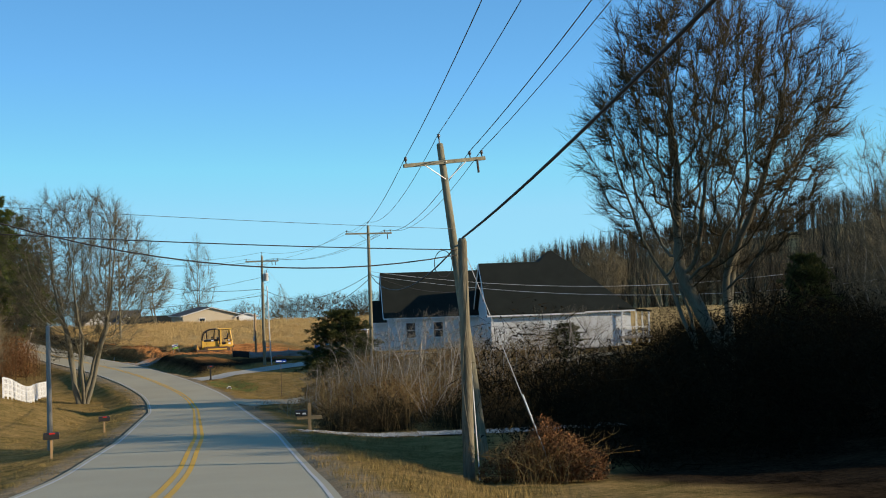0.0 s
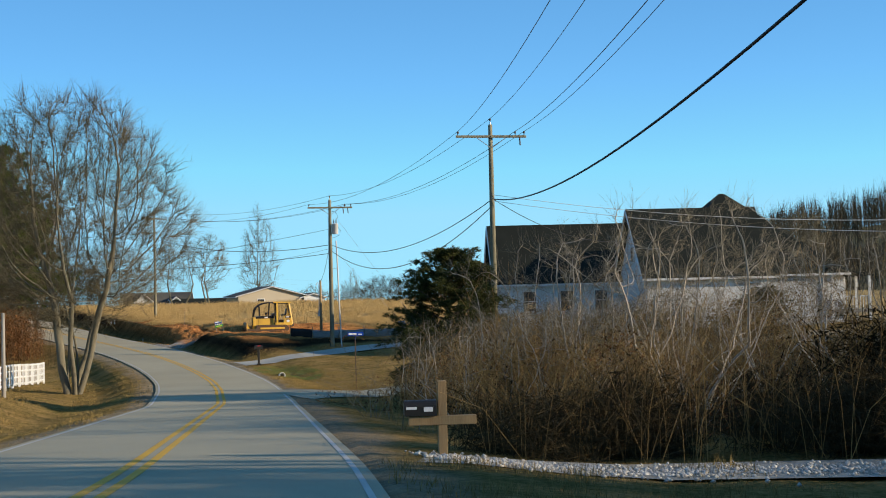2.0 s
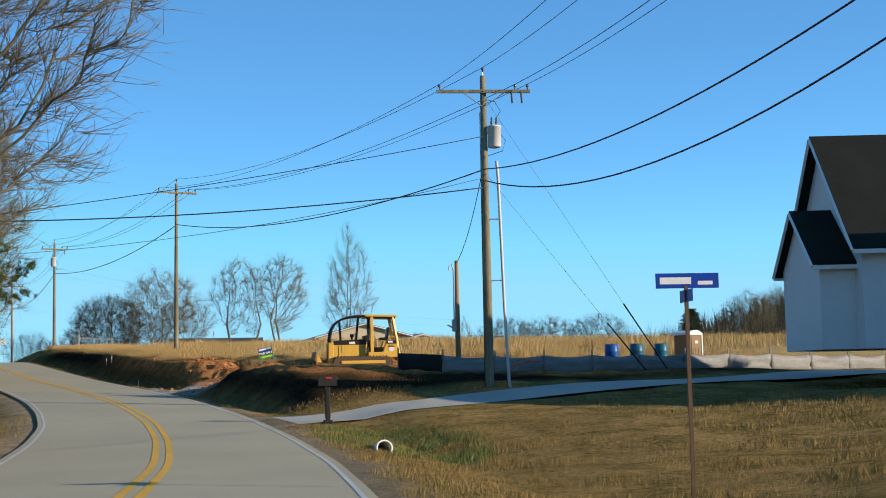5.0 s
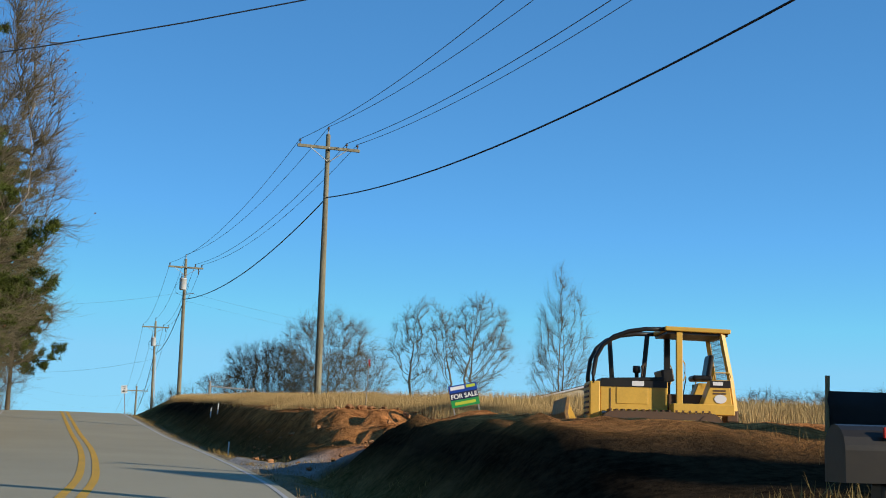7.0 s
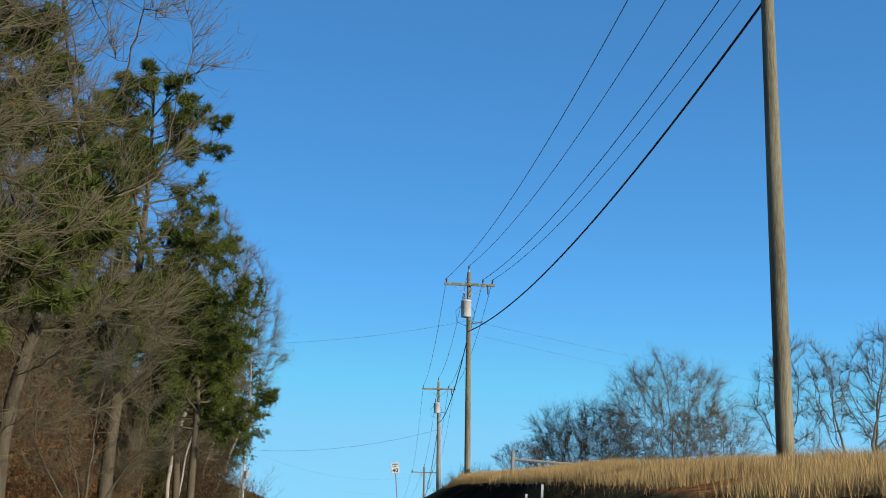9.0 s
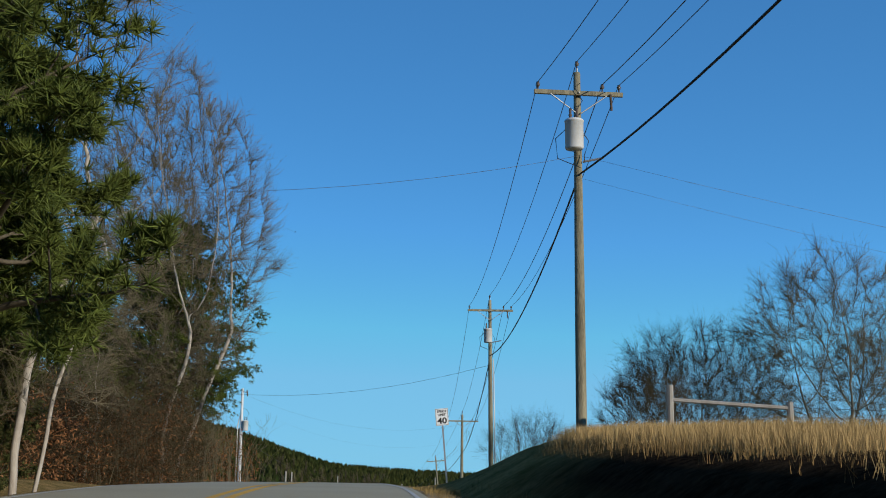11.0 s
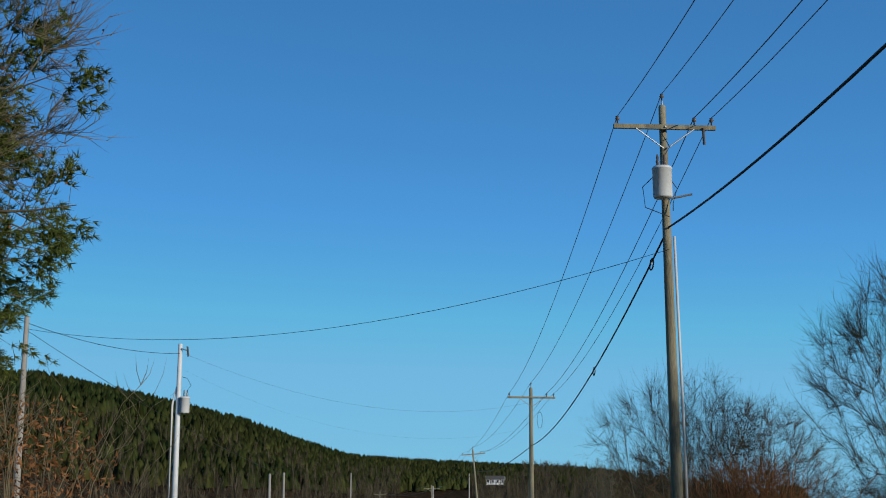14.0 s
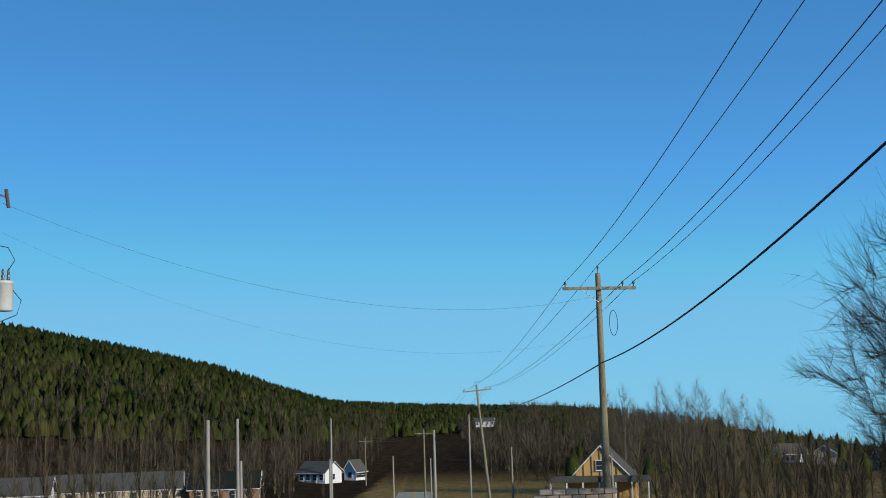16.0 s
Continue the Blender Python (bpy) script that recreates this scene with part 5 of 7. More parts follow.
part("porch_floor", box((3.2, 5.0, 0.25), (13.9, 2.2, 0.9)), "grey_wood", white_house)
for k in range(14):
    part("baluster", box((0.04, 0.04, 0.85), (12.75 + 0.18 * k, -0.2, 1.45)), "trim", white_house)
part("porch_rail", box((2.6, 0.07, 0.06), (13.9, -0.2, 1.9)), "trim", white_house)

tan_house = thing("house", "long tan house with a shallow white-edged roof", "house", at=pose(34.0, 216.0, ground_at(34, 216) - 0.6, 0, 0, 90))
wing(tan_house, 0.0, 0.0, 14.0, 9.4, 2.5, 1.25, "tan_wall", "grey_roof", over=0.4)
house_window(tan_house, -7.05, 1.5, 1.5, 0.9, 1.1, -90)
wing(tan_house, -3.0, -6.0, 8.0, 3.4, 2.1, 0.5, "siding", "grey_roof", over=0.3)
low_house = thing("house", "dark-roofed low house beyond the field", "house", at=pose(27.0, 238.0, ground_at(27, 238) - 0.4, 0, 0, 10))
wing(low_house, 0, 0, 10.0, 8.0, 2.4, 1.6, "brick_wall", "roof")
gabled = thing("house", "white house with two steep front gables", "house", at=pose(20.2, 240.0, ground_at(20, 240) + 0.1, 0, 0, 0))
wing(gabled, 0, 4, 11.0, 8.0, 2.5, 2.4, "siding", "grey_roof")
wing(gabled, -2.4, 0.5, 6.0, 5.0, 2.5, 2.3, "siding", "grey_roof", turn=90, over=0.35)
wing(gabled, 2.6, 0.0, 6.0, 4.2, 2.3, 1.9, "siding", "grey_roof", turn=90, over=0.35)
house_window(gabled, -2.4, -2.55, 1.6, 1.0, 1.2)
house_window(gabled, 2.6, -3.05, 1.5, 1.0, 1.2)

# valley houses
for x, y, turn, ln, dp, wall, roof, label in (
        (-111, 407, 22, 12, 8, "siding", "grey_roof", "pale ranch house in the valley"), (-112, 446, 22, 22, 9, "tan_wall", "grey_roof", "long pale ranch house in the valley"),
        (-93.4, 450.6, 16, 12, 9, "brick_wall", "roof", "brown house with a dark gable in the valley"), (-94, 512, -20, 7.5, 6.5, "siding", "grey_roof", "white-sided house beside the woods"),
        (-89, 524, 70, 3.8, 3.4, "siding", "grey_roof", "small white house with a steep gable"),
        (15, 573, 30, 7.5, 6, "siding", "grey_roof", "white house across the valley"), (23.5, 562, 75, 7.5, 7, "tan_wall", "roof", "pale gabled house across the valley"), (36, 530, 10, 10, 7, "brick_wall", "grey_roof", "brown roofed house across the valley")):
    h = thing("house", label, "house", "valley houses", at=pose(x, y, ground_at(x, y) - 0.2, 0, 0, turn))
    wing(h, 0, 0, ln, dp, 2.7, 2.2 if dp < 9 else 2.6, wall, roof, over=0.5)
    for k in range(4):
        house_window(h, -ln / 2 + ln * (k + 0.5) / 4, -dp / 2 - 0.04, 1.5, 1.0, 1.3)
    for s in (-1, 1):
        house_window(h, s * (ln / 2 + 0.04), 0.0, 1.5, 1.0, 1.3, 90 * s)
    part("door", box((0.95, 0.08, 2.05), (ln * 0.12, -dp / 2 - 0.03, 1.03)), "white_paint", h)
far_house = thing("house", "white house high on the far ridge", "house", "valley houses", at=pose(-98, 777, ground_at(-98, 777) + 4.2, 0, 0, 10))
wing(far_house, 0, 0, 8, 6, 2.4, 1.5, "siding", "grey_roof")
for k in range(4):
    house_window(far_house, -3.3 + 2.2 * k, -3.05, 1.6, 0.9, 1.2)

# timber-framed house being built
frame_house = thing("house", "half-built house clad in yellow plywood sheets", "house", at=pose(-21.7, 397.0, ground_at(-21.7, 397) - 0.2, 0, 0, 0))
fz = -8.3 - (ground_at(-21.7, 397) - 0.2)
wing(frame_house, 0, 4, 11.0, 8.6, fz - 4.6, 4.4, "plywood", "grey_roof", turn=90, over=0.3)
part("porch_roof", prism([(-6.6, fz - 4.6), (6.6, fz - 4.6), (6.0, fz - 3.9), (-6.0, fz - 3.9)], -4.0, -1.6), "grey_roof", frame_house)
for k in range(7):
    part("porch_post", box((0.16, 0.16, fz - 4.6), (-6.2 + 2.05 * k, -3.9, (fz - 4.6) / 2)), "trim", frame_house)
for k in range(-3, 4):
    part("stud", box((0.07, 0.08, 3.4 - 0.75 * abs(k)), (k * 1.05, -1.58, fz - 4.0 + (3.4 - 0.75 * abs(k)) / 2)), "post_wood", frame_house)
house_window(frame_house, 0.0, -1.65, fz - 2.6, 1.0, 1.2)


# ---- bulldozer ----
def bulldozer():
    ob = thing("bulldozer", "weathered yellow crawler bulldozer with a roll cage", "bulldozer", at=pose(22.38, 145.0, -4.42, 0, 0, -2))
    body = part("hood", prism([(0.27, 0.08), (1.95, 0.08), (1.95, 1.2), (0.27, 1.16)], -0.47, 0.47, 0.025), "yellow", ob)
    part("radiator_guard", box((0.26, 1.0, 1.1), (0.14, 0, 0.62), bevel=0.03), "yellow", ob, "yellow radiator guard")
    for k in range(6):
        part("grille_bar", box((0.03, 0.8, 0.05), (0.0, 0, 0.4 + 0.13 * k)), "dark_steel", ob)
    part("hood_top", prism([(0.3, 1.17), (1.93, 1.21), (1.93, 1.31), (0.3, 1.25)], -0.45, 0.45, 0.02), "black_paint", ob)
    for s in (-1, 1):
        part("stripe", box((1.66, 0.012, 0.16), (1.1, s * 0.478, 1.12)), "black_paint", ob)
        part("brand_mark", box((0.3, 0.01, 0.12), (1.2, s * 0.488, 1.13)), "white_paint", ob, "plain white mark")
        part("side_panel", box((0.78, 0.02, 0.40), (1.06, s * 0.476, 0.83), bevel=0.008), "yellow", ob)
        part("panel_line", box((0.02, 0.022, 0.5), (0.52, s * 0.474, 0.75)), "dark_steel", ob)
        # tracks
        shape = []
        for cx, a0 in ((0.55, 90), (2.85, -90)):
            for k in range(9):
                a = radians(a0 + 22.5 * k)
                shape.append((cx + 0.34 * math.cos(a), 0.1 + 0.34 * math.sin(a)))
        y0, y1 = (0.52, 0.97) if s > 0 else (-0.97, -0.52)
        tr = part("track", prism(shape, y0, y1), "dark_steel", ob, "muddy steel crawler track")
        for k in range(16):
            part("track_shoe", box((0.05, 0.46, 0.05), (0.45 + 0.16 * k, s * 0.745, 0.46)), "dark_steel", tr)
        for k in range(5):
            part("roller", rod((0.7 + 0.48 * k, s * 0.98, -0.06), (0.7 + 0.48 * k, s * 0.5, -0.06), 0.10, sides=12), "dark_steel", tr)
        part("sprocket", rod((2.85, s * 0.99, 0.12), (2.85, s * 0.5, 0.12), 0.27, sides=14), "dark_steel", tr)
        part("track_frame", box((2.2, 0.06, 0.16), (1.7, s * 0.985, 0.16), bevel=0.02), "yellow", tr)
        # fenders, tank and cab sides
        part("fender", box((1.5, 0.5, 0.26), (2.72, s * 0.72, 0.52), bevel=0.02), "yellow", ob)
        part("side_tank", prism([(2.68, 0.62), (3.42, 0.62), (3.34, 1.24), (2.92, 1.24)], *((0.5, 0.95) if s > 0 else (-0.95, -0.5)), 0.02), "yellow", ob)
        part("model_stripe", box((0.5, 0.012, 0.17), (3.12, s * 0.957, 1.14)), "black_paint", ob)
        part("model_mark", box((0.24, 0.012, 0.085), (3.06, s * 0.965, 1.15)), "white_paint", ob, "plain white mark")
        decal = part("decal", rod((0, 0, 0), (0, 0.012 * s, 0), 0.15, sides=18), "white_paint", ob, "white oval sticker")
        decal.location, decal.scale = (3.12, s * 0.955, 0.78), (1.0, 1.0, 0.72)
        for w, z in ((0.3, 0.98), (0.32, 0.91)):
            part("decal_bar", box((w, 0.01, 0.04), (3.1, s * 0.957, z)), "dark_steel", ob)
        # cage: front post, rear post, sweep
        part("front_post", box((0.15, 0.12, 1.75), (2.17, s * 0.72, 1.52), bevel=0.015), "yellow" if s < 0 else "black_paint", ob)
        part("rear_post", tube([(3.22, s * 0.72, 2.42), (3.42, s * 0.8, 1.2), (3.5, s * 0.82, 0.5)], 0.075, 4), "yellow", ob)
        bend = [(0.10, s * 0.46, 1.12), (0.10, s * 0.46, 1.35), (0.16, s * 0.48, 1.75), (0.32, s * 0.52, 2.05), (0.58, s * 0.57, 2.26), (0.95, s * 0.62, 2.40), (1.35, s * 0.66, 2.46), (1.9, s * 0.7, 2.47)]
        part("sweep", tube(bend, 0.055, 8), "black_paint", ob, "black tubular branch sweep", smooth=True)
        part("handrail", tube([(2.85, s * 0.9, 0.95), (3.0, s * 0.9, 1.42), (3.36, s * 0.9, 1.42), (3.4, s * 0.9, 1.3)], 0.018, 6), "yellow", ob)
        part("grab_bar", tube([(2.26, s * 0.76, 1.2), (2.3, s * 0.78, 1.3), (2.3, s * 0.78, 1.62), (2.26, s * 0.76, 1.7)], 0.015, 5), "yellow", ob)
        part("push_arm", box((2.2, 0.14, 0.2), (0.3, s * 1.05, 0.0), (0, 6, 0), bevel=0.02), "dark_steel", ob)
    part("lift_cylinder", rod((0.6, -0.58, 0.40), (1.72, -0.58, 0.42), 0.075, sides=10), "yellow", ob)
    part("cylinder_rod", rod((0.3, -0.55, 0.40), (0.7, -0.55, 0.42), 0.035, sides=8), "steel", ob)
    part("cage_brace", tube([(0.66, 0.55, 2.28), (0.72, 0.5, 1.25)], 0.06, 6), "black_paint", ob)
    part("inner_post", tube([(1.62, 0.5, 2.42), (1.50, 0.48, 1.25)], 0.065, 4), "black_paint", ob)
    part("canopy", box((1.62, 1.66, 0.11), (2.62, 0, 2.46), (0, 1.5, 0), bevel=0.025), "yellow", ob, "yellow cage roof")
    part("canopy_lining", box((1.5, 1.5, 0.06), (2.62, 0, 2.37), (0, 1.5, 0)), "black_paint", ob)
    part("engine_stack", lathe([(0.05, 0), (0.05, 0.12), (0.10, 0.14), (0.10, 0.26), (0.085, 0.3)], 14), "black_paint", ob, smooth=True).location = (1.22, -0.2, 1.28)
    part("exhaust", tube([(1.42, 0.1, 1.28), (1.42, 0.1, 1.6), (1.5, 0.1, 1.68)], 0.035, 8), "dark_steel", ob)
    part("dashboard", box((0.3, 0.9, 0.32), (1.95, 0, 1.35), (0, -10, 0), bevel=0.03), "black_paint", ob)
    part("floor_box", box((0.9, 1.0, 0.35), (2.4, 0, 0.72), bevel=0.02), "dark_steel", ob)
    part("seat", box((0.5, 0.55, 0.14), (2.86, 0, 1.32), bevel=0.05), "black_paint", ob)
    part("seat_back", box((0.13, 0.55, 0.58), (3.05, 0, 1.62), (0, 10, 0), bevel=0.05), "black_paint", ob)
    for y in (-0.35, 0.3):
        part("lever", tube([(2.35, y, 0.9), (2.42, y, 1.3), (2.38, y, 1.45)], 0.014, 5), "black_paint", ob)
    bars = bmesh.new()
    for k in range(15):
        add_box(bars, (0.008, 0.008, 1.05), (3.34, -0.66 + 0.094 * k, 1.78), (0, -9, 0))
    for k in range(11):
        add_box(bars, (0.008, 1.36, 0.008), (3.26 + 0.016 * k, 0, 2.26 - 0.1 * k))
    part("rear_screen", bars, "black_paint", ob, "wire mesh rear screen")
    blade = part("blade", prism([(-0.62, 0.0), (-0.55, 0.0), (-0.62, 0.35), (-0.58, 0.72), (-0.66, 0.72), (-0.72, 0.35)], -1.3, 1.3, 0.01), "worn_yellow", ob, "worn yellow dozer blade")
    part("cutting_edge", box((0.05, 2.6, 0.12), (-0.6, 0, 0.05)), "steel", blade)
    for s in (-1, 1):
        part("gusset", prism([(-0.58, 0.1), (-0.3, 0.1), (-0.55, 0.6)], s * 0.8 - 0.03, s * 0.8 + 0.03), "yellow", blade)
    part("rear_hitch", box((0.3, 0.5, 0.3), (3.6, 0, 0.4), bevel=0.03), "dark_steel", ob)
    return ob


bulldozer()

# ---- building site things ----
FENCE = [(23.7, 132.3), (25.15, 130.5), (27.4, 131.0), (29.6, 131.5), (31.8, 131.9), (34.0, 132.3), (36.3, 132.8), (38.6, 133.4), (41.0, 134.2), (43.5, 135.2), (46.2, 136.5), (49.0, 138.0)]
silt = thing("silt_fence", "sagging grey silt fence on wooden stakes", "fence")
for i, (x, y) in enumerate(FENCE):
    z = ground_at(x, y)
    part("stake", box((0.05, 0.05, 1.05), (x, y, z + 0.38), (3 - 2 * (i % 3), 0, 10)), "post_wood" if i < 2 else "grey_wood", silt)
for i, ((x0, y0), (x1, y1)) in enumerate(zip(FENCE, FENCE[1:])):
    v, f = [], []
    nx = 10
    for k in range(nx + 1):
        u = k / nx
        x, y = x0 + (x1 - x0) * u, y0 + (y1 - y0) * u
        z = ground_at(x, y)
        for h in (-0.1, 0.2, 0.42, 0.68):
            sag = 0.10 * math.sin(math.pi * u) * (h / 0.68 if h > 0 else 0) * (0 if i == 0 else 1)
            v.append((x + 0.03 * math.sin(9 * u + h * 7), y - 0.03 + 0.04 * math.sin(5 * u + 11 * h + i), z + h - sag))
    for k in range(nx):
        for h in range(3):
            a = 4 * k + h
            f.append((a, a + 4, a + 5, a + 1))
    ob = part("fabric_panel", (v, f), "black_fabric" if i == 0 else "fabric", silt, "black fabric panel" if i == 0 else "", smooth=True)
    sol = ob.modifiers.new("thick", 'SOLIDIFY')
    sol.thickness = 0.012

toilet = thing("portable_toilet", "brown portable toilet with a white roof", "portable toilet", at=pose(44.0, 150.2, -5.05, 0, 0, 25))
part("cabin", box((1.12, 1.12, 2.0), (0, 0, 1.05), bevel=0.03), "brown_plastic", toilet)
part("toilet_door", box((0.72, 0.04, 1.8), (0, -0.575, 1.05), bevel=0.01), "brown_plastic", toilet)
for x in (-0.22, 0.0, 0.22):
    part("door_rib", box((0.05, 0.03, 1.1), (x, -0.605, 0.75)), "brown_plastic", toilet)
part("door_sign", box((0.2, 0.02, 0.16), (0.05, -0.61, 1.65)), "white_paint", toilet, "white label")
for s in (-1, 1):
    part("corner_trim", box((0.08, 0.08, 2.0), (s * 0.56, -0.56, 1.05)), "white_paint", toilet)
part("toilet_roof", prism([(-0.62, 0), (0.62, 0), (0.58, 0.14), (0.2, 0.28), (-0.2, 0.28), (-0.58, 0.14)], -0.62, 0.62, 0.02), "white_paint", toilet, "white translucent roof").location = (0, 0, 2.05)
part("skid", box((1.15, 1.15, 0.1), (0, 0, 0.02)), "black_paint", toilet)

for x, y, mat, label in ((33.4, 133.9, "blue_plastic", "blue plastic barrel standing in the field"), (34.7, 134.3, "teal_plastic", "teal plastic barrel standing in the field"), (36.0, 134.7, "teal_plastic", "teal plastic barrel standing in the field")):
    b = thing("barrel", label, "barrel", "plastic barrels", at=Matrix.Translation((x, y, ground_at(x, y) + 0.12)))
    part("drum", lathe([(0.27, -0.2), (0.29, 0.05), (0.30, 0.3), (0.31, 0.33), (0.30, 0.36), (0.30, 0.62), (0.31, 0.65), (0.30, 0.68), (0.29, 0.93), (0.27, 0.95)], 20), mat, b, smooth=True)
    part("rim", lathe([(0.27, 0.94), (0.285, 0.95), (0.285, 0.98), (0.25, 0.98)], 20), mat, b)


def words(text, size, mat, parent, at, turn=(90, 0, 0), wide=1.0):
    cu = bpy.data.curves.new("lettering", 'FONT')
    cu.body, cu.size, cu.align_x, cu.align_y, cu.extrude = text, size, 'CENTER', 'CENTER', 0.002
    cu.offset = 0.004 * size / 0.1 * 0.6
    tmp = bpy.data.objects.new("lettering", cu)
    dg = bpy.context.evaluated_depsgraph_get()
    me = bpy.data.meshes.new_from_object(tmp.evaluated_get(dg))
    me.materials.clear()
    me.materials.append(M[mat])
    ob = new("lettering", me)
    ob.parent = parent
    ob.matrix_basis = pose(*at, *turn) @ Matrix.Diagonal((wide, 1, 1, 1))
    return ob


sale = thing("for_sale_sign", "tilted for-sale sign with navy and green bands", "sign", at=pose(19.35, 143.7, -4.38, 0, -12, 3))
part("board", box((0.68, 0.02, 0.52), (0, 0, 0.66), bevel=0.004), "sign_navy", sale)
part("top_band", box((0.68, 0.01, 0.17), (0, -0.013, 0.83)), "sign_blue", sale)
part("top_mark", box((0.34, 0.01, 0.08), (-0.13, -0.02, 0.85)), "white_paint", sale)
part("top_mark", box((0.22, 0.01, 0.07), (0.19, -0.02, 0.86)), "lime", sale)
part("green_band", box((0.68, 0.01, 0.17), (0, -0.013, 0.485)), "sign_green", sale)
part("number_bar", box((0.5, 0.01, 0.07), (0, -0.02, 0.485)), "lime", sale)
words("FOR SALE", 0.15, "white_paint", sale, (0, -0.016, 0.65))
for s in (-1, 1):
    part("leg", box((0.03, 0.03, 0.9), (s * 0.3, 0.02, 0.2)), "grey_wood", sale)

# broken earth: clods and small boulders
rng = random.Random(4)


def rock(r):
    bm = bmesh.new()
    bmesh.ops.create_icosphere(bm, subdivisions=2, radius=r)
    for v in bm.verts:
        v.co *= 0.8 + 0.3 * rng.random() + 0.25 * math.sin(v.co.x * 17 + v.co.y * 11 + r * 99)
        v.co.z *= 0.7
    return bm


M["clod"] = material("clod", (0.44, 0.22, 0.09), 0.95, other=(0.2, 0.085, 0.03), scale=3, fine=14, amount=1.2, bump=0.8, objvar=0.3)
clods = []
for k in range(6):
    me = bpy.data.meshes.new("clod")
    bm = rock(0.22)
    bm.to_mesh(me)
    bm.free()
    me.materials.append(M["clod"])
    clods.append(me)
for k in range(240):
    if k < 120:
        x, y = rng.uniform(20.0, 27.5), rng.gauss(143.4, 0.9)
    else:
        x, y = rng.uniform(14.6, 19.5), rng.uniform(141.0, 153.0)
        x += float(centre(y)) - 10.5
    c = new("clod", clods[k % 6])
    s = 0.12 + 0.4 * rng.random() ** 2.2
    c.matrix_basis = Matrix.Translation((x, y, ground_at(x, y) + 0.06)) @ pose(0, 0, 0, 0, 0, rng.uniform(0, 360)) @ Matrix.Diagonal((s, s, s * 0.9, 1))
    tagged(c, "lump of broken orange clay on the bare earth", "clod", "clay lumps")


# ---- roadside things ----
def mailbox(x, y, base, turn, label, post="post_wood", tall=1.05, box_mat="black_paint", flag=True, fluted=False, size=(0.5, 0.2, 0.24)):
    ob = thing("mailbox", label, "mailbox", "roadside mailboxes", at=pose(x, y, base, 0, 0, turn))
    if fluted:
        part("post", box((0.13, 0.13, tall + 0.3), (0, 0, tall / 2 - 0.15), bevel=0.015), post, ob)
        for k in (-1, 0, 1):
            part("flute", box((0.022, 0.15, tall * 0.7), (k * 0.04, 0, tall * 0.55)), post, ob)
        part("post_base", box((0.26, 0.26, 0.22), (0, 0, 0.08), bevel=0.02), post, ob)
    else:
        part("post", box((0.09, 0.09, tall + 0.3), (0, 0, tall / 2 - 0.15), bevel=0.008), post, ob)
    ln, w, h = size
    shape = [(-w / 2, 0), (w / 2, 0), (w / 2, h * 0.55)] + [(w / 2 * math.cos(a), h * 0.55 + h * 0.45 * math.sin(a)) for a in np.linspace(0.2, math.pi - 0.2, 9)] + [(-w / 2, h * 0.55)]
    b = part("box", prism(shape, -ln / 2, ln / 2), box_mat, ob, "black metal mailbox")
    b.location = (0, 0, tall)
    d = part("box_door", prism([(x2 * 1.04, z2 * 1.02) for x2, z2 in shape], -ln / 2 - 0.012, -ln / 2), box_mat, b)
    part("latch", box((0.03, 0.03, 0.04), (0, -ln / 2 - 0.02, h * 0.8)), "steel", b)
    if flag:
        part("flag", box((0.015, 0.2, 0.05), (-w / 2 - 0.01, -0.02, h * 0.86), bevel=0.003), "red", b, "red signal flag")
    return ob


big = mailbox(19.33, 120.0, -6.34, 92, "black mailbox on a fluted black post", "black_paint", 1.2, fluted=True, size=(0.52, 0.24, 0.27))
mailbox(1.75, 45.8, -4.25, 95, "dark mailbox on a rough wooden post", tall=1.02)
mailbox(4.9, 63.0, -5.15, 95, "black mailbox with a pale mark on a post", tall=0.86)
cross = thing("mailbox_cross", "wooden cross-shaped mailbox post carrying a black mailbox", "mailbox", at=pose(12.3, 51.0, -4.5, 0, 0, -12))
part("post", box((0.14, 0.14, 1.75), (0, 0, 0.65), bevel=0.01), "post_wood", cross)
part("crossbar", box((1.05, 0.12, 0.14), (0, -0.02, 0.92), bevel=0.01), "post_wood", cross)
cb = part("box", prism([(-0.1, 0), (0.1, 0), (0.1, 0.14)] + [(0.1 * math.cos(a), 0.14 + 0.1 * math.sin(a)) for a in np.linspace(0.2, 2.94, 8)] + [(-0.1, 0.14)], -0.25, 0.25), "black_paint", cross, "black metal mailbox")
cb.location, cb.rotation_euler = (-0.34, -0.02, 1.0), (0, 0, radians(90))
part("number_bar", box((0.14, 0.01, 0.07), (-0.22, -0.125, 1.1)), "white_paint", cross, "white number plate bar")
part("flag", box((0.16, 0.012, 0.04), (-0.48, -0.125, 1.12)), "white_paint", cross)

# street sign
street = thing("street_sign", "blue street name sign on a thin dark post", "sign", at=pose(21.43, 98.1, -6.75, 0, 0, -8))
part("post", box((0.05, 0.03, 3.1), (0, 0, 1.5)), "dark_steel", street)
part("blade", box((0.85, 0.012, 0.2), (0.02, 0, 3.12), bevel=0.004), "sign_blue", street, "blue name plate")
part("name_bar", box((0.42, 0.02, 0.09), (-0.14, 0, 3.12)), "white_paint", street)
part("name_bar", box((0.2, 0.02, 0.05), (0.26, 0, 3.09)), "white_paint", street)
part("cross_blade", box((0.012, 0.6, 0.16), (0.0, 0, 2.92)), "sign_blue", street)

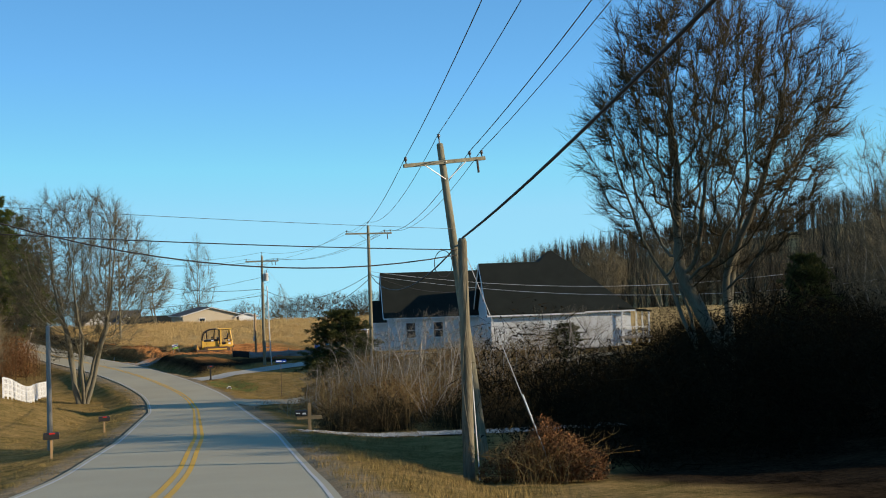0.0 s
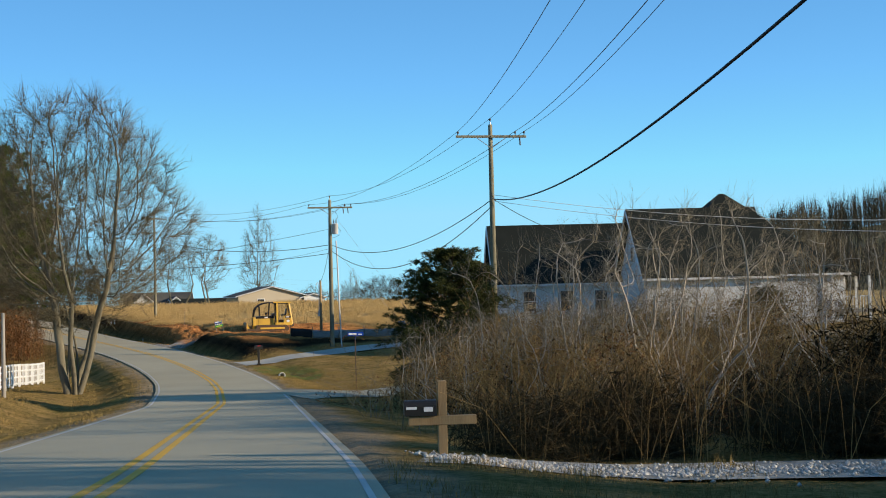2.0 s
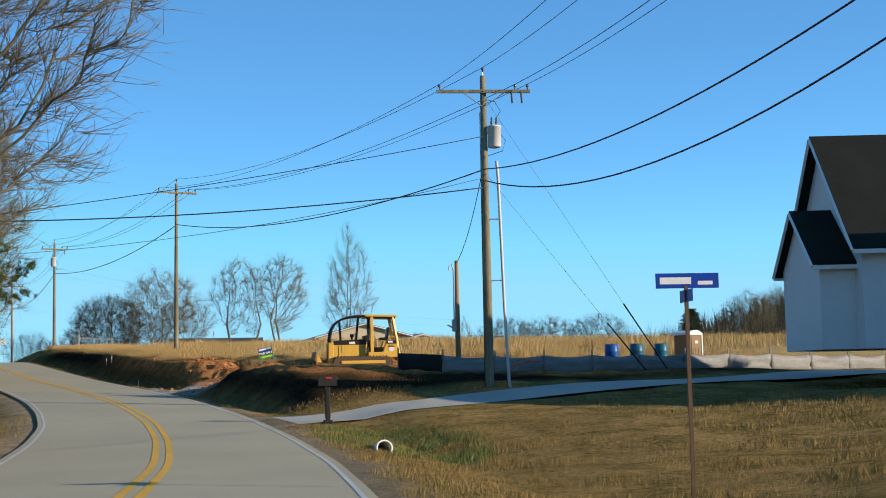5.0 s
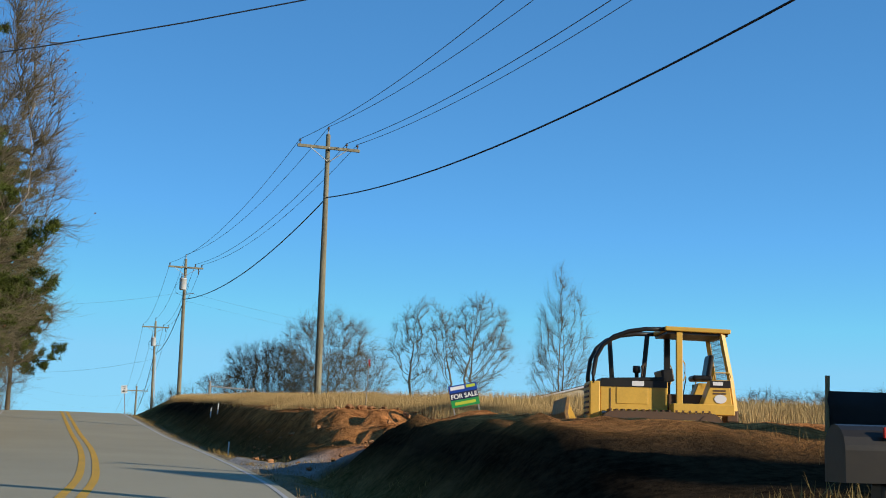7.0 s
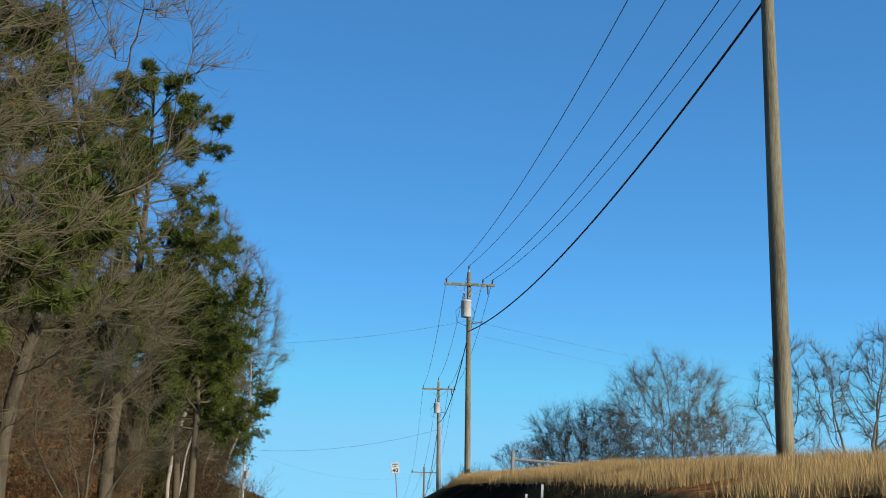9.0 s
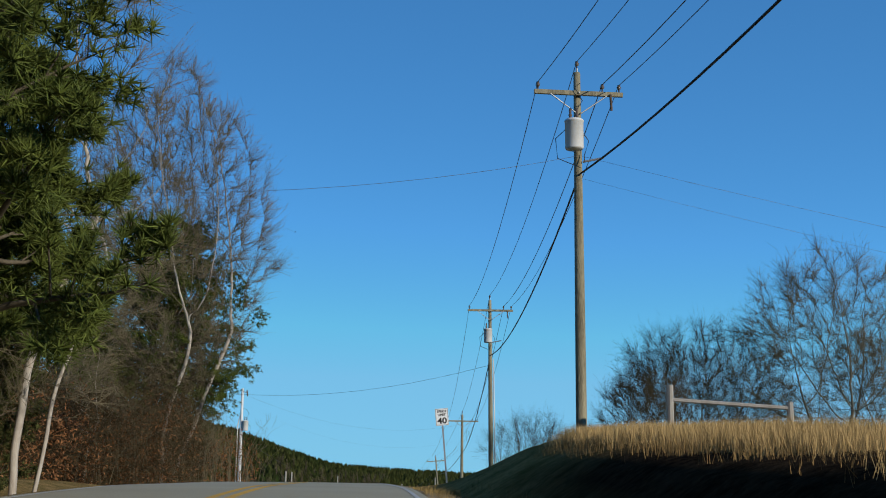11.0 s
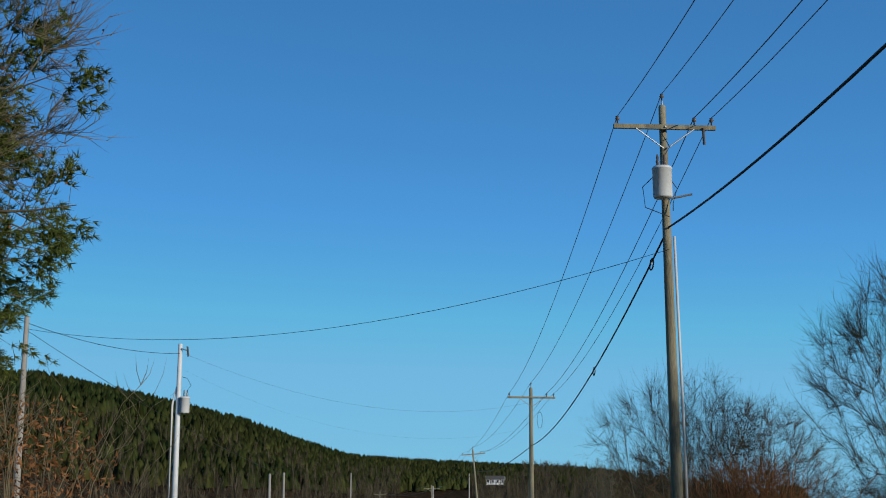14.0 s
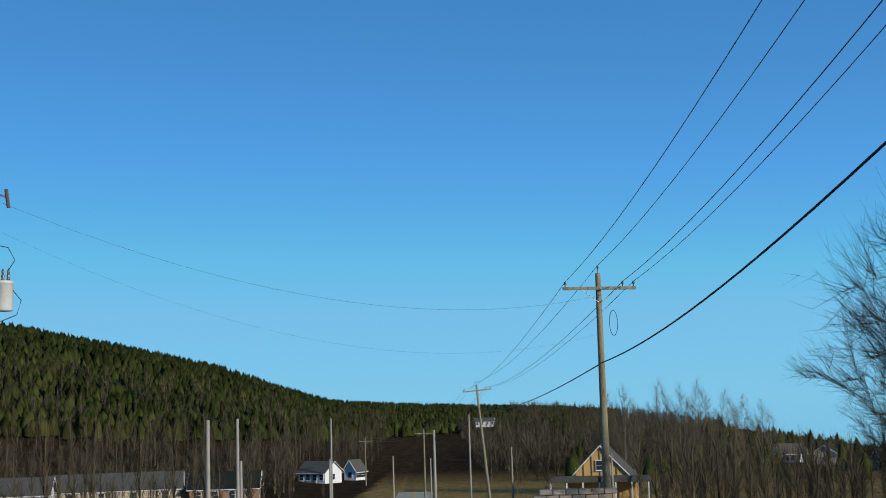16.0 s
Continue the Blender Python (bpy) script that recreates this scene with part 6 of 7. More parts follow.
# speed limit sign
limit = thing("speed_limit_sign", "white speed limit forty sign on a steel post", "sign", at=pose(-1.33, 211.1, -3.67, 0, -5, 10))
part("post", box((0.06, 0.035, 3.2), (0, 0.03, 1.25)), "steel", limit)
for k in range(18):
    part("post_hole", box((0.014, 0.037, 0.014), (0, 0.0295, 0.2 + 0.15 * k)), "black_paint", limit)
part("plate", box((0.46, 0.008, 0.6), (0, 0, 2.6), bevel=0.003), "white_paint", limit)
for s in (-1, 1):
    part("border", box((0.008, 0.004, 0.56), (s * 0.212, -0.006, 2.6)), "black_paint", limit)
    part("border", box((0.432, 0.004, 0.008), (0, -0.006, 2.6 + s * 0.28)), "black_paint", limit)
words("SPEED", 0.115, "black_paint", limit, (0, -0.006, 2.795), wide=1.05)
words("LIMIT", 0.115, "black_paint", limit, (0, -0.006, 2.675), wide=1.05)
words("40", 0.29, "black_paint", limit, (0, -0.006, 2.46), wide=1.15)

# drive, gravel lane, side street, culvert
def lane(name, points, widths, mat, label, lift=0.05, category="driveway"):
    v, f = [], []
    fine = []
    for (a, wa), (b, wb) in zip(zip(points, widths), zip(points[1:], widths[1:])):
        n = max(2, int((Vector(b) - Vector(a)).length / 0.7))
        fine += [(Vector(a).lerp(Vector(b), k / n), wa + (wb - wa) * k / n) for k in range(n)]
    fine.append((Vector(points[-1]), widths[-1]))
    for i, (p, w) in enumerate(fine):
        d = (fine[min(i + 1, len(fine) - 1)][0] - fine[max(i - 1, 0)][0]).normalized()
        s = Vector((d.y, -d.x))
        for k in range(7):
            q = p + s * w * (k / 6 - 0.5)
            v.append((q.x, q.y, ground_at(q.x, q.y) + min(lift, 0.012 + 0.02 * i)))
    for i in range(len(fine) - 1):
        for k in range(6):
            a = 7 * i + k
            f.append((a, a + 1, a + 8, a + 7))
    return tagged(part(name, (v, f), mat, smooth=True), label, category, kind="structure")


lane("driveway", [(18.15, 121.4), (19.5, 121.6), (23.0, 122.6), (28.0, 124.3), (34.0, 126.6), (41.0, 129.3), (52.0, 133.0), (66.0, 137.0)], [3.6, 2.7, 2.0, 1.9, 1.9, 1.9, 1.9, 1.9], "drive", "pale concrete driveway climbing from the road", 0.055)
lane("gravel_lane", [(11.9, 50.7), (14.0, 49.9), (20.0, 47.0), (27.0, 43.5)], [2.2, 2.5, 2.4, 2.2], "gravel", "pale gravel lane beside the brush", 0.03)
lane("side_street", [(16.7, 92.0), (19.0, 92.2), (25.0, 93.8), (34.0, 96.0), (52.0, 99.5)], [9.0, 6.0, 5.2, 5.0, 5.0], "asphalt", "narrow asphalt side street", 0.05, "street")
culvert = thing("culvert_pipe", "white plastic culvert pipe end in the ditch grass", "culvert", at=pose(19.43, 110.75, -6.50, -11, 0, 4))
ring = bmesh.new()
outer = [[(0.19 * math.cos(a), y, 0.19 * math.sin(a)) for a in np.linspace(0, 2 * math.pi, 21)[:-1]] for y in (-0.25, 1.4)]
inner = [[(0.16 * math.cos(a), y, 0.16 * math.sin(a)) for a in np.linspace(0, 2 * math.pi, 21)[:-1]] for y in (-0.25, 1.4)]
ov, iv = [[ring.verts.new(p) for p in r] for r in outer], [[ring.verts.new(p) for p in r] for r in inner]
for k in range(20):
    n = (k + 1) % 20
    ring.faces.new((ov[0][k], ov[0][n], ov[1][n], ov[1][k]))
    ring.faces.new((iv[0][n], iv[0][k], iv[1][k], iv[1][n]))
    ring.faces.new((ov[0][n], ov[0][k], iv[0][k], iv[0][n]))
part("pipe", ring, "white_paint", culvert)

# white fence on the left
white_fence = thing("white_fence", "white painted lattice fence above the ditch", "fence")
fa, fb = Vector((4.8, 125.0)), Vector((0.4, 92.0))
turn = math.degrees(math.atan2(fb.y - fa.y, fb.x - fa.x))
for k in range(15):
    p = fa.lerp(fb, k / 14)
    part("post", box((0.13, 0.13, 1.75), (p.x, p.y, ground_at(p.x, p.y) + 0.6), bevel=0.01), "white_paint", white_fence)
for k in range(14):
    p, q = fa.lerp(fb, k / 14), fa.lerp(fb, (k + 1) / 14)
    za, zb = ground_at(p.x, p.y), ground_at(q.x, q.y)
    for h in (0.25, 0.65, 1.05, 1.4):
        part("rail", rod((p.x, p.y, za + h), (q.x, q.y, zb + h), 0.06, sides=4), "white_paint", white_fence)
    for j in range(5):
        r = p.lerp(q, (j + 0.5) / 5)
        part("picket", box((0.11, 0.03, 1.35), (r.x + 0.05, r.y, ground_at(r.x, r.y) + 0.8), (0, 0, turn)), "white_paint", white_fence)

# field fence corner by the pole over the crest
corner = thing("field_fence", "old wooden corner posts with a rail and wire", "fence")
for x, y, h in ((6.6, 197.5, 1.2), (9.4, 198.2, 0.85), (13.0, 199.5, 0.8)):
    part("post", rod((x, y, ground_at(x, y) - 0.3), (x, y, ground_at(x, y) + h), 0.09, 0.08, 8), "grey_wood", corner)
part("rail", rod((6.6, 197.5, ground_at(6.6, 197.5) + 0.85), (9.4, 198.2, ground_at(9.4, 198.2) + 0.7), 0.05, sides=6), "grey_wood", corner)
for h in (0.3, 0.5, 0.72):
    part("fence_wire", rod((9.4, 198.2, ground_at(9.4, 198.2) + h), (13.0, 199.5, ground_at(13.0, 199.5) + h), 0.006, sides=4), "wire", corner)
# small white marker stakes on the bank foot
for x, y in ((10.95, 165.2), (10.6, 165.8), (13.0, 150.6)):
    st = thing("marker_stake", "thin pale marker stake beside the road", "stake", "marker stakes", at=pose(x, y, ground_at(x, y), 2, 3, 0))
    part("stake", box((0.04, 0.02, 0.6), (0, 0, 0.12)), "trim", st)

# stone entrance wall below the last pole
wall = thing("stone_wall", "low wall of pale stacked stone blocks", "wall", at=pose(-14.6, 278.5, -8.2, 0, 0, 12))
stones = []
for k in range(4):
    me = bpy.data.meshes.new("stone")
    bm = box((0.44, 0.34, 0.19), bevel=0.02)
    for v in bm.verts:
        v.co += Vector((rng.gauss(0, 0.006), rng.gauss(0, 0.008), rng.gauss(0, 0.006)))
    bm.to_mesh(me)
    bm.free()
    me.materials.append(M["stone"])
    stones.append(me)
for r in range(12):
    for c in range(6):
        s = new("stone", stones[(r * 5 + c * 3) % 4])
        s.parent = wall
        s.location = (-1.15 + 0.46 * c + 0.23 * (r % 2), rng.gauss(0, 0.01), 0.1 + 0.205 * r)

# a flagged survey rod in the field
rod_thing = thing("survey_rod", "thin survey rod with a red ribbon in the dry grass", "survey marker", at=pose(16.9, 151.6, ground_at(16.9, 151.6), 0, 2, 0))
part("rod", rod((0, 0, -0.2), (0, 0, 1.5), 0.012, sides=8), "grey_wood", rod_thing)
part("ribbon", prism([(-0.01, 1.5), (0.05, 1.48), (0.035, 1.4), (0.055, 1.3), (0.02, 1.29), (0.0, 1.38), (-0.02, 1.44)], -0.01, 0.01), "red", rod_thing, "red plastic ribbon")


# ---- brush, grass and far woods ----
NR = np.random.RandomState(7)


def stuff(name, verts, faces, mat, label, category):
    me = bpy.data.meshes.new(name)
    fill(me, verts, faces)
    me.materials.append(M[mat])
    return tagged(new(name, me), label, category, kind="stuff")


def blades(x, y, tall, width, lean, per=1, spread=0.0, z=None):
    """Thin upright three-cornered blades; arrays in, verts and faces out."""
    n = len(x)
    x, y, tall, width = (np.repeat(v, per) for v in (x, y, tall, width))
    m = n * per
    x, y = x + NR.normal(0, spread, m), y + NR.normal(0, spread, m)
    zz = ground_z(x, y) - 0.03 if z is None else np.repeat(z, per)
    a, b = NR.uniform(0, 2 * np.pi, m), NR.uniform(0, 2 * np.pi, m)
    ln = tall * NR.uniform(0.55, 1.1, m)
    off = ln * np.abs(NR.normal(0, lean, m))
    s = np.stack([np.cos(a), np.sin(a), 0 * a], 1) * width[:, None] / 2
    p = np.stack([x, y, zz], 1)
    mid = p + np.stack([np.cos(b) * off * 0.35, np.sin(b) * off * 0.35, ln * 0.6], 1)
    tip = p + np.stack([np.cos(b) * off, np.sin(b) * off, ln], 1)
    verts = np.stack([p - s, p + s, mid + s * 0.8, tip, mid - s * 0.8], 1).reshape(-1, 3)
    k = np.arange(m)[:, None] * 5
    return verts, np.concatenate([k + np.array([[0, 1, 2, 4]]), k + np.array([[4, 2, 3, 3]])])


def tri_blades(*args, **kw):
    v, f = blades(*args, **kw)
    m = len(v) // 5
    k = np.arange(m)[:, None] * 5
    return v, np.concatenate([k + np.array([[0, 1, 2]]), k + np.array([[0, 2, 4]]), k + np.array([[4, 2, 3]])])


def scatter(n, x0, x1, y0, y1, beside=True):
    """Random places; x is counted from the road's middle."""
    y = NR.uniform(y0, y1, n)
    x = NR.uniform(x0, x1, n)
    return (x + centre(y) if beside else x), y


def join(*pieces):
    vs, fs, base = [], [], 0
    for v, f in pieces:
        vs.append(v)
        fs.append(np.asarray(f) + base)
        base += len(v)
    return np.concatenate(vs), np.concatenate(fs)


# tall dry grass on the bank and in the field
def tall_grass(n, x0, x1, y0, y1, tall, per=5, width=0.016):
    x, y = scatter(n, x0, x1, y0, y1)
    keep = lumps(x, y, 1.6, 4) > -0.45
    x, y = x[keep], y[keep]
    v, f = tri_blades(x, y, np.full(len(x), tall) * (0.75 + 0.35 * lumps(x, y, 2.5, 9)), np.full(len(x), width), 0.34, per, 0.2)
    return v, np.arange(len(v) // 5)[:, None] * 5 + np.array([[0, 1, 3]])


v, f = join(tall_grass(19000, 7.3, 14, 153.5, 200, 0.46, 10, 0.009), tall_grass(3600, 9, 14, 146.5, 154, 0.5, 10, 0.009), tall_grass(8000, 6.6, 8.5, 155, 178, 0.4, 9, 0.007), tall_grass(8000, 14, 40, 150, 200, 0.8, 8, 0.02), tall_grass(5500, 24, 44, 146, 160, 0.7, 8, 0.013), tall_grass(8000, 30, 75, 160, 215, 0.9, 6, 0.03))
stuff("tall_grass", v, f, "dry_grass", "tall golden dry grass along the bank and field", "grass")
bank = tall_grass(700, 8.9, 10.6, 128, 142, 0.26, 8, 0.006)
v, f = join((bank[0], bank[1][::5]), tall_grass(1400, 6.6, 8, 155, 198, 0.32, 8, 0.008))
stuff("bank_weeds", v, f, "cane", "dry brown weeds on the shaded bank", "weeds")


def short_grass(n, x0, x1, y0, y1, tall=0.09, per=4, width=0.012):
    x, y = scatter(n, x0, x1, y0, y1)
    bare = np.hypot(x - 19.4, y - 110.2) < 0.45
    for ax, ay, bx, by, wide in ((16.0, 121.3, 19.5, 121.6, 2.2), (19.5, 121.6, 23.0, 122.6, 1.75), (23.0, 122.6, 28.0, 124.3, 1.65), (28.0, 124.3, 41.0, 129.3, 1.6)):
        k = np.clip(((x - ax) * (bx - ax) + (y - ay) * (by - ay)) / ((bx - ax) ** 2 + (by - ay) ** 2), 0, 1)
        bare |= np.hypot(x - ax - k * (bx - ax), y - ay - k * (by - ay)) < wide
    x, y = x[~bare], y[~bare]
    v, f = tri_blades(x, y, tall * np.clip(1 + 1.1 * lumps(x, y, 0.8, 5), 0.3, 2.0), np.full(len(x), width), 0.5, per, 0.06)
    m = len(v) // 5
    return v, np.arange(m)[:, None] * 5 + np.array([[0, 1, 3]])


def thinned(pair, step):
    return pair[0], pair[1][::step]


v, f = join(short_grass(16000, 3.6, 12, 96, 119, 0.10), short_grass(9000, 12, 30, 98, 124, 0.12, 4, 0.02), short_grass(5000, 3.5, 9, 14, 50, 0.16), short_grass(6000, -12, -3.6, 30, 70, 0.1), short_grass(7000, -16, -3.6, 70, 128, 0.12, 4, 0.02),
            short_grass(3500, 3.5, 5.2, 122, 200, 0.12), thinned(short_grass(2500, 5, 12, 122, 126, 0.14), 2))
stuff("lawn", v, f, "lawn_grass", "short dry winter lawn grass", "grass")
x, y = scatter(4200, 3.9, 8.4, 107, 119.5)
keep = (np.hypot((x - centre(y) - 5.8) / 2.0, (y - 113.8) / 5.4) < 1) & (lumps(x, y, 0.9, 3) > -0.25) & (np.hypot(x - 19.4, y - 110.2) > 0.7)
v, f = tri_blades(x[keep], y[keep], np.full(keep.sum(), 0.13), np.full(keep.sum(), 0.012), 0.5, 5, 0.08)
stuff("green_grass", v, f, "green_grass", "green grass in the ditch by the culvert", "grass")


# canes and brush
def canes(n, places, tall, r=0.012, lean=0.26):
    verts, faces = [], []
    for k in range(n):
        x, y, h = places(k)
        p = np.array([x, y, ground_at(x, y) - 0.05])
        a = NR.uniform(0, 6.28)
        d = np.array([np.cos(a), np.sin(a), 0]) * abs(NR.normal(0, lean))
        h = h * NR.uniform(0.55, 1.1)
        pts = [Vector(p), Vector(p + (d * 0.3 + [0, 0, 0.5]) * h), Vector(p + (d * 0.9 + [0, 0, 0.85]) * h), Vector(p + (d * 1.5 + [0, 0, 1.0]) * h)]
        rr = r * NR.uniform(0.6, 1.3)
        tubes_into(verts, faces, pts, [rr, rr * 0.8, rr * 0.55, rr * 0.3], 3)
        for _ in range(4):
            f = NR.uniform(0.35, 0.95)
            i = min(int(f * 3), 2)
            q = pts[i].lerp(pts[i + 1], f * 3 - i)
            e = Vector((NR.normal(0, 0.5), NR.normal(0, 0.5), 0.6)).normalized()
            tubes_into(verts, faces, [q, q + e * h * 0.14, q + e * h * 0.2 + Vector((0, 0, h * 0.07))], [rr * 0.5, rr * 0.4, rr * 0.25], 3)
    tris = [(q[0], q[k], q[k + 1]) for q in faces for k in range(1, len(q) - 1)]
    return np.array([tuple(v) for v in verts]), np.array(tris)


def brush_place(k):
    y = NR.uniform(54.5, 86)
    side = NR.uniform(0, 1) ** 1.5 * 17
    edge = float(centre(y)) + 6.2 + 1.4 * math.sin(y * 0.7) + (2.5 if y > 78 else 0)
    return edge + side, y, 1.9 + 0.6 * math.sin(y * 0.45) + 0.07 * side


v, f = canes(700, brush_place, 0, r=0.007, lean=0.6)
stuff("brush", v, f, "cane", "tangled brown canes and saplings beside the lane", "brush")
v, f = canes(420, brush_place, 0, r=0.008, lean=0.85)
stuff("brush_stems", v, f, "pale_twig", "pale arching stems standing out of the brush", "brush")
pale = bare_tree(91, 3.6, 2.3, ((0.15, 0.4), (0.5, 0.8), (0.8, 1.0), (1.0, 0.6)), stems=9, fan=36, split=0.4, points=200, twigs=1300, twig_len=0.10, r=0.018, lift=0.12, bark="pale_bark", twig="pale_twig", fine=1.6, name="bare_shrub", label="pale arching leafless shrub in the brush", category="shrub", group="brush shrubs")
planted(pale, 18.2, 60.2, 0, 1.3)
for x, y, t, s in ((19.6, 57.0, 60, 1.4), (22.0, 63.0, 140, 1.5), (21.0, 68.5, 20, 1.0), (24.5, 58.0, 200, 1.2), (19.3, 74.0, 100, 0.9), (27.0, 66.0, 60, 1.2), (23.0, 76.0, 10, 1.0), (30.0, 60.0, 80, 1.3), (17.2, 66.5, 30, 0.8), (33, 70, 30, 1.3), (28, 78, 130, 1.2), (17.6, 58.4, 15, 0.85), (19.2, 59.6, 310, 0.8), (16.9, 60.5, 120, 0.8), (21.5, 60.2, 190, 0.95)):
    again(pale, x, y, t, s)


def leaf_cloud(n, places, size, mat, name, label, category, slim=0.5):
    """Many small leaves in heaped masses; places gives centre and radii."""
    c, r, share = zip(*places)
    which = NR.choice(len(c), n, p=np.array(share) / sum(share))
    c, r = np.array(c)[which], np.array(r)[which]
    d = NR.normal(0, 1, (n, 3))
    d /= np.linalg.norm(d, axis=1)[:, None]
    rad = NR.uniform(0.35, 1.0, n)[:, None] ** 0.5 * np.clip(1 + 0.2 * NR.normal(0, 1, n), 0.6, 1.04)[:, None]
    p = c + d * r * rad
    g = ground_z(p[:, 0], p[:, 1])
    p[:, 2] = np.maximum(p[:, 2], g + 0.05)
    a = NR.normal(0, 1, (n, 3))
    a /= np.linalg.norm(a, axis=1)[:, None]
    b = np.cross(a, NR.normal(0, 1, (n, 3)))
    b /= np.linalg.norm(b, axis=1)[:, None]
    s = size * NR.uniform(0.6, 1.4, n)[:, None]
    verts = np.stack([p - a * s, p + b * s * slim + a * s * 0.2, p + a * s - b * s * slim * 0.4], 1).reshape(-1, 3)
    return stuff(name, verts, np.arange(n * 3).reshape(-1, 3), mat, label, category)


def heap(x, y, rx, ry, rz, lift=0.7):
    return ((x, y, ground_at(x, y) + rz * lift), (rx, ry, rz), rx * ry * rz)


# thicket under the big hardwood; deep shade is put into its near-black colour
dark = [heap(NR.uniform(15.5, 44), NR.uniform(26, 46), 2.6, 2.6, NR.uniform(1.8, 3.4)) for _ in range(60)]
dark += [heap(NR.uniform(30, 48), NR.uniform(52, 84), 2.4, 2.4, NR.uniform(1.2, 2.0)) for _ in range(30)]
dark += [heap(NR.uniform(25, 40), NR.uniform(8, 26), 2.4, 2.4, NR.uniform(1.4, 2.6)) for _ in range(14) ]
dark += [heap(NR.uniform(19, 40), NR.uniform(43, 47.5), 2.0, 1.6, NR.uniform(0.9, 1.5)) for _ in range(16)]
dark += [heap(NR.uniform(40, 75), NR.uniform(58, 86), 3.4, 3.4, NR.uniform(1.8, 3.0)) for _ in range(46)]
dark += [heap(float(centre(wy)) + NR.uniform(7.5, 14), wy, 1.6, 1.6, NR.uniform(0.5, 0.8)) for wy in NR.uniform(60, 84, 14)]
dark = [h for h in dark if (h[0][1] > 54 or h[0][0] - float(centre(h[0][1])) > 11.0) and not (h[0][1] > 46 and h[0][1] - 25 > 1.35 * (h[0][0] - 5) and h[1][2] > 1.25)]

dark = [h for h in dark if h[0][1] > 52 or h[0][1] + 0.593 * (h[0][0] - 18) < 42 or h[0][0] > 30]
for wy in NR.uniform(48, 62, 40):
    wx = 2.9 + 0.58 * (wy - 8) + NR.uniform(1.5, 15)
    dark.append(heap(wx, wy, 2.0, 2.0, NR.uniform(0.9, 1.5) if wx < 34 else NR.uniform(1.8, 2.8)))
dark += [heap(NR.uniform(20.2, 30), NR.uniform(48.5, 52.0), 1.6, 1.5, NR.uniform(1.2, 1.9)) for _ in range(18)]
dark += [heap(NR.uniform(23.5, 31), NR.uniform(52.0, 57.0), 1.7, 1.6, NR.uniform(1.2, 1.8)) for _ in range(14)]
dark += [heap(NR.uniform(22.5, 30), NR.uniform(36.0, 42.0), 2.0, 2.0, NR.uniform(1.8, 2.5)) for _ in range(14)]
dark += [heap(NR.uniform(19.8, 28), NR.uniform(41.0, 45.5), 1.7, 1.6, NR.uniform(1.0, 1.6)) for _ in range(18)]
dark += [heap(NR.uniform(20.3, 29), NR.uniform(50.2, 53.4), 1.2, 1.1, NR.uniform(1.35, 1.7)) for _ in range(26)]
leaf_cloud(170000, dark, 0.07, "thicket", "thicket", "evergreen thicket with its deep shade put into the colour", "thicket")
leaf_cloud(190000, dark, 0.42, "thicket", "thicket_twigs", "dense tangle of bare thicket twigs, shade put into the dark colour", "thicket", 0.035)
front = [heap(float(centre(wy)) + NR.uniform(7.4, 12.5), wy, 1.3, 1.4, NR.uniform(0.9, 1.5)) for wy in NR.uniform(56, 82, 46)] + [heap(NR.uniform(23, 33), NR.uniform(70, 84), 1.7, 1.7, NR.uniform(1.6, 2.3)) for _ in range(24)]
leaf_cloud(16000, front, 0.055, "thicket", "brush_leaves", "leaves low in the brush, shade put into their dark colour", "brush")
leaf_cloud(50000, front, 0.05, "dry_leaf", "brush_leaves", "brown dead leaves hanging in the brush", "brush")
leaf_cloud(110000, front, 0.3, "cane", "brush_twigs", "fine tangled brown twigs in the brush", "brush", 0.02)
leaf_cloud(26000, [heap(NR.uniform(17.5, 38), NR.uniform(55, 84), 1.8, 1.8, NR.uniform(0.5, 1.0), 0.5) for _ in range(60)], 0.06, "dry_leaf", "leaf_litter", "brown dead leaves heaped under the brush", "leaves")
leaf_cloud(10000, [heap(13.2, 29.2, 0.55, 0.55, 1.0), heap(12.7, 29.5, 0.6, 0.6, 0.65), heap(13.7, 28.9, 0.55, 0.6, 0.75), heap(12.1, 29.9, 0.5, 0.5, 0.4), heap(14.2, 28.6, 0.5, 0.5, 0.5)], 0.05, "dry_leaf", "vine_bush", "brown dry vine bush at the stub pole", "bush")
v, f = canes(230, lambda k: (NR.normal(13.1, 0.5), NR.normal(29.2, 0.5), 1.15), 0, r=0.007, lean=0.75)
stuff("vine_stems", v, f, "cane", "tangled dry vine stems at the stub pole", "bush")
for x, y, t, s in ((43, 50, 0, 0.8), (50, 62, 60, 0.85), (47, 40, 130, 0.75), (54, 52, 20, 0.9), (60, 70, 80, 0.8), (42, 33, 40, 0.7), (62, 56, 200, 0.9), (58, 42, 140, 0.8)):
    again(tall_bare, x, y, t, s)
    again(thin, x + 3.5, y + 4.5, t + 50, s * 0.9)

# unseen leaf heaps added beyond the thicket to block the low sun
shade = [heap(NR.uniform(46, 66), NR.uniform(-6, 34), 3.5, 3.5, NR.uniform(5.5, 7.5), 1.0) for _ in range(70)]
# gap in the added heaps lets sun reach the vine bush
shade = [h for h in shade if not -7.0 < h[0][1] + 0.593 * (h[0][0] - 46) < 14.0 and h[0][1] + 0.593 * (h[0][0] - 18) < 43]
leaf_cloud(60000, shade, 0.4, "thicket", "evergreen_wood", "unseen dense leaf heaps added east of the thicket to shade it", "woods")

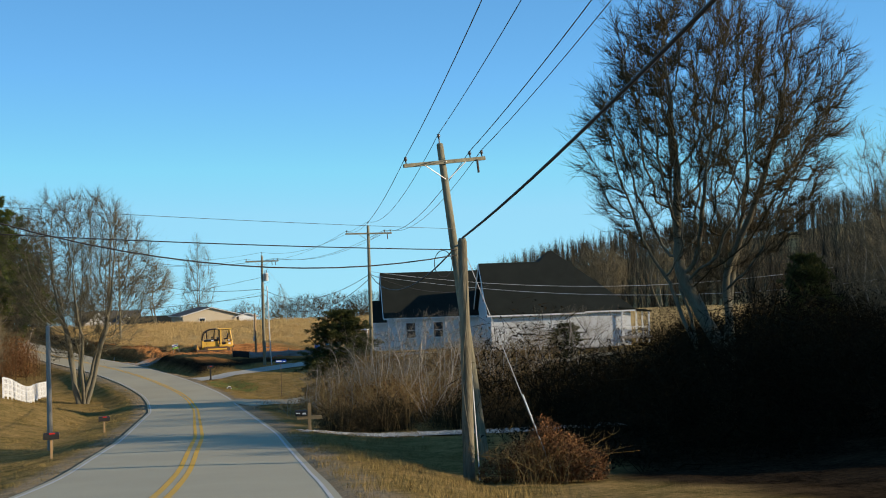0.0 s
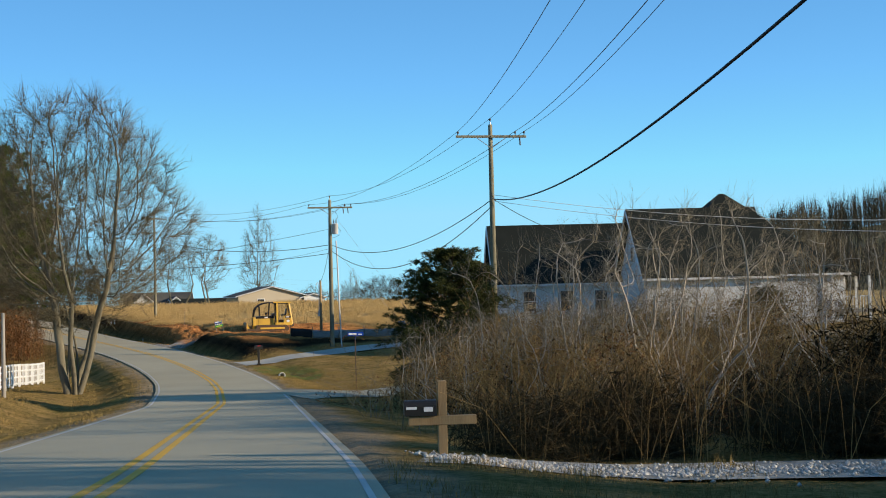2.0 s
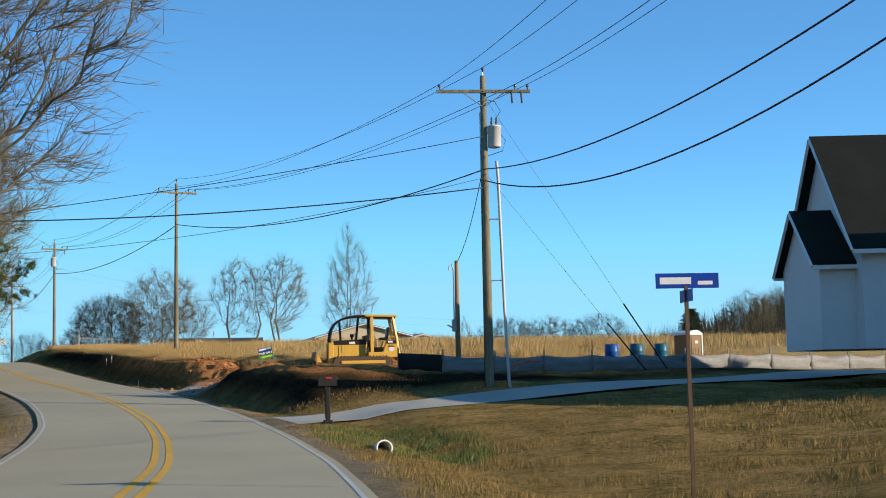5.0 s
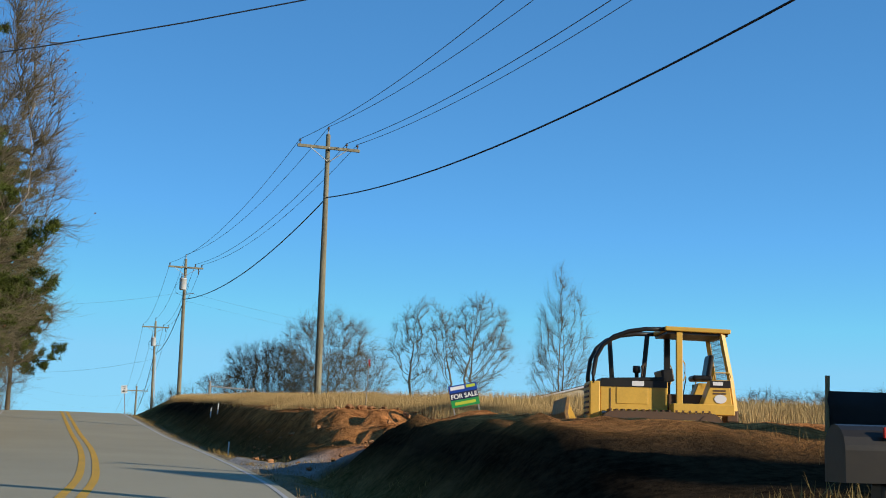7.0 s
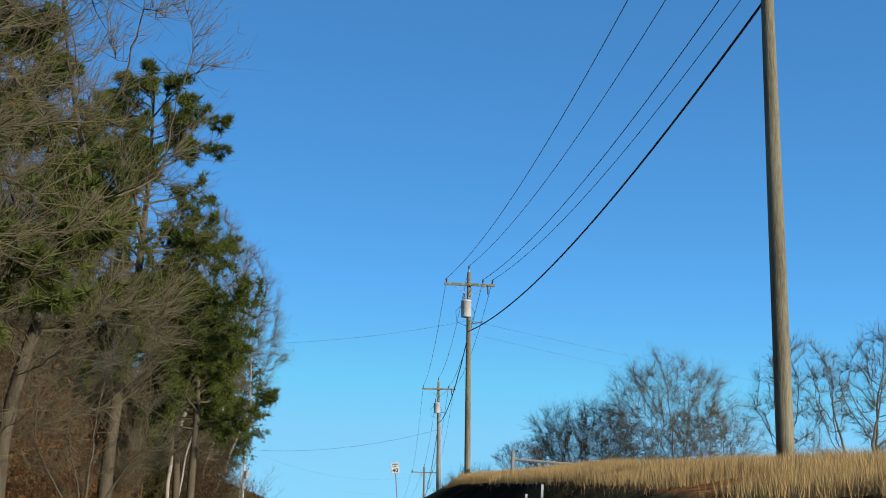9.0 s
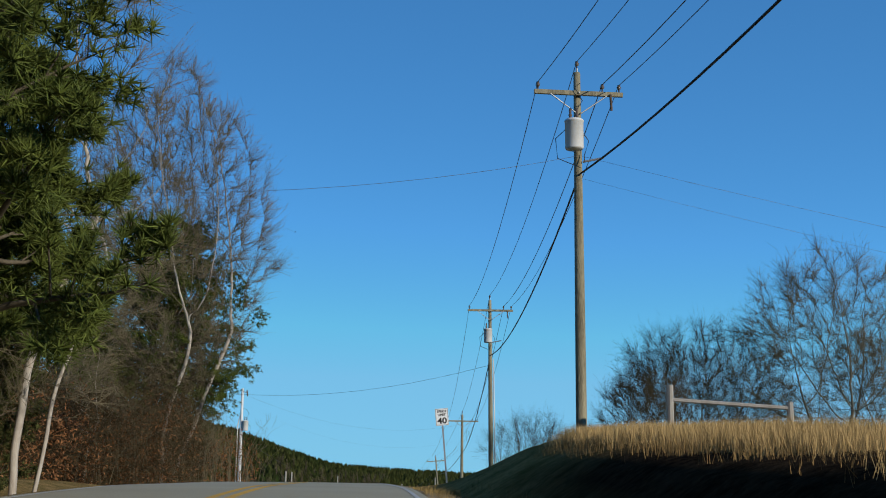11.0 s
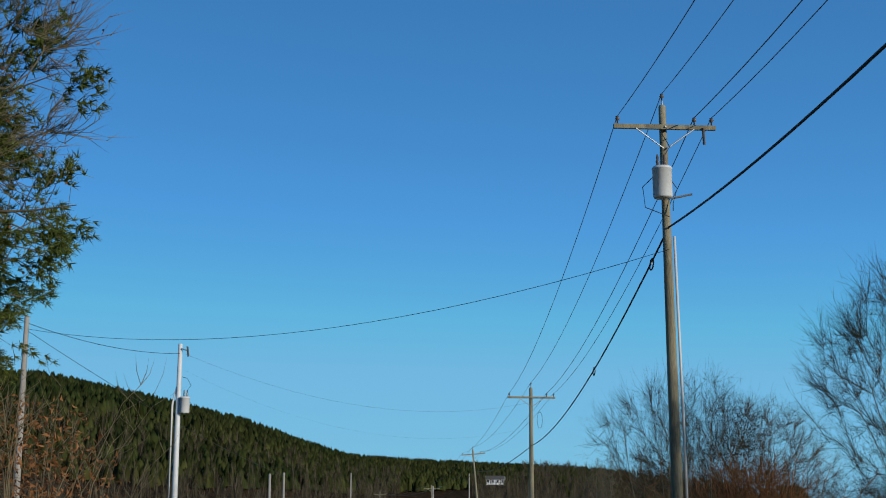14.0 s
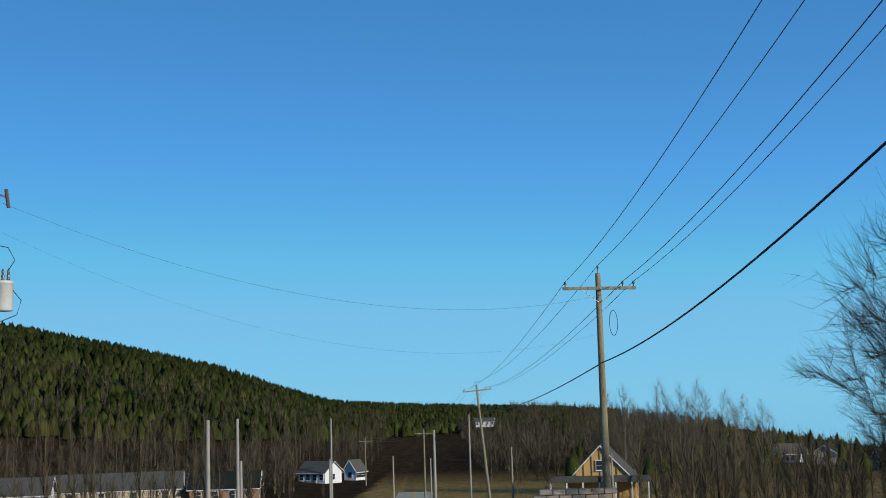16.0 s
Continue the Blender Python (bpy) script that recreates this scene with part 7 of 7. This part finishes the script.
# undergrowth of the roadside woods
under = [heap(float(centre(wy)) - NR.uniform(6.6, 10.5), wy, 1.3, 1.5, NR.uniform(0.8, 3.0)) for wy in NR.uniform(143, 192, 80)]
leaf_cloud(80000, under, 0.085, "dry_leaf", "undergrowth", "russet undergrowth of dead leaves and vines", "undergrowth")
leaf_cloud(46000, [heap(float(centre(wy)) - NR.uniform(6.7, 9.6), wy, 1.3, 1.4, NR.uniform(1.4, 3.0)) for wy in NR.uniform(149, 174, 40)], 0.08, "dry_leaf", "undergrowth", "russet leaves clinging in the wood's edge", "undergrowth")
leaf_cloud(110000, [heap(float(centre(wy)) - NR.uniform(6.6, 11.5), wy, 1.4, 1.6, NR.uniform(1.6, 4.2), 0.8) for wy in NR.uniform(150, 192, 110)], 0.34, "vine", "vine_tangle", "dense tangle of brown vines and twigs at the wood's edge", "undergrowth", 0.035)
leaf_cloud(80000, [heap(NR.uniform(-26, -16.5), NR.uniform(205, 231), 1.5, 1.5, NR.uniform(1.6, 3.8), 0.8) for _ in range(40)] + [heap(NR.uniform(-19, -14), NR.uniform(206, 220), 1.4, 1.5, NR.uniform(2.0, 3.4), 0.8) for _ in range(16)], 0.34, "dark_twig", "vine_tangle", "brown tangle of twigs beneath the tall pale tree", "undergrowth", 0.035)


def edge_place(k):
    y = NR.uniform(138, 193)
    return float(centre(y)) - NR.uniform(6.2, 15), y, 3.6


v, f = canes(1500, edge_place, 0, r=0.015)
stuff("saplings", v, f, "vine", "thin bare saplings along the wood's edge", "saplings")
below = [heap(NR.uniform(-27, -15.5), NR.uniform(206, 233), 1.6, 1.6, NR.uniform(1.0, 2.8)) for _ in range(34)] + [heap(NR.uniform(-19, -14), NR.uniform(206, 219), 1.3, 1.4, NR.uniform(1.6, 2.8)) for _ in range(12)]
leaf_cloud(40000, below, 0.07, "dry_leaf", "undergrowth", "russet undergrowth beneath the tall pale tree", "undergrowth")
v, f = canes(500, lambda k: (NR.uniform(-25, -15.5), NR.uniform(213, 234), 3.4), 0, r=0.015)
stuff("saplings", v, f, "twig", "thin bare saplings beneath the tall pale tree", "saplings")
v, f = canes(420, lambda k: (NR.normal(-1.8, 0.8), NR.normal(247.0, 0.9), 3.2), 0, r=0.016)
stuff("reed_clump", v, f, "dry_leaf", "clump of russet dry stems by the pole", "bush")


# far woods
def cones(x, y, tall, wide):
    """Far conifers: a skirt, a shoulder and a tip, all uneven."""
    n, k = len(x), 5
    z = ground_z(x, y)
    a = np.linspace(0, 2 * np.pi, k + 1)[:-1][None] + NR.uniform(0, 6.28, (n, 1))
    rings = []
    for h, w in ((0.12, 1.0), (0.58, 0.78)):
        r = wide[:, None] * w * NR.uniform(0.7, 1.2, (n, k))
        rings.append(np.stack([x[:, None] + r * np.cos(a), y[:, None] + r * np.sin(a), z[:, None] + tall[:, None] * (h + NR.uniform(-0.08, 0.08, (n, k)))], 2))
    tip = np.stack([x + NR.normal(0, 0.15, n), y, z + tall], 1)[:, None]
    verts = np.concatenate(rings + [tip], 1).reshape(-1, 3)
    e = np.arange(k)
    f = (e + 1) % k
    tri = np.concatenate([np.stack([e, f, e + k], 1), np.stack([f, f + k, e + k], 1), np.stack([e + k, f + k, np.full(k, 2 * k)], 1)])
    return verts, (np.arange(n)[:, None, None] * (2 * k + 1) + tri[None]).reshape(-1, 3)


def brooms(x, y, tall, wide, twigs=26, thick=0.09):
    """Far leafless trees: a stem and a fan of thin upswept twigs."""
    n = len(x)
    m = n * twigs
    z = ground_z(x, y)
    X, Y, Z, T, W = (np.repeat(q, twigs) for q in (x, y, z, tall, wide))
    a, f = NR.uniform(0, 6.28, m), NR.uniform(0.05, 0.7, m)
    stem = np.tile(np.arange(twigs) == 0, n)
    f[stem] = -0.05
    r = W * NR.uniform(0.25, 1.0, m) * np.sqrt(1.05 - f)
    r[stem] = 0.05
    end = np.minimum(f + NR.uniform(0.2, 0.42, m), 1.02)
    end[stem] = 0.95
    s = np.stack([np.cos(a + 1.6), np.sin(a + 1.6), 0 * a], 1) * (thick * NR.uniform(0.5, 1.2, m) * np.where(stem, 2.2, 1.0))[:, None]
    p = np.stack([X, Y, Z + T * f], 1)
    q = np.stack([X + r * np.cos(a), Y + r * np.sin(a), Z + T * end], 1)
    verts = np.stack([p - s, p + s, q], 1).reshape(-1, 3)
    return verts, np.arange(m * 3).reshape(-1, 3)


def polar(n, a0, a1, r0, r1):
    """Places round the valley's head; r in shares of the ridge's distance."""
    a = NR.uniform(a0, a1, n)
    r = NR.uniform(r0, r1, n) * np.interp(a, RIDGE[:, 0], RIDGE[:, 1])
    return HEAD[0] - r * np.sin(np.radians(a)), HEAD[1] + r * np.cos(np.radians(a)), a, r


x, y, a, r = polar(19000, 3, 48, 0.66, 1.08)
keep = (lumps(x, y, 30, 2) > -0.75) | (r > 430)
x, y = x[keep], y[keep]
v, f = cones(x, y, NR.uniform(3.0, 7.0, len(x)), NR.uniform(1.0, 1.9, len(x)))
stuff("pine_woods", v, f, "far_pine", "pine forest covering the far hills", "woods")
x, y, a, r = polar(3600, -12, 48, 0.36, 0.76)
keep = (np.abs(x - centre(np.clip(y, -300, 799))) > 14) & ~((a > 18) & (a < 31) & (r < 246)) & ~((a > 14.6) & (a <= 18) & (r < 305)) & ~((a > 9) & (a <= 14.6) & (r < 190)) & ~((a > -14) & (a < 0) & (r > 230) & (r < 430))
p1 = brooms(x[keep], y[keep], NR.uniform(5, 11, keep.sum()) * np.where(a[keep] < 1, 0.6, 1.0), NR.uniform(2.2, 4.4, keep.sum()), 40, 0.065)
x, y, a, r = polar(2000, -14, 8, 0.6, 1.05)
keep = (a > -1.5) | (NR.uniform(0, 1, len(a)) < 0.4)
x, y, a = x[keep], y[keep], a[keep]
p2 = brooms(x, y, NR.uniform(6, 11, len(x)) * np.where(a < -1.5, 0.5, 1.0), NR.uniform(2.4, 4.6, len(x)), 44, 0.07)
x, y, a, r = polar(3600, -112, -32, 0.4, 1.12)
keep = (x > 95)
p3 = brooms(x[keep], y[keep], NR.uniform(9, 15, keep.sum()), NR.uniform(2.6, 4.6, keep.sum()), 44, 0.055)
x, y = NR.uniform(50, 110, 260), NR.uniform(30, 84, 260)
keep = y < x * 1.5
p4 = brooms(x[keep], y[keep], NR.uniform(6, 10, keep.sum()), NR.uniform(1.8, 3.4, keep.sum()), 150, 0.024)
x, y, a, r = polar(800, 2.5, 15.4, 0.3, 0.72)
keep = np.abs(x - centre(np.clip(y, -300, 799))) > 16
p5 = brooms(x[keep], y[keep], NR.uniform(4, 8, keep.sum()), NR.uniform(2.2, 4.2, keep.sum()), 34, 0.07)
v, f = join(p1, p2, p3, p4, p5)
stuff("bare_woods", v, f, "far_twig", "grey-brown leafless woods on the slopes", "woods")
x, y, a, r = polar(160, -12, 6, 0.3, 0.9)
v, f = cones(x, y, NR.uniform(4, 8, len(x)), NR.uniform(1.2, 2.2, len(x)))
stuff("scattered_cedars", v, f, "far_pine", "scattered dark cedars in the valley", "woods")
for x, y, t, s in ((-21, 450, 0, 0.95), (-24, 455, 50, 0.9), (-15, 452, 90, 1.0), (-11.5, 450, 20, 0.95), (-8.5, 455, 70, 1.0), (-4, 450, 70, 0.9), (-1, 455, 150, 0.85), (2, 452, 10, 0.8)):
    again(poplar, x, y, t, s)
again(cedar_tree, 3.0, 305.0, 40, 0.6, wide=1.3)
x, y = NR.uniform(-120, -26, 200), NR.uniform(300, 392, 200)
keep = np.abs(x - centre(y)) > 10
v, f = brooms(x[keep], y[keep], NR.uniform(3, 7.5, keep.sum()), NR.uniform(1.2, 2.6, keep.sum()), 50, 0.035)
x, y = NR.uniform(-16, 40, 240), NR.uniform(345, 430, 240)
v2, f2 = brooms(x, y, NR.uniform(4, 9, 240), NR.uniform(1.5, 3.2, 240), 60, 0.04)
v, f = join((v, f), (v2, f2))
stuff("valley_trees", v, f, "far_twig", "small leafless trees in the valley", "trees")

# loose stones on the gravel lane
k = NR.uniform(0, 1, 2600)
x, y = 11.9 + 12 * k, 50.7 - 5.7 * k + NR.normal(0, 0.55, 2600)
c = np.stack([x, y, ground_z(x, y) + 0.035], 1)[:, None]
octa = np.array([[1, 0, 0], [0, 1, 0], [-1, 0, 0], [0, -1, 0], [0, 0, 0.7], [0, 0, -0.7]])[None]
v = c + octa * NR.uniform(0.018, 0.055, (2600, 1, 1)) * NR.uniform(0.7, 1.3, (2600, 6, 1))
tri = np.array([[0, 1, 4], [1, 2, 4], [2, 3, 4], [3, 0, 4], [1, 0, 5], [2, 1, 5], [3, 2, 5], [0, 3, 5]])
f = (np.arange(2600)[:, None, None] * 6 + tri[None]).reshape(-1, 3)
stuff("loose_gravel", v.reshape(-1, 3), f, "stone_chip", "pale loose stones on the gravel lane", "gravel")


# the brush's front edge along the gravel lane
def edge_of_lane(k):
    x = NR.uniform(13.4, 23.0)
    back = 52.1 - 0.5 * (x - 11.9)
    return x, NR.uniform(back + 0.2, max(55.5, back + 3)), NR.uniform(1.7, 3.3)


v, f = canes(420, edge_of_lane, 0, r=0.006, lean=0.5)
stuff("brush", v, f, "cane", "bare brown brush beside the gravel lane", "brush")
leaf_cloud(16000, [heap(x, 52.1 - 0.5 * (x - 11.9) + NR.uniform(0.9, 3.6), 1.1, 1.0, NR.uniform(0.5, 1.1)) for x in NR.uniform(14.0, 21.0, 26)], 0.3, "dark_twig", "undergrowth", "dark twiggy undergrowth beside the gravel lane", "undergrowth", 0.035)
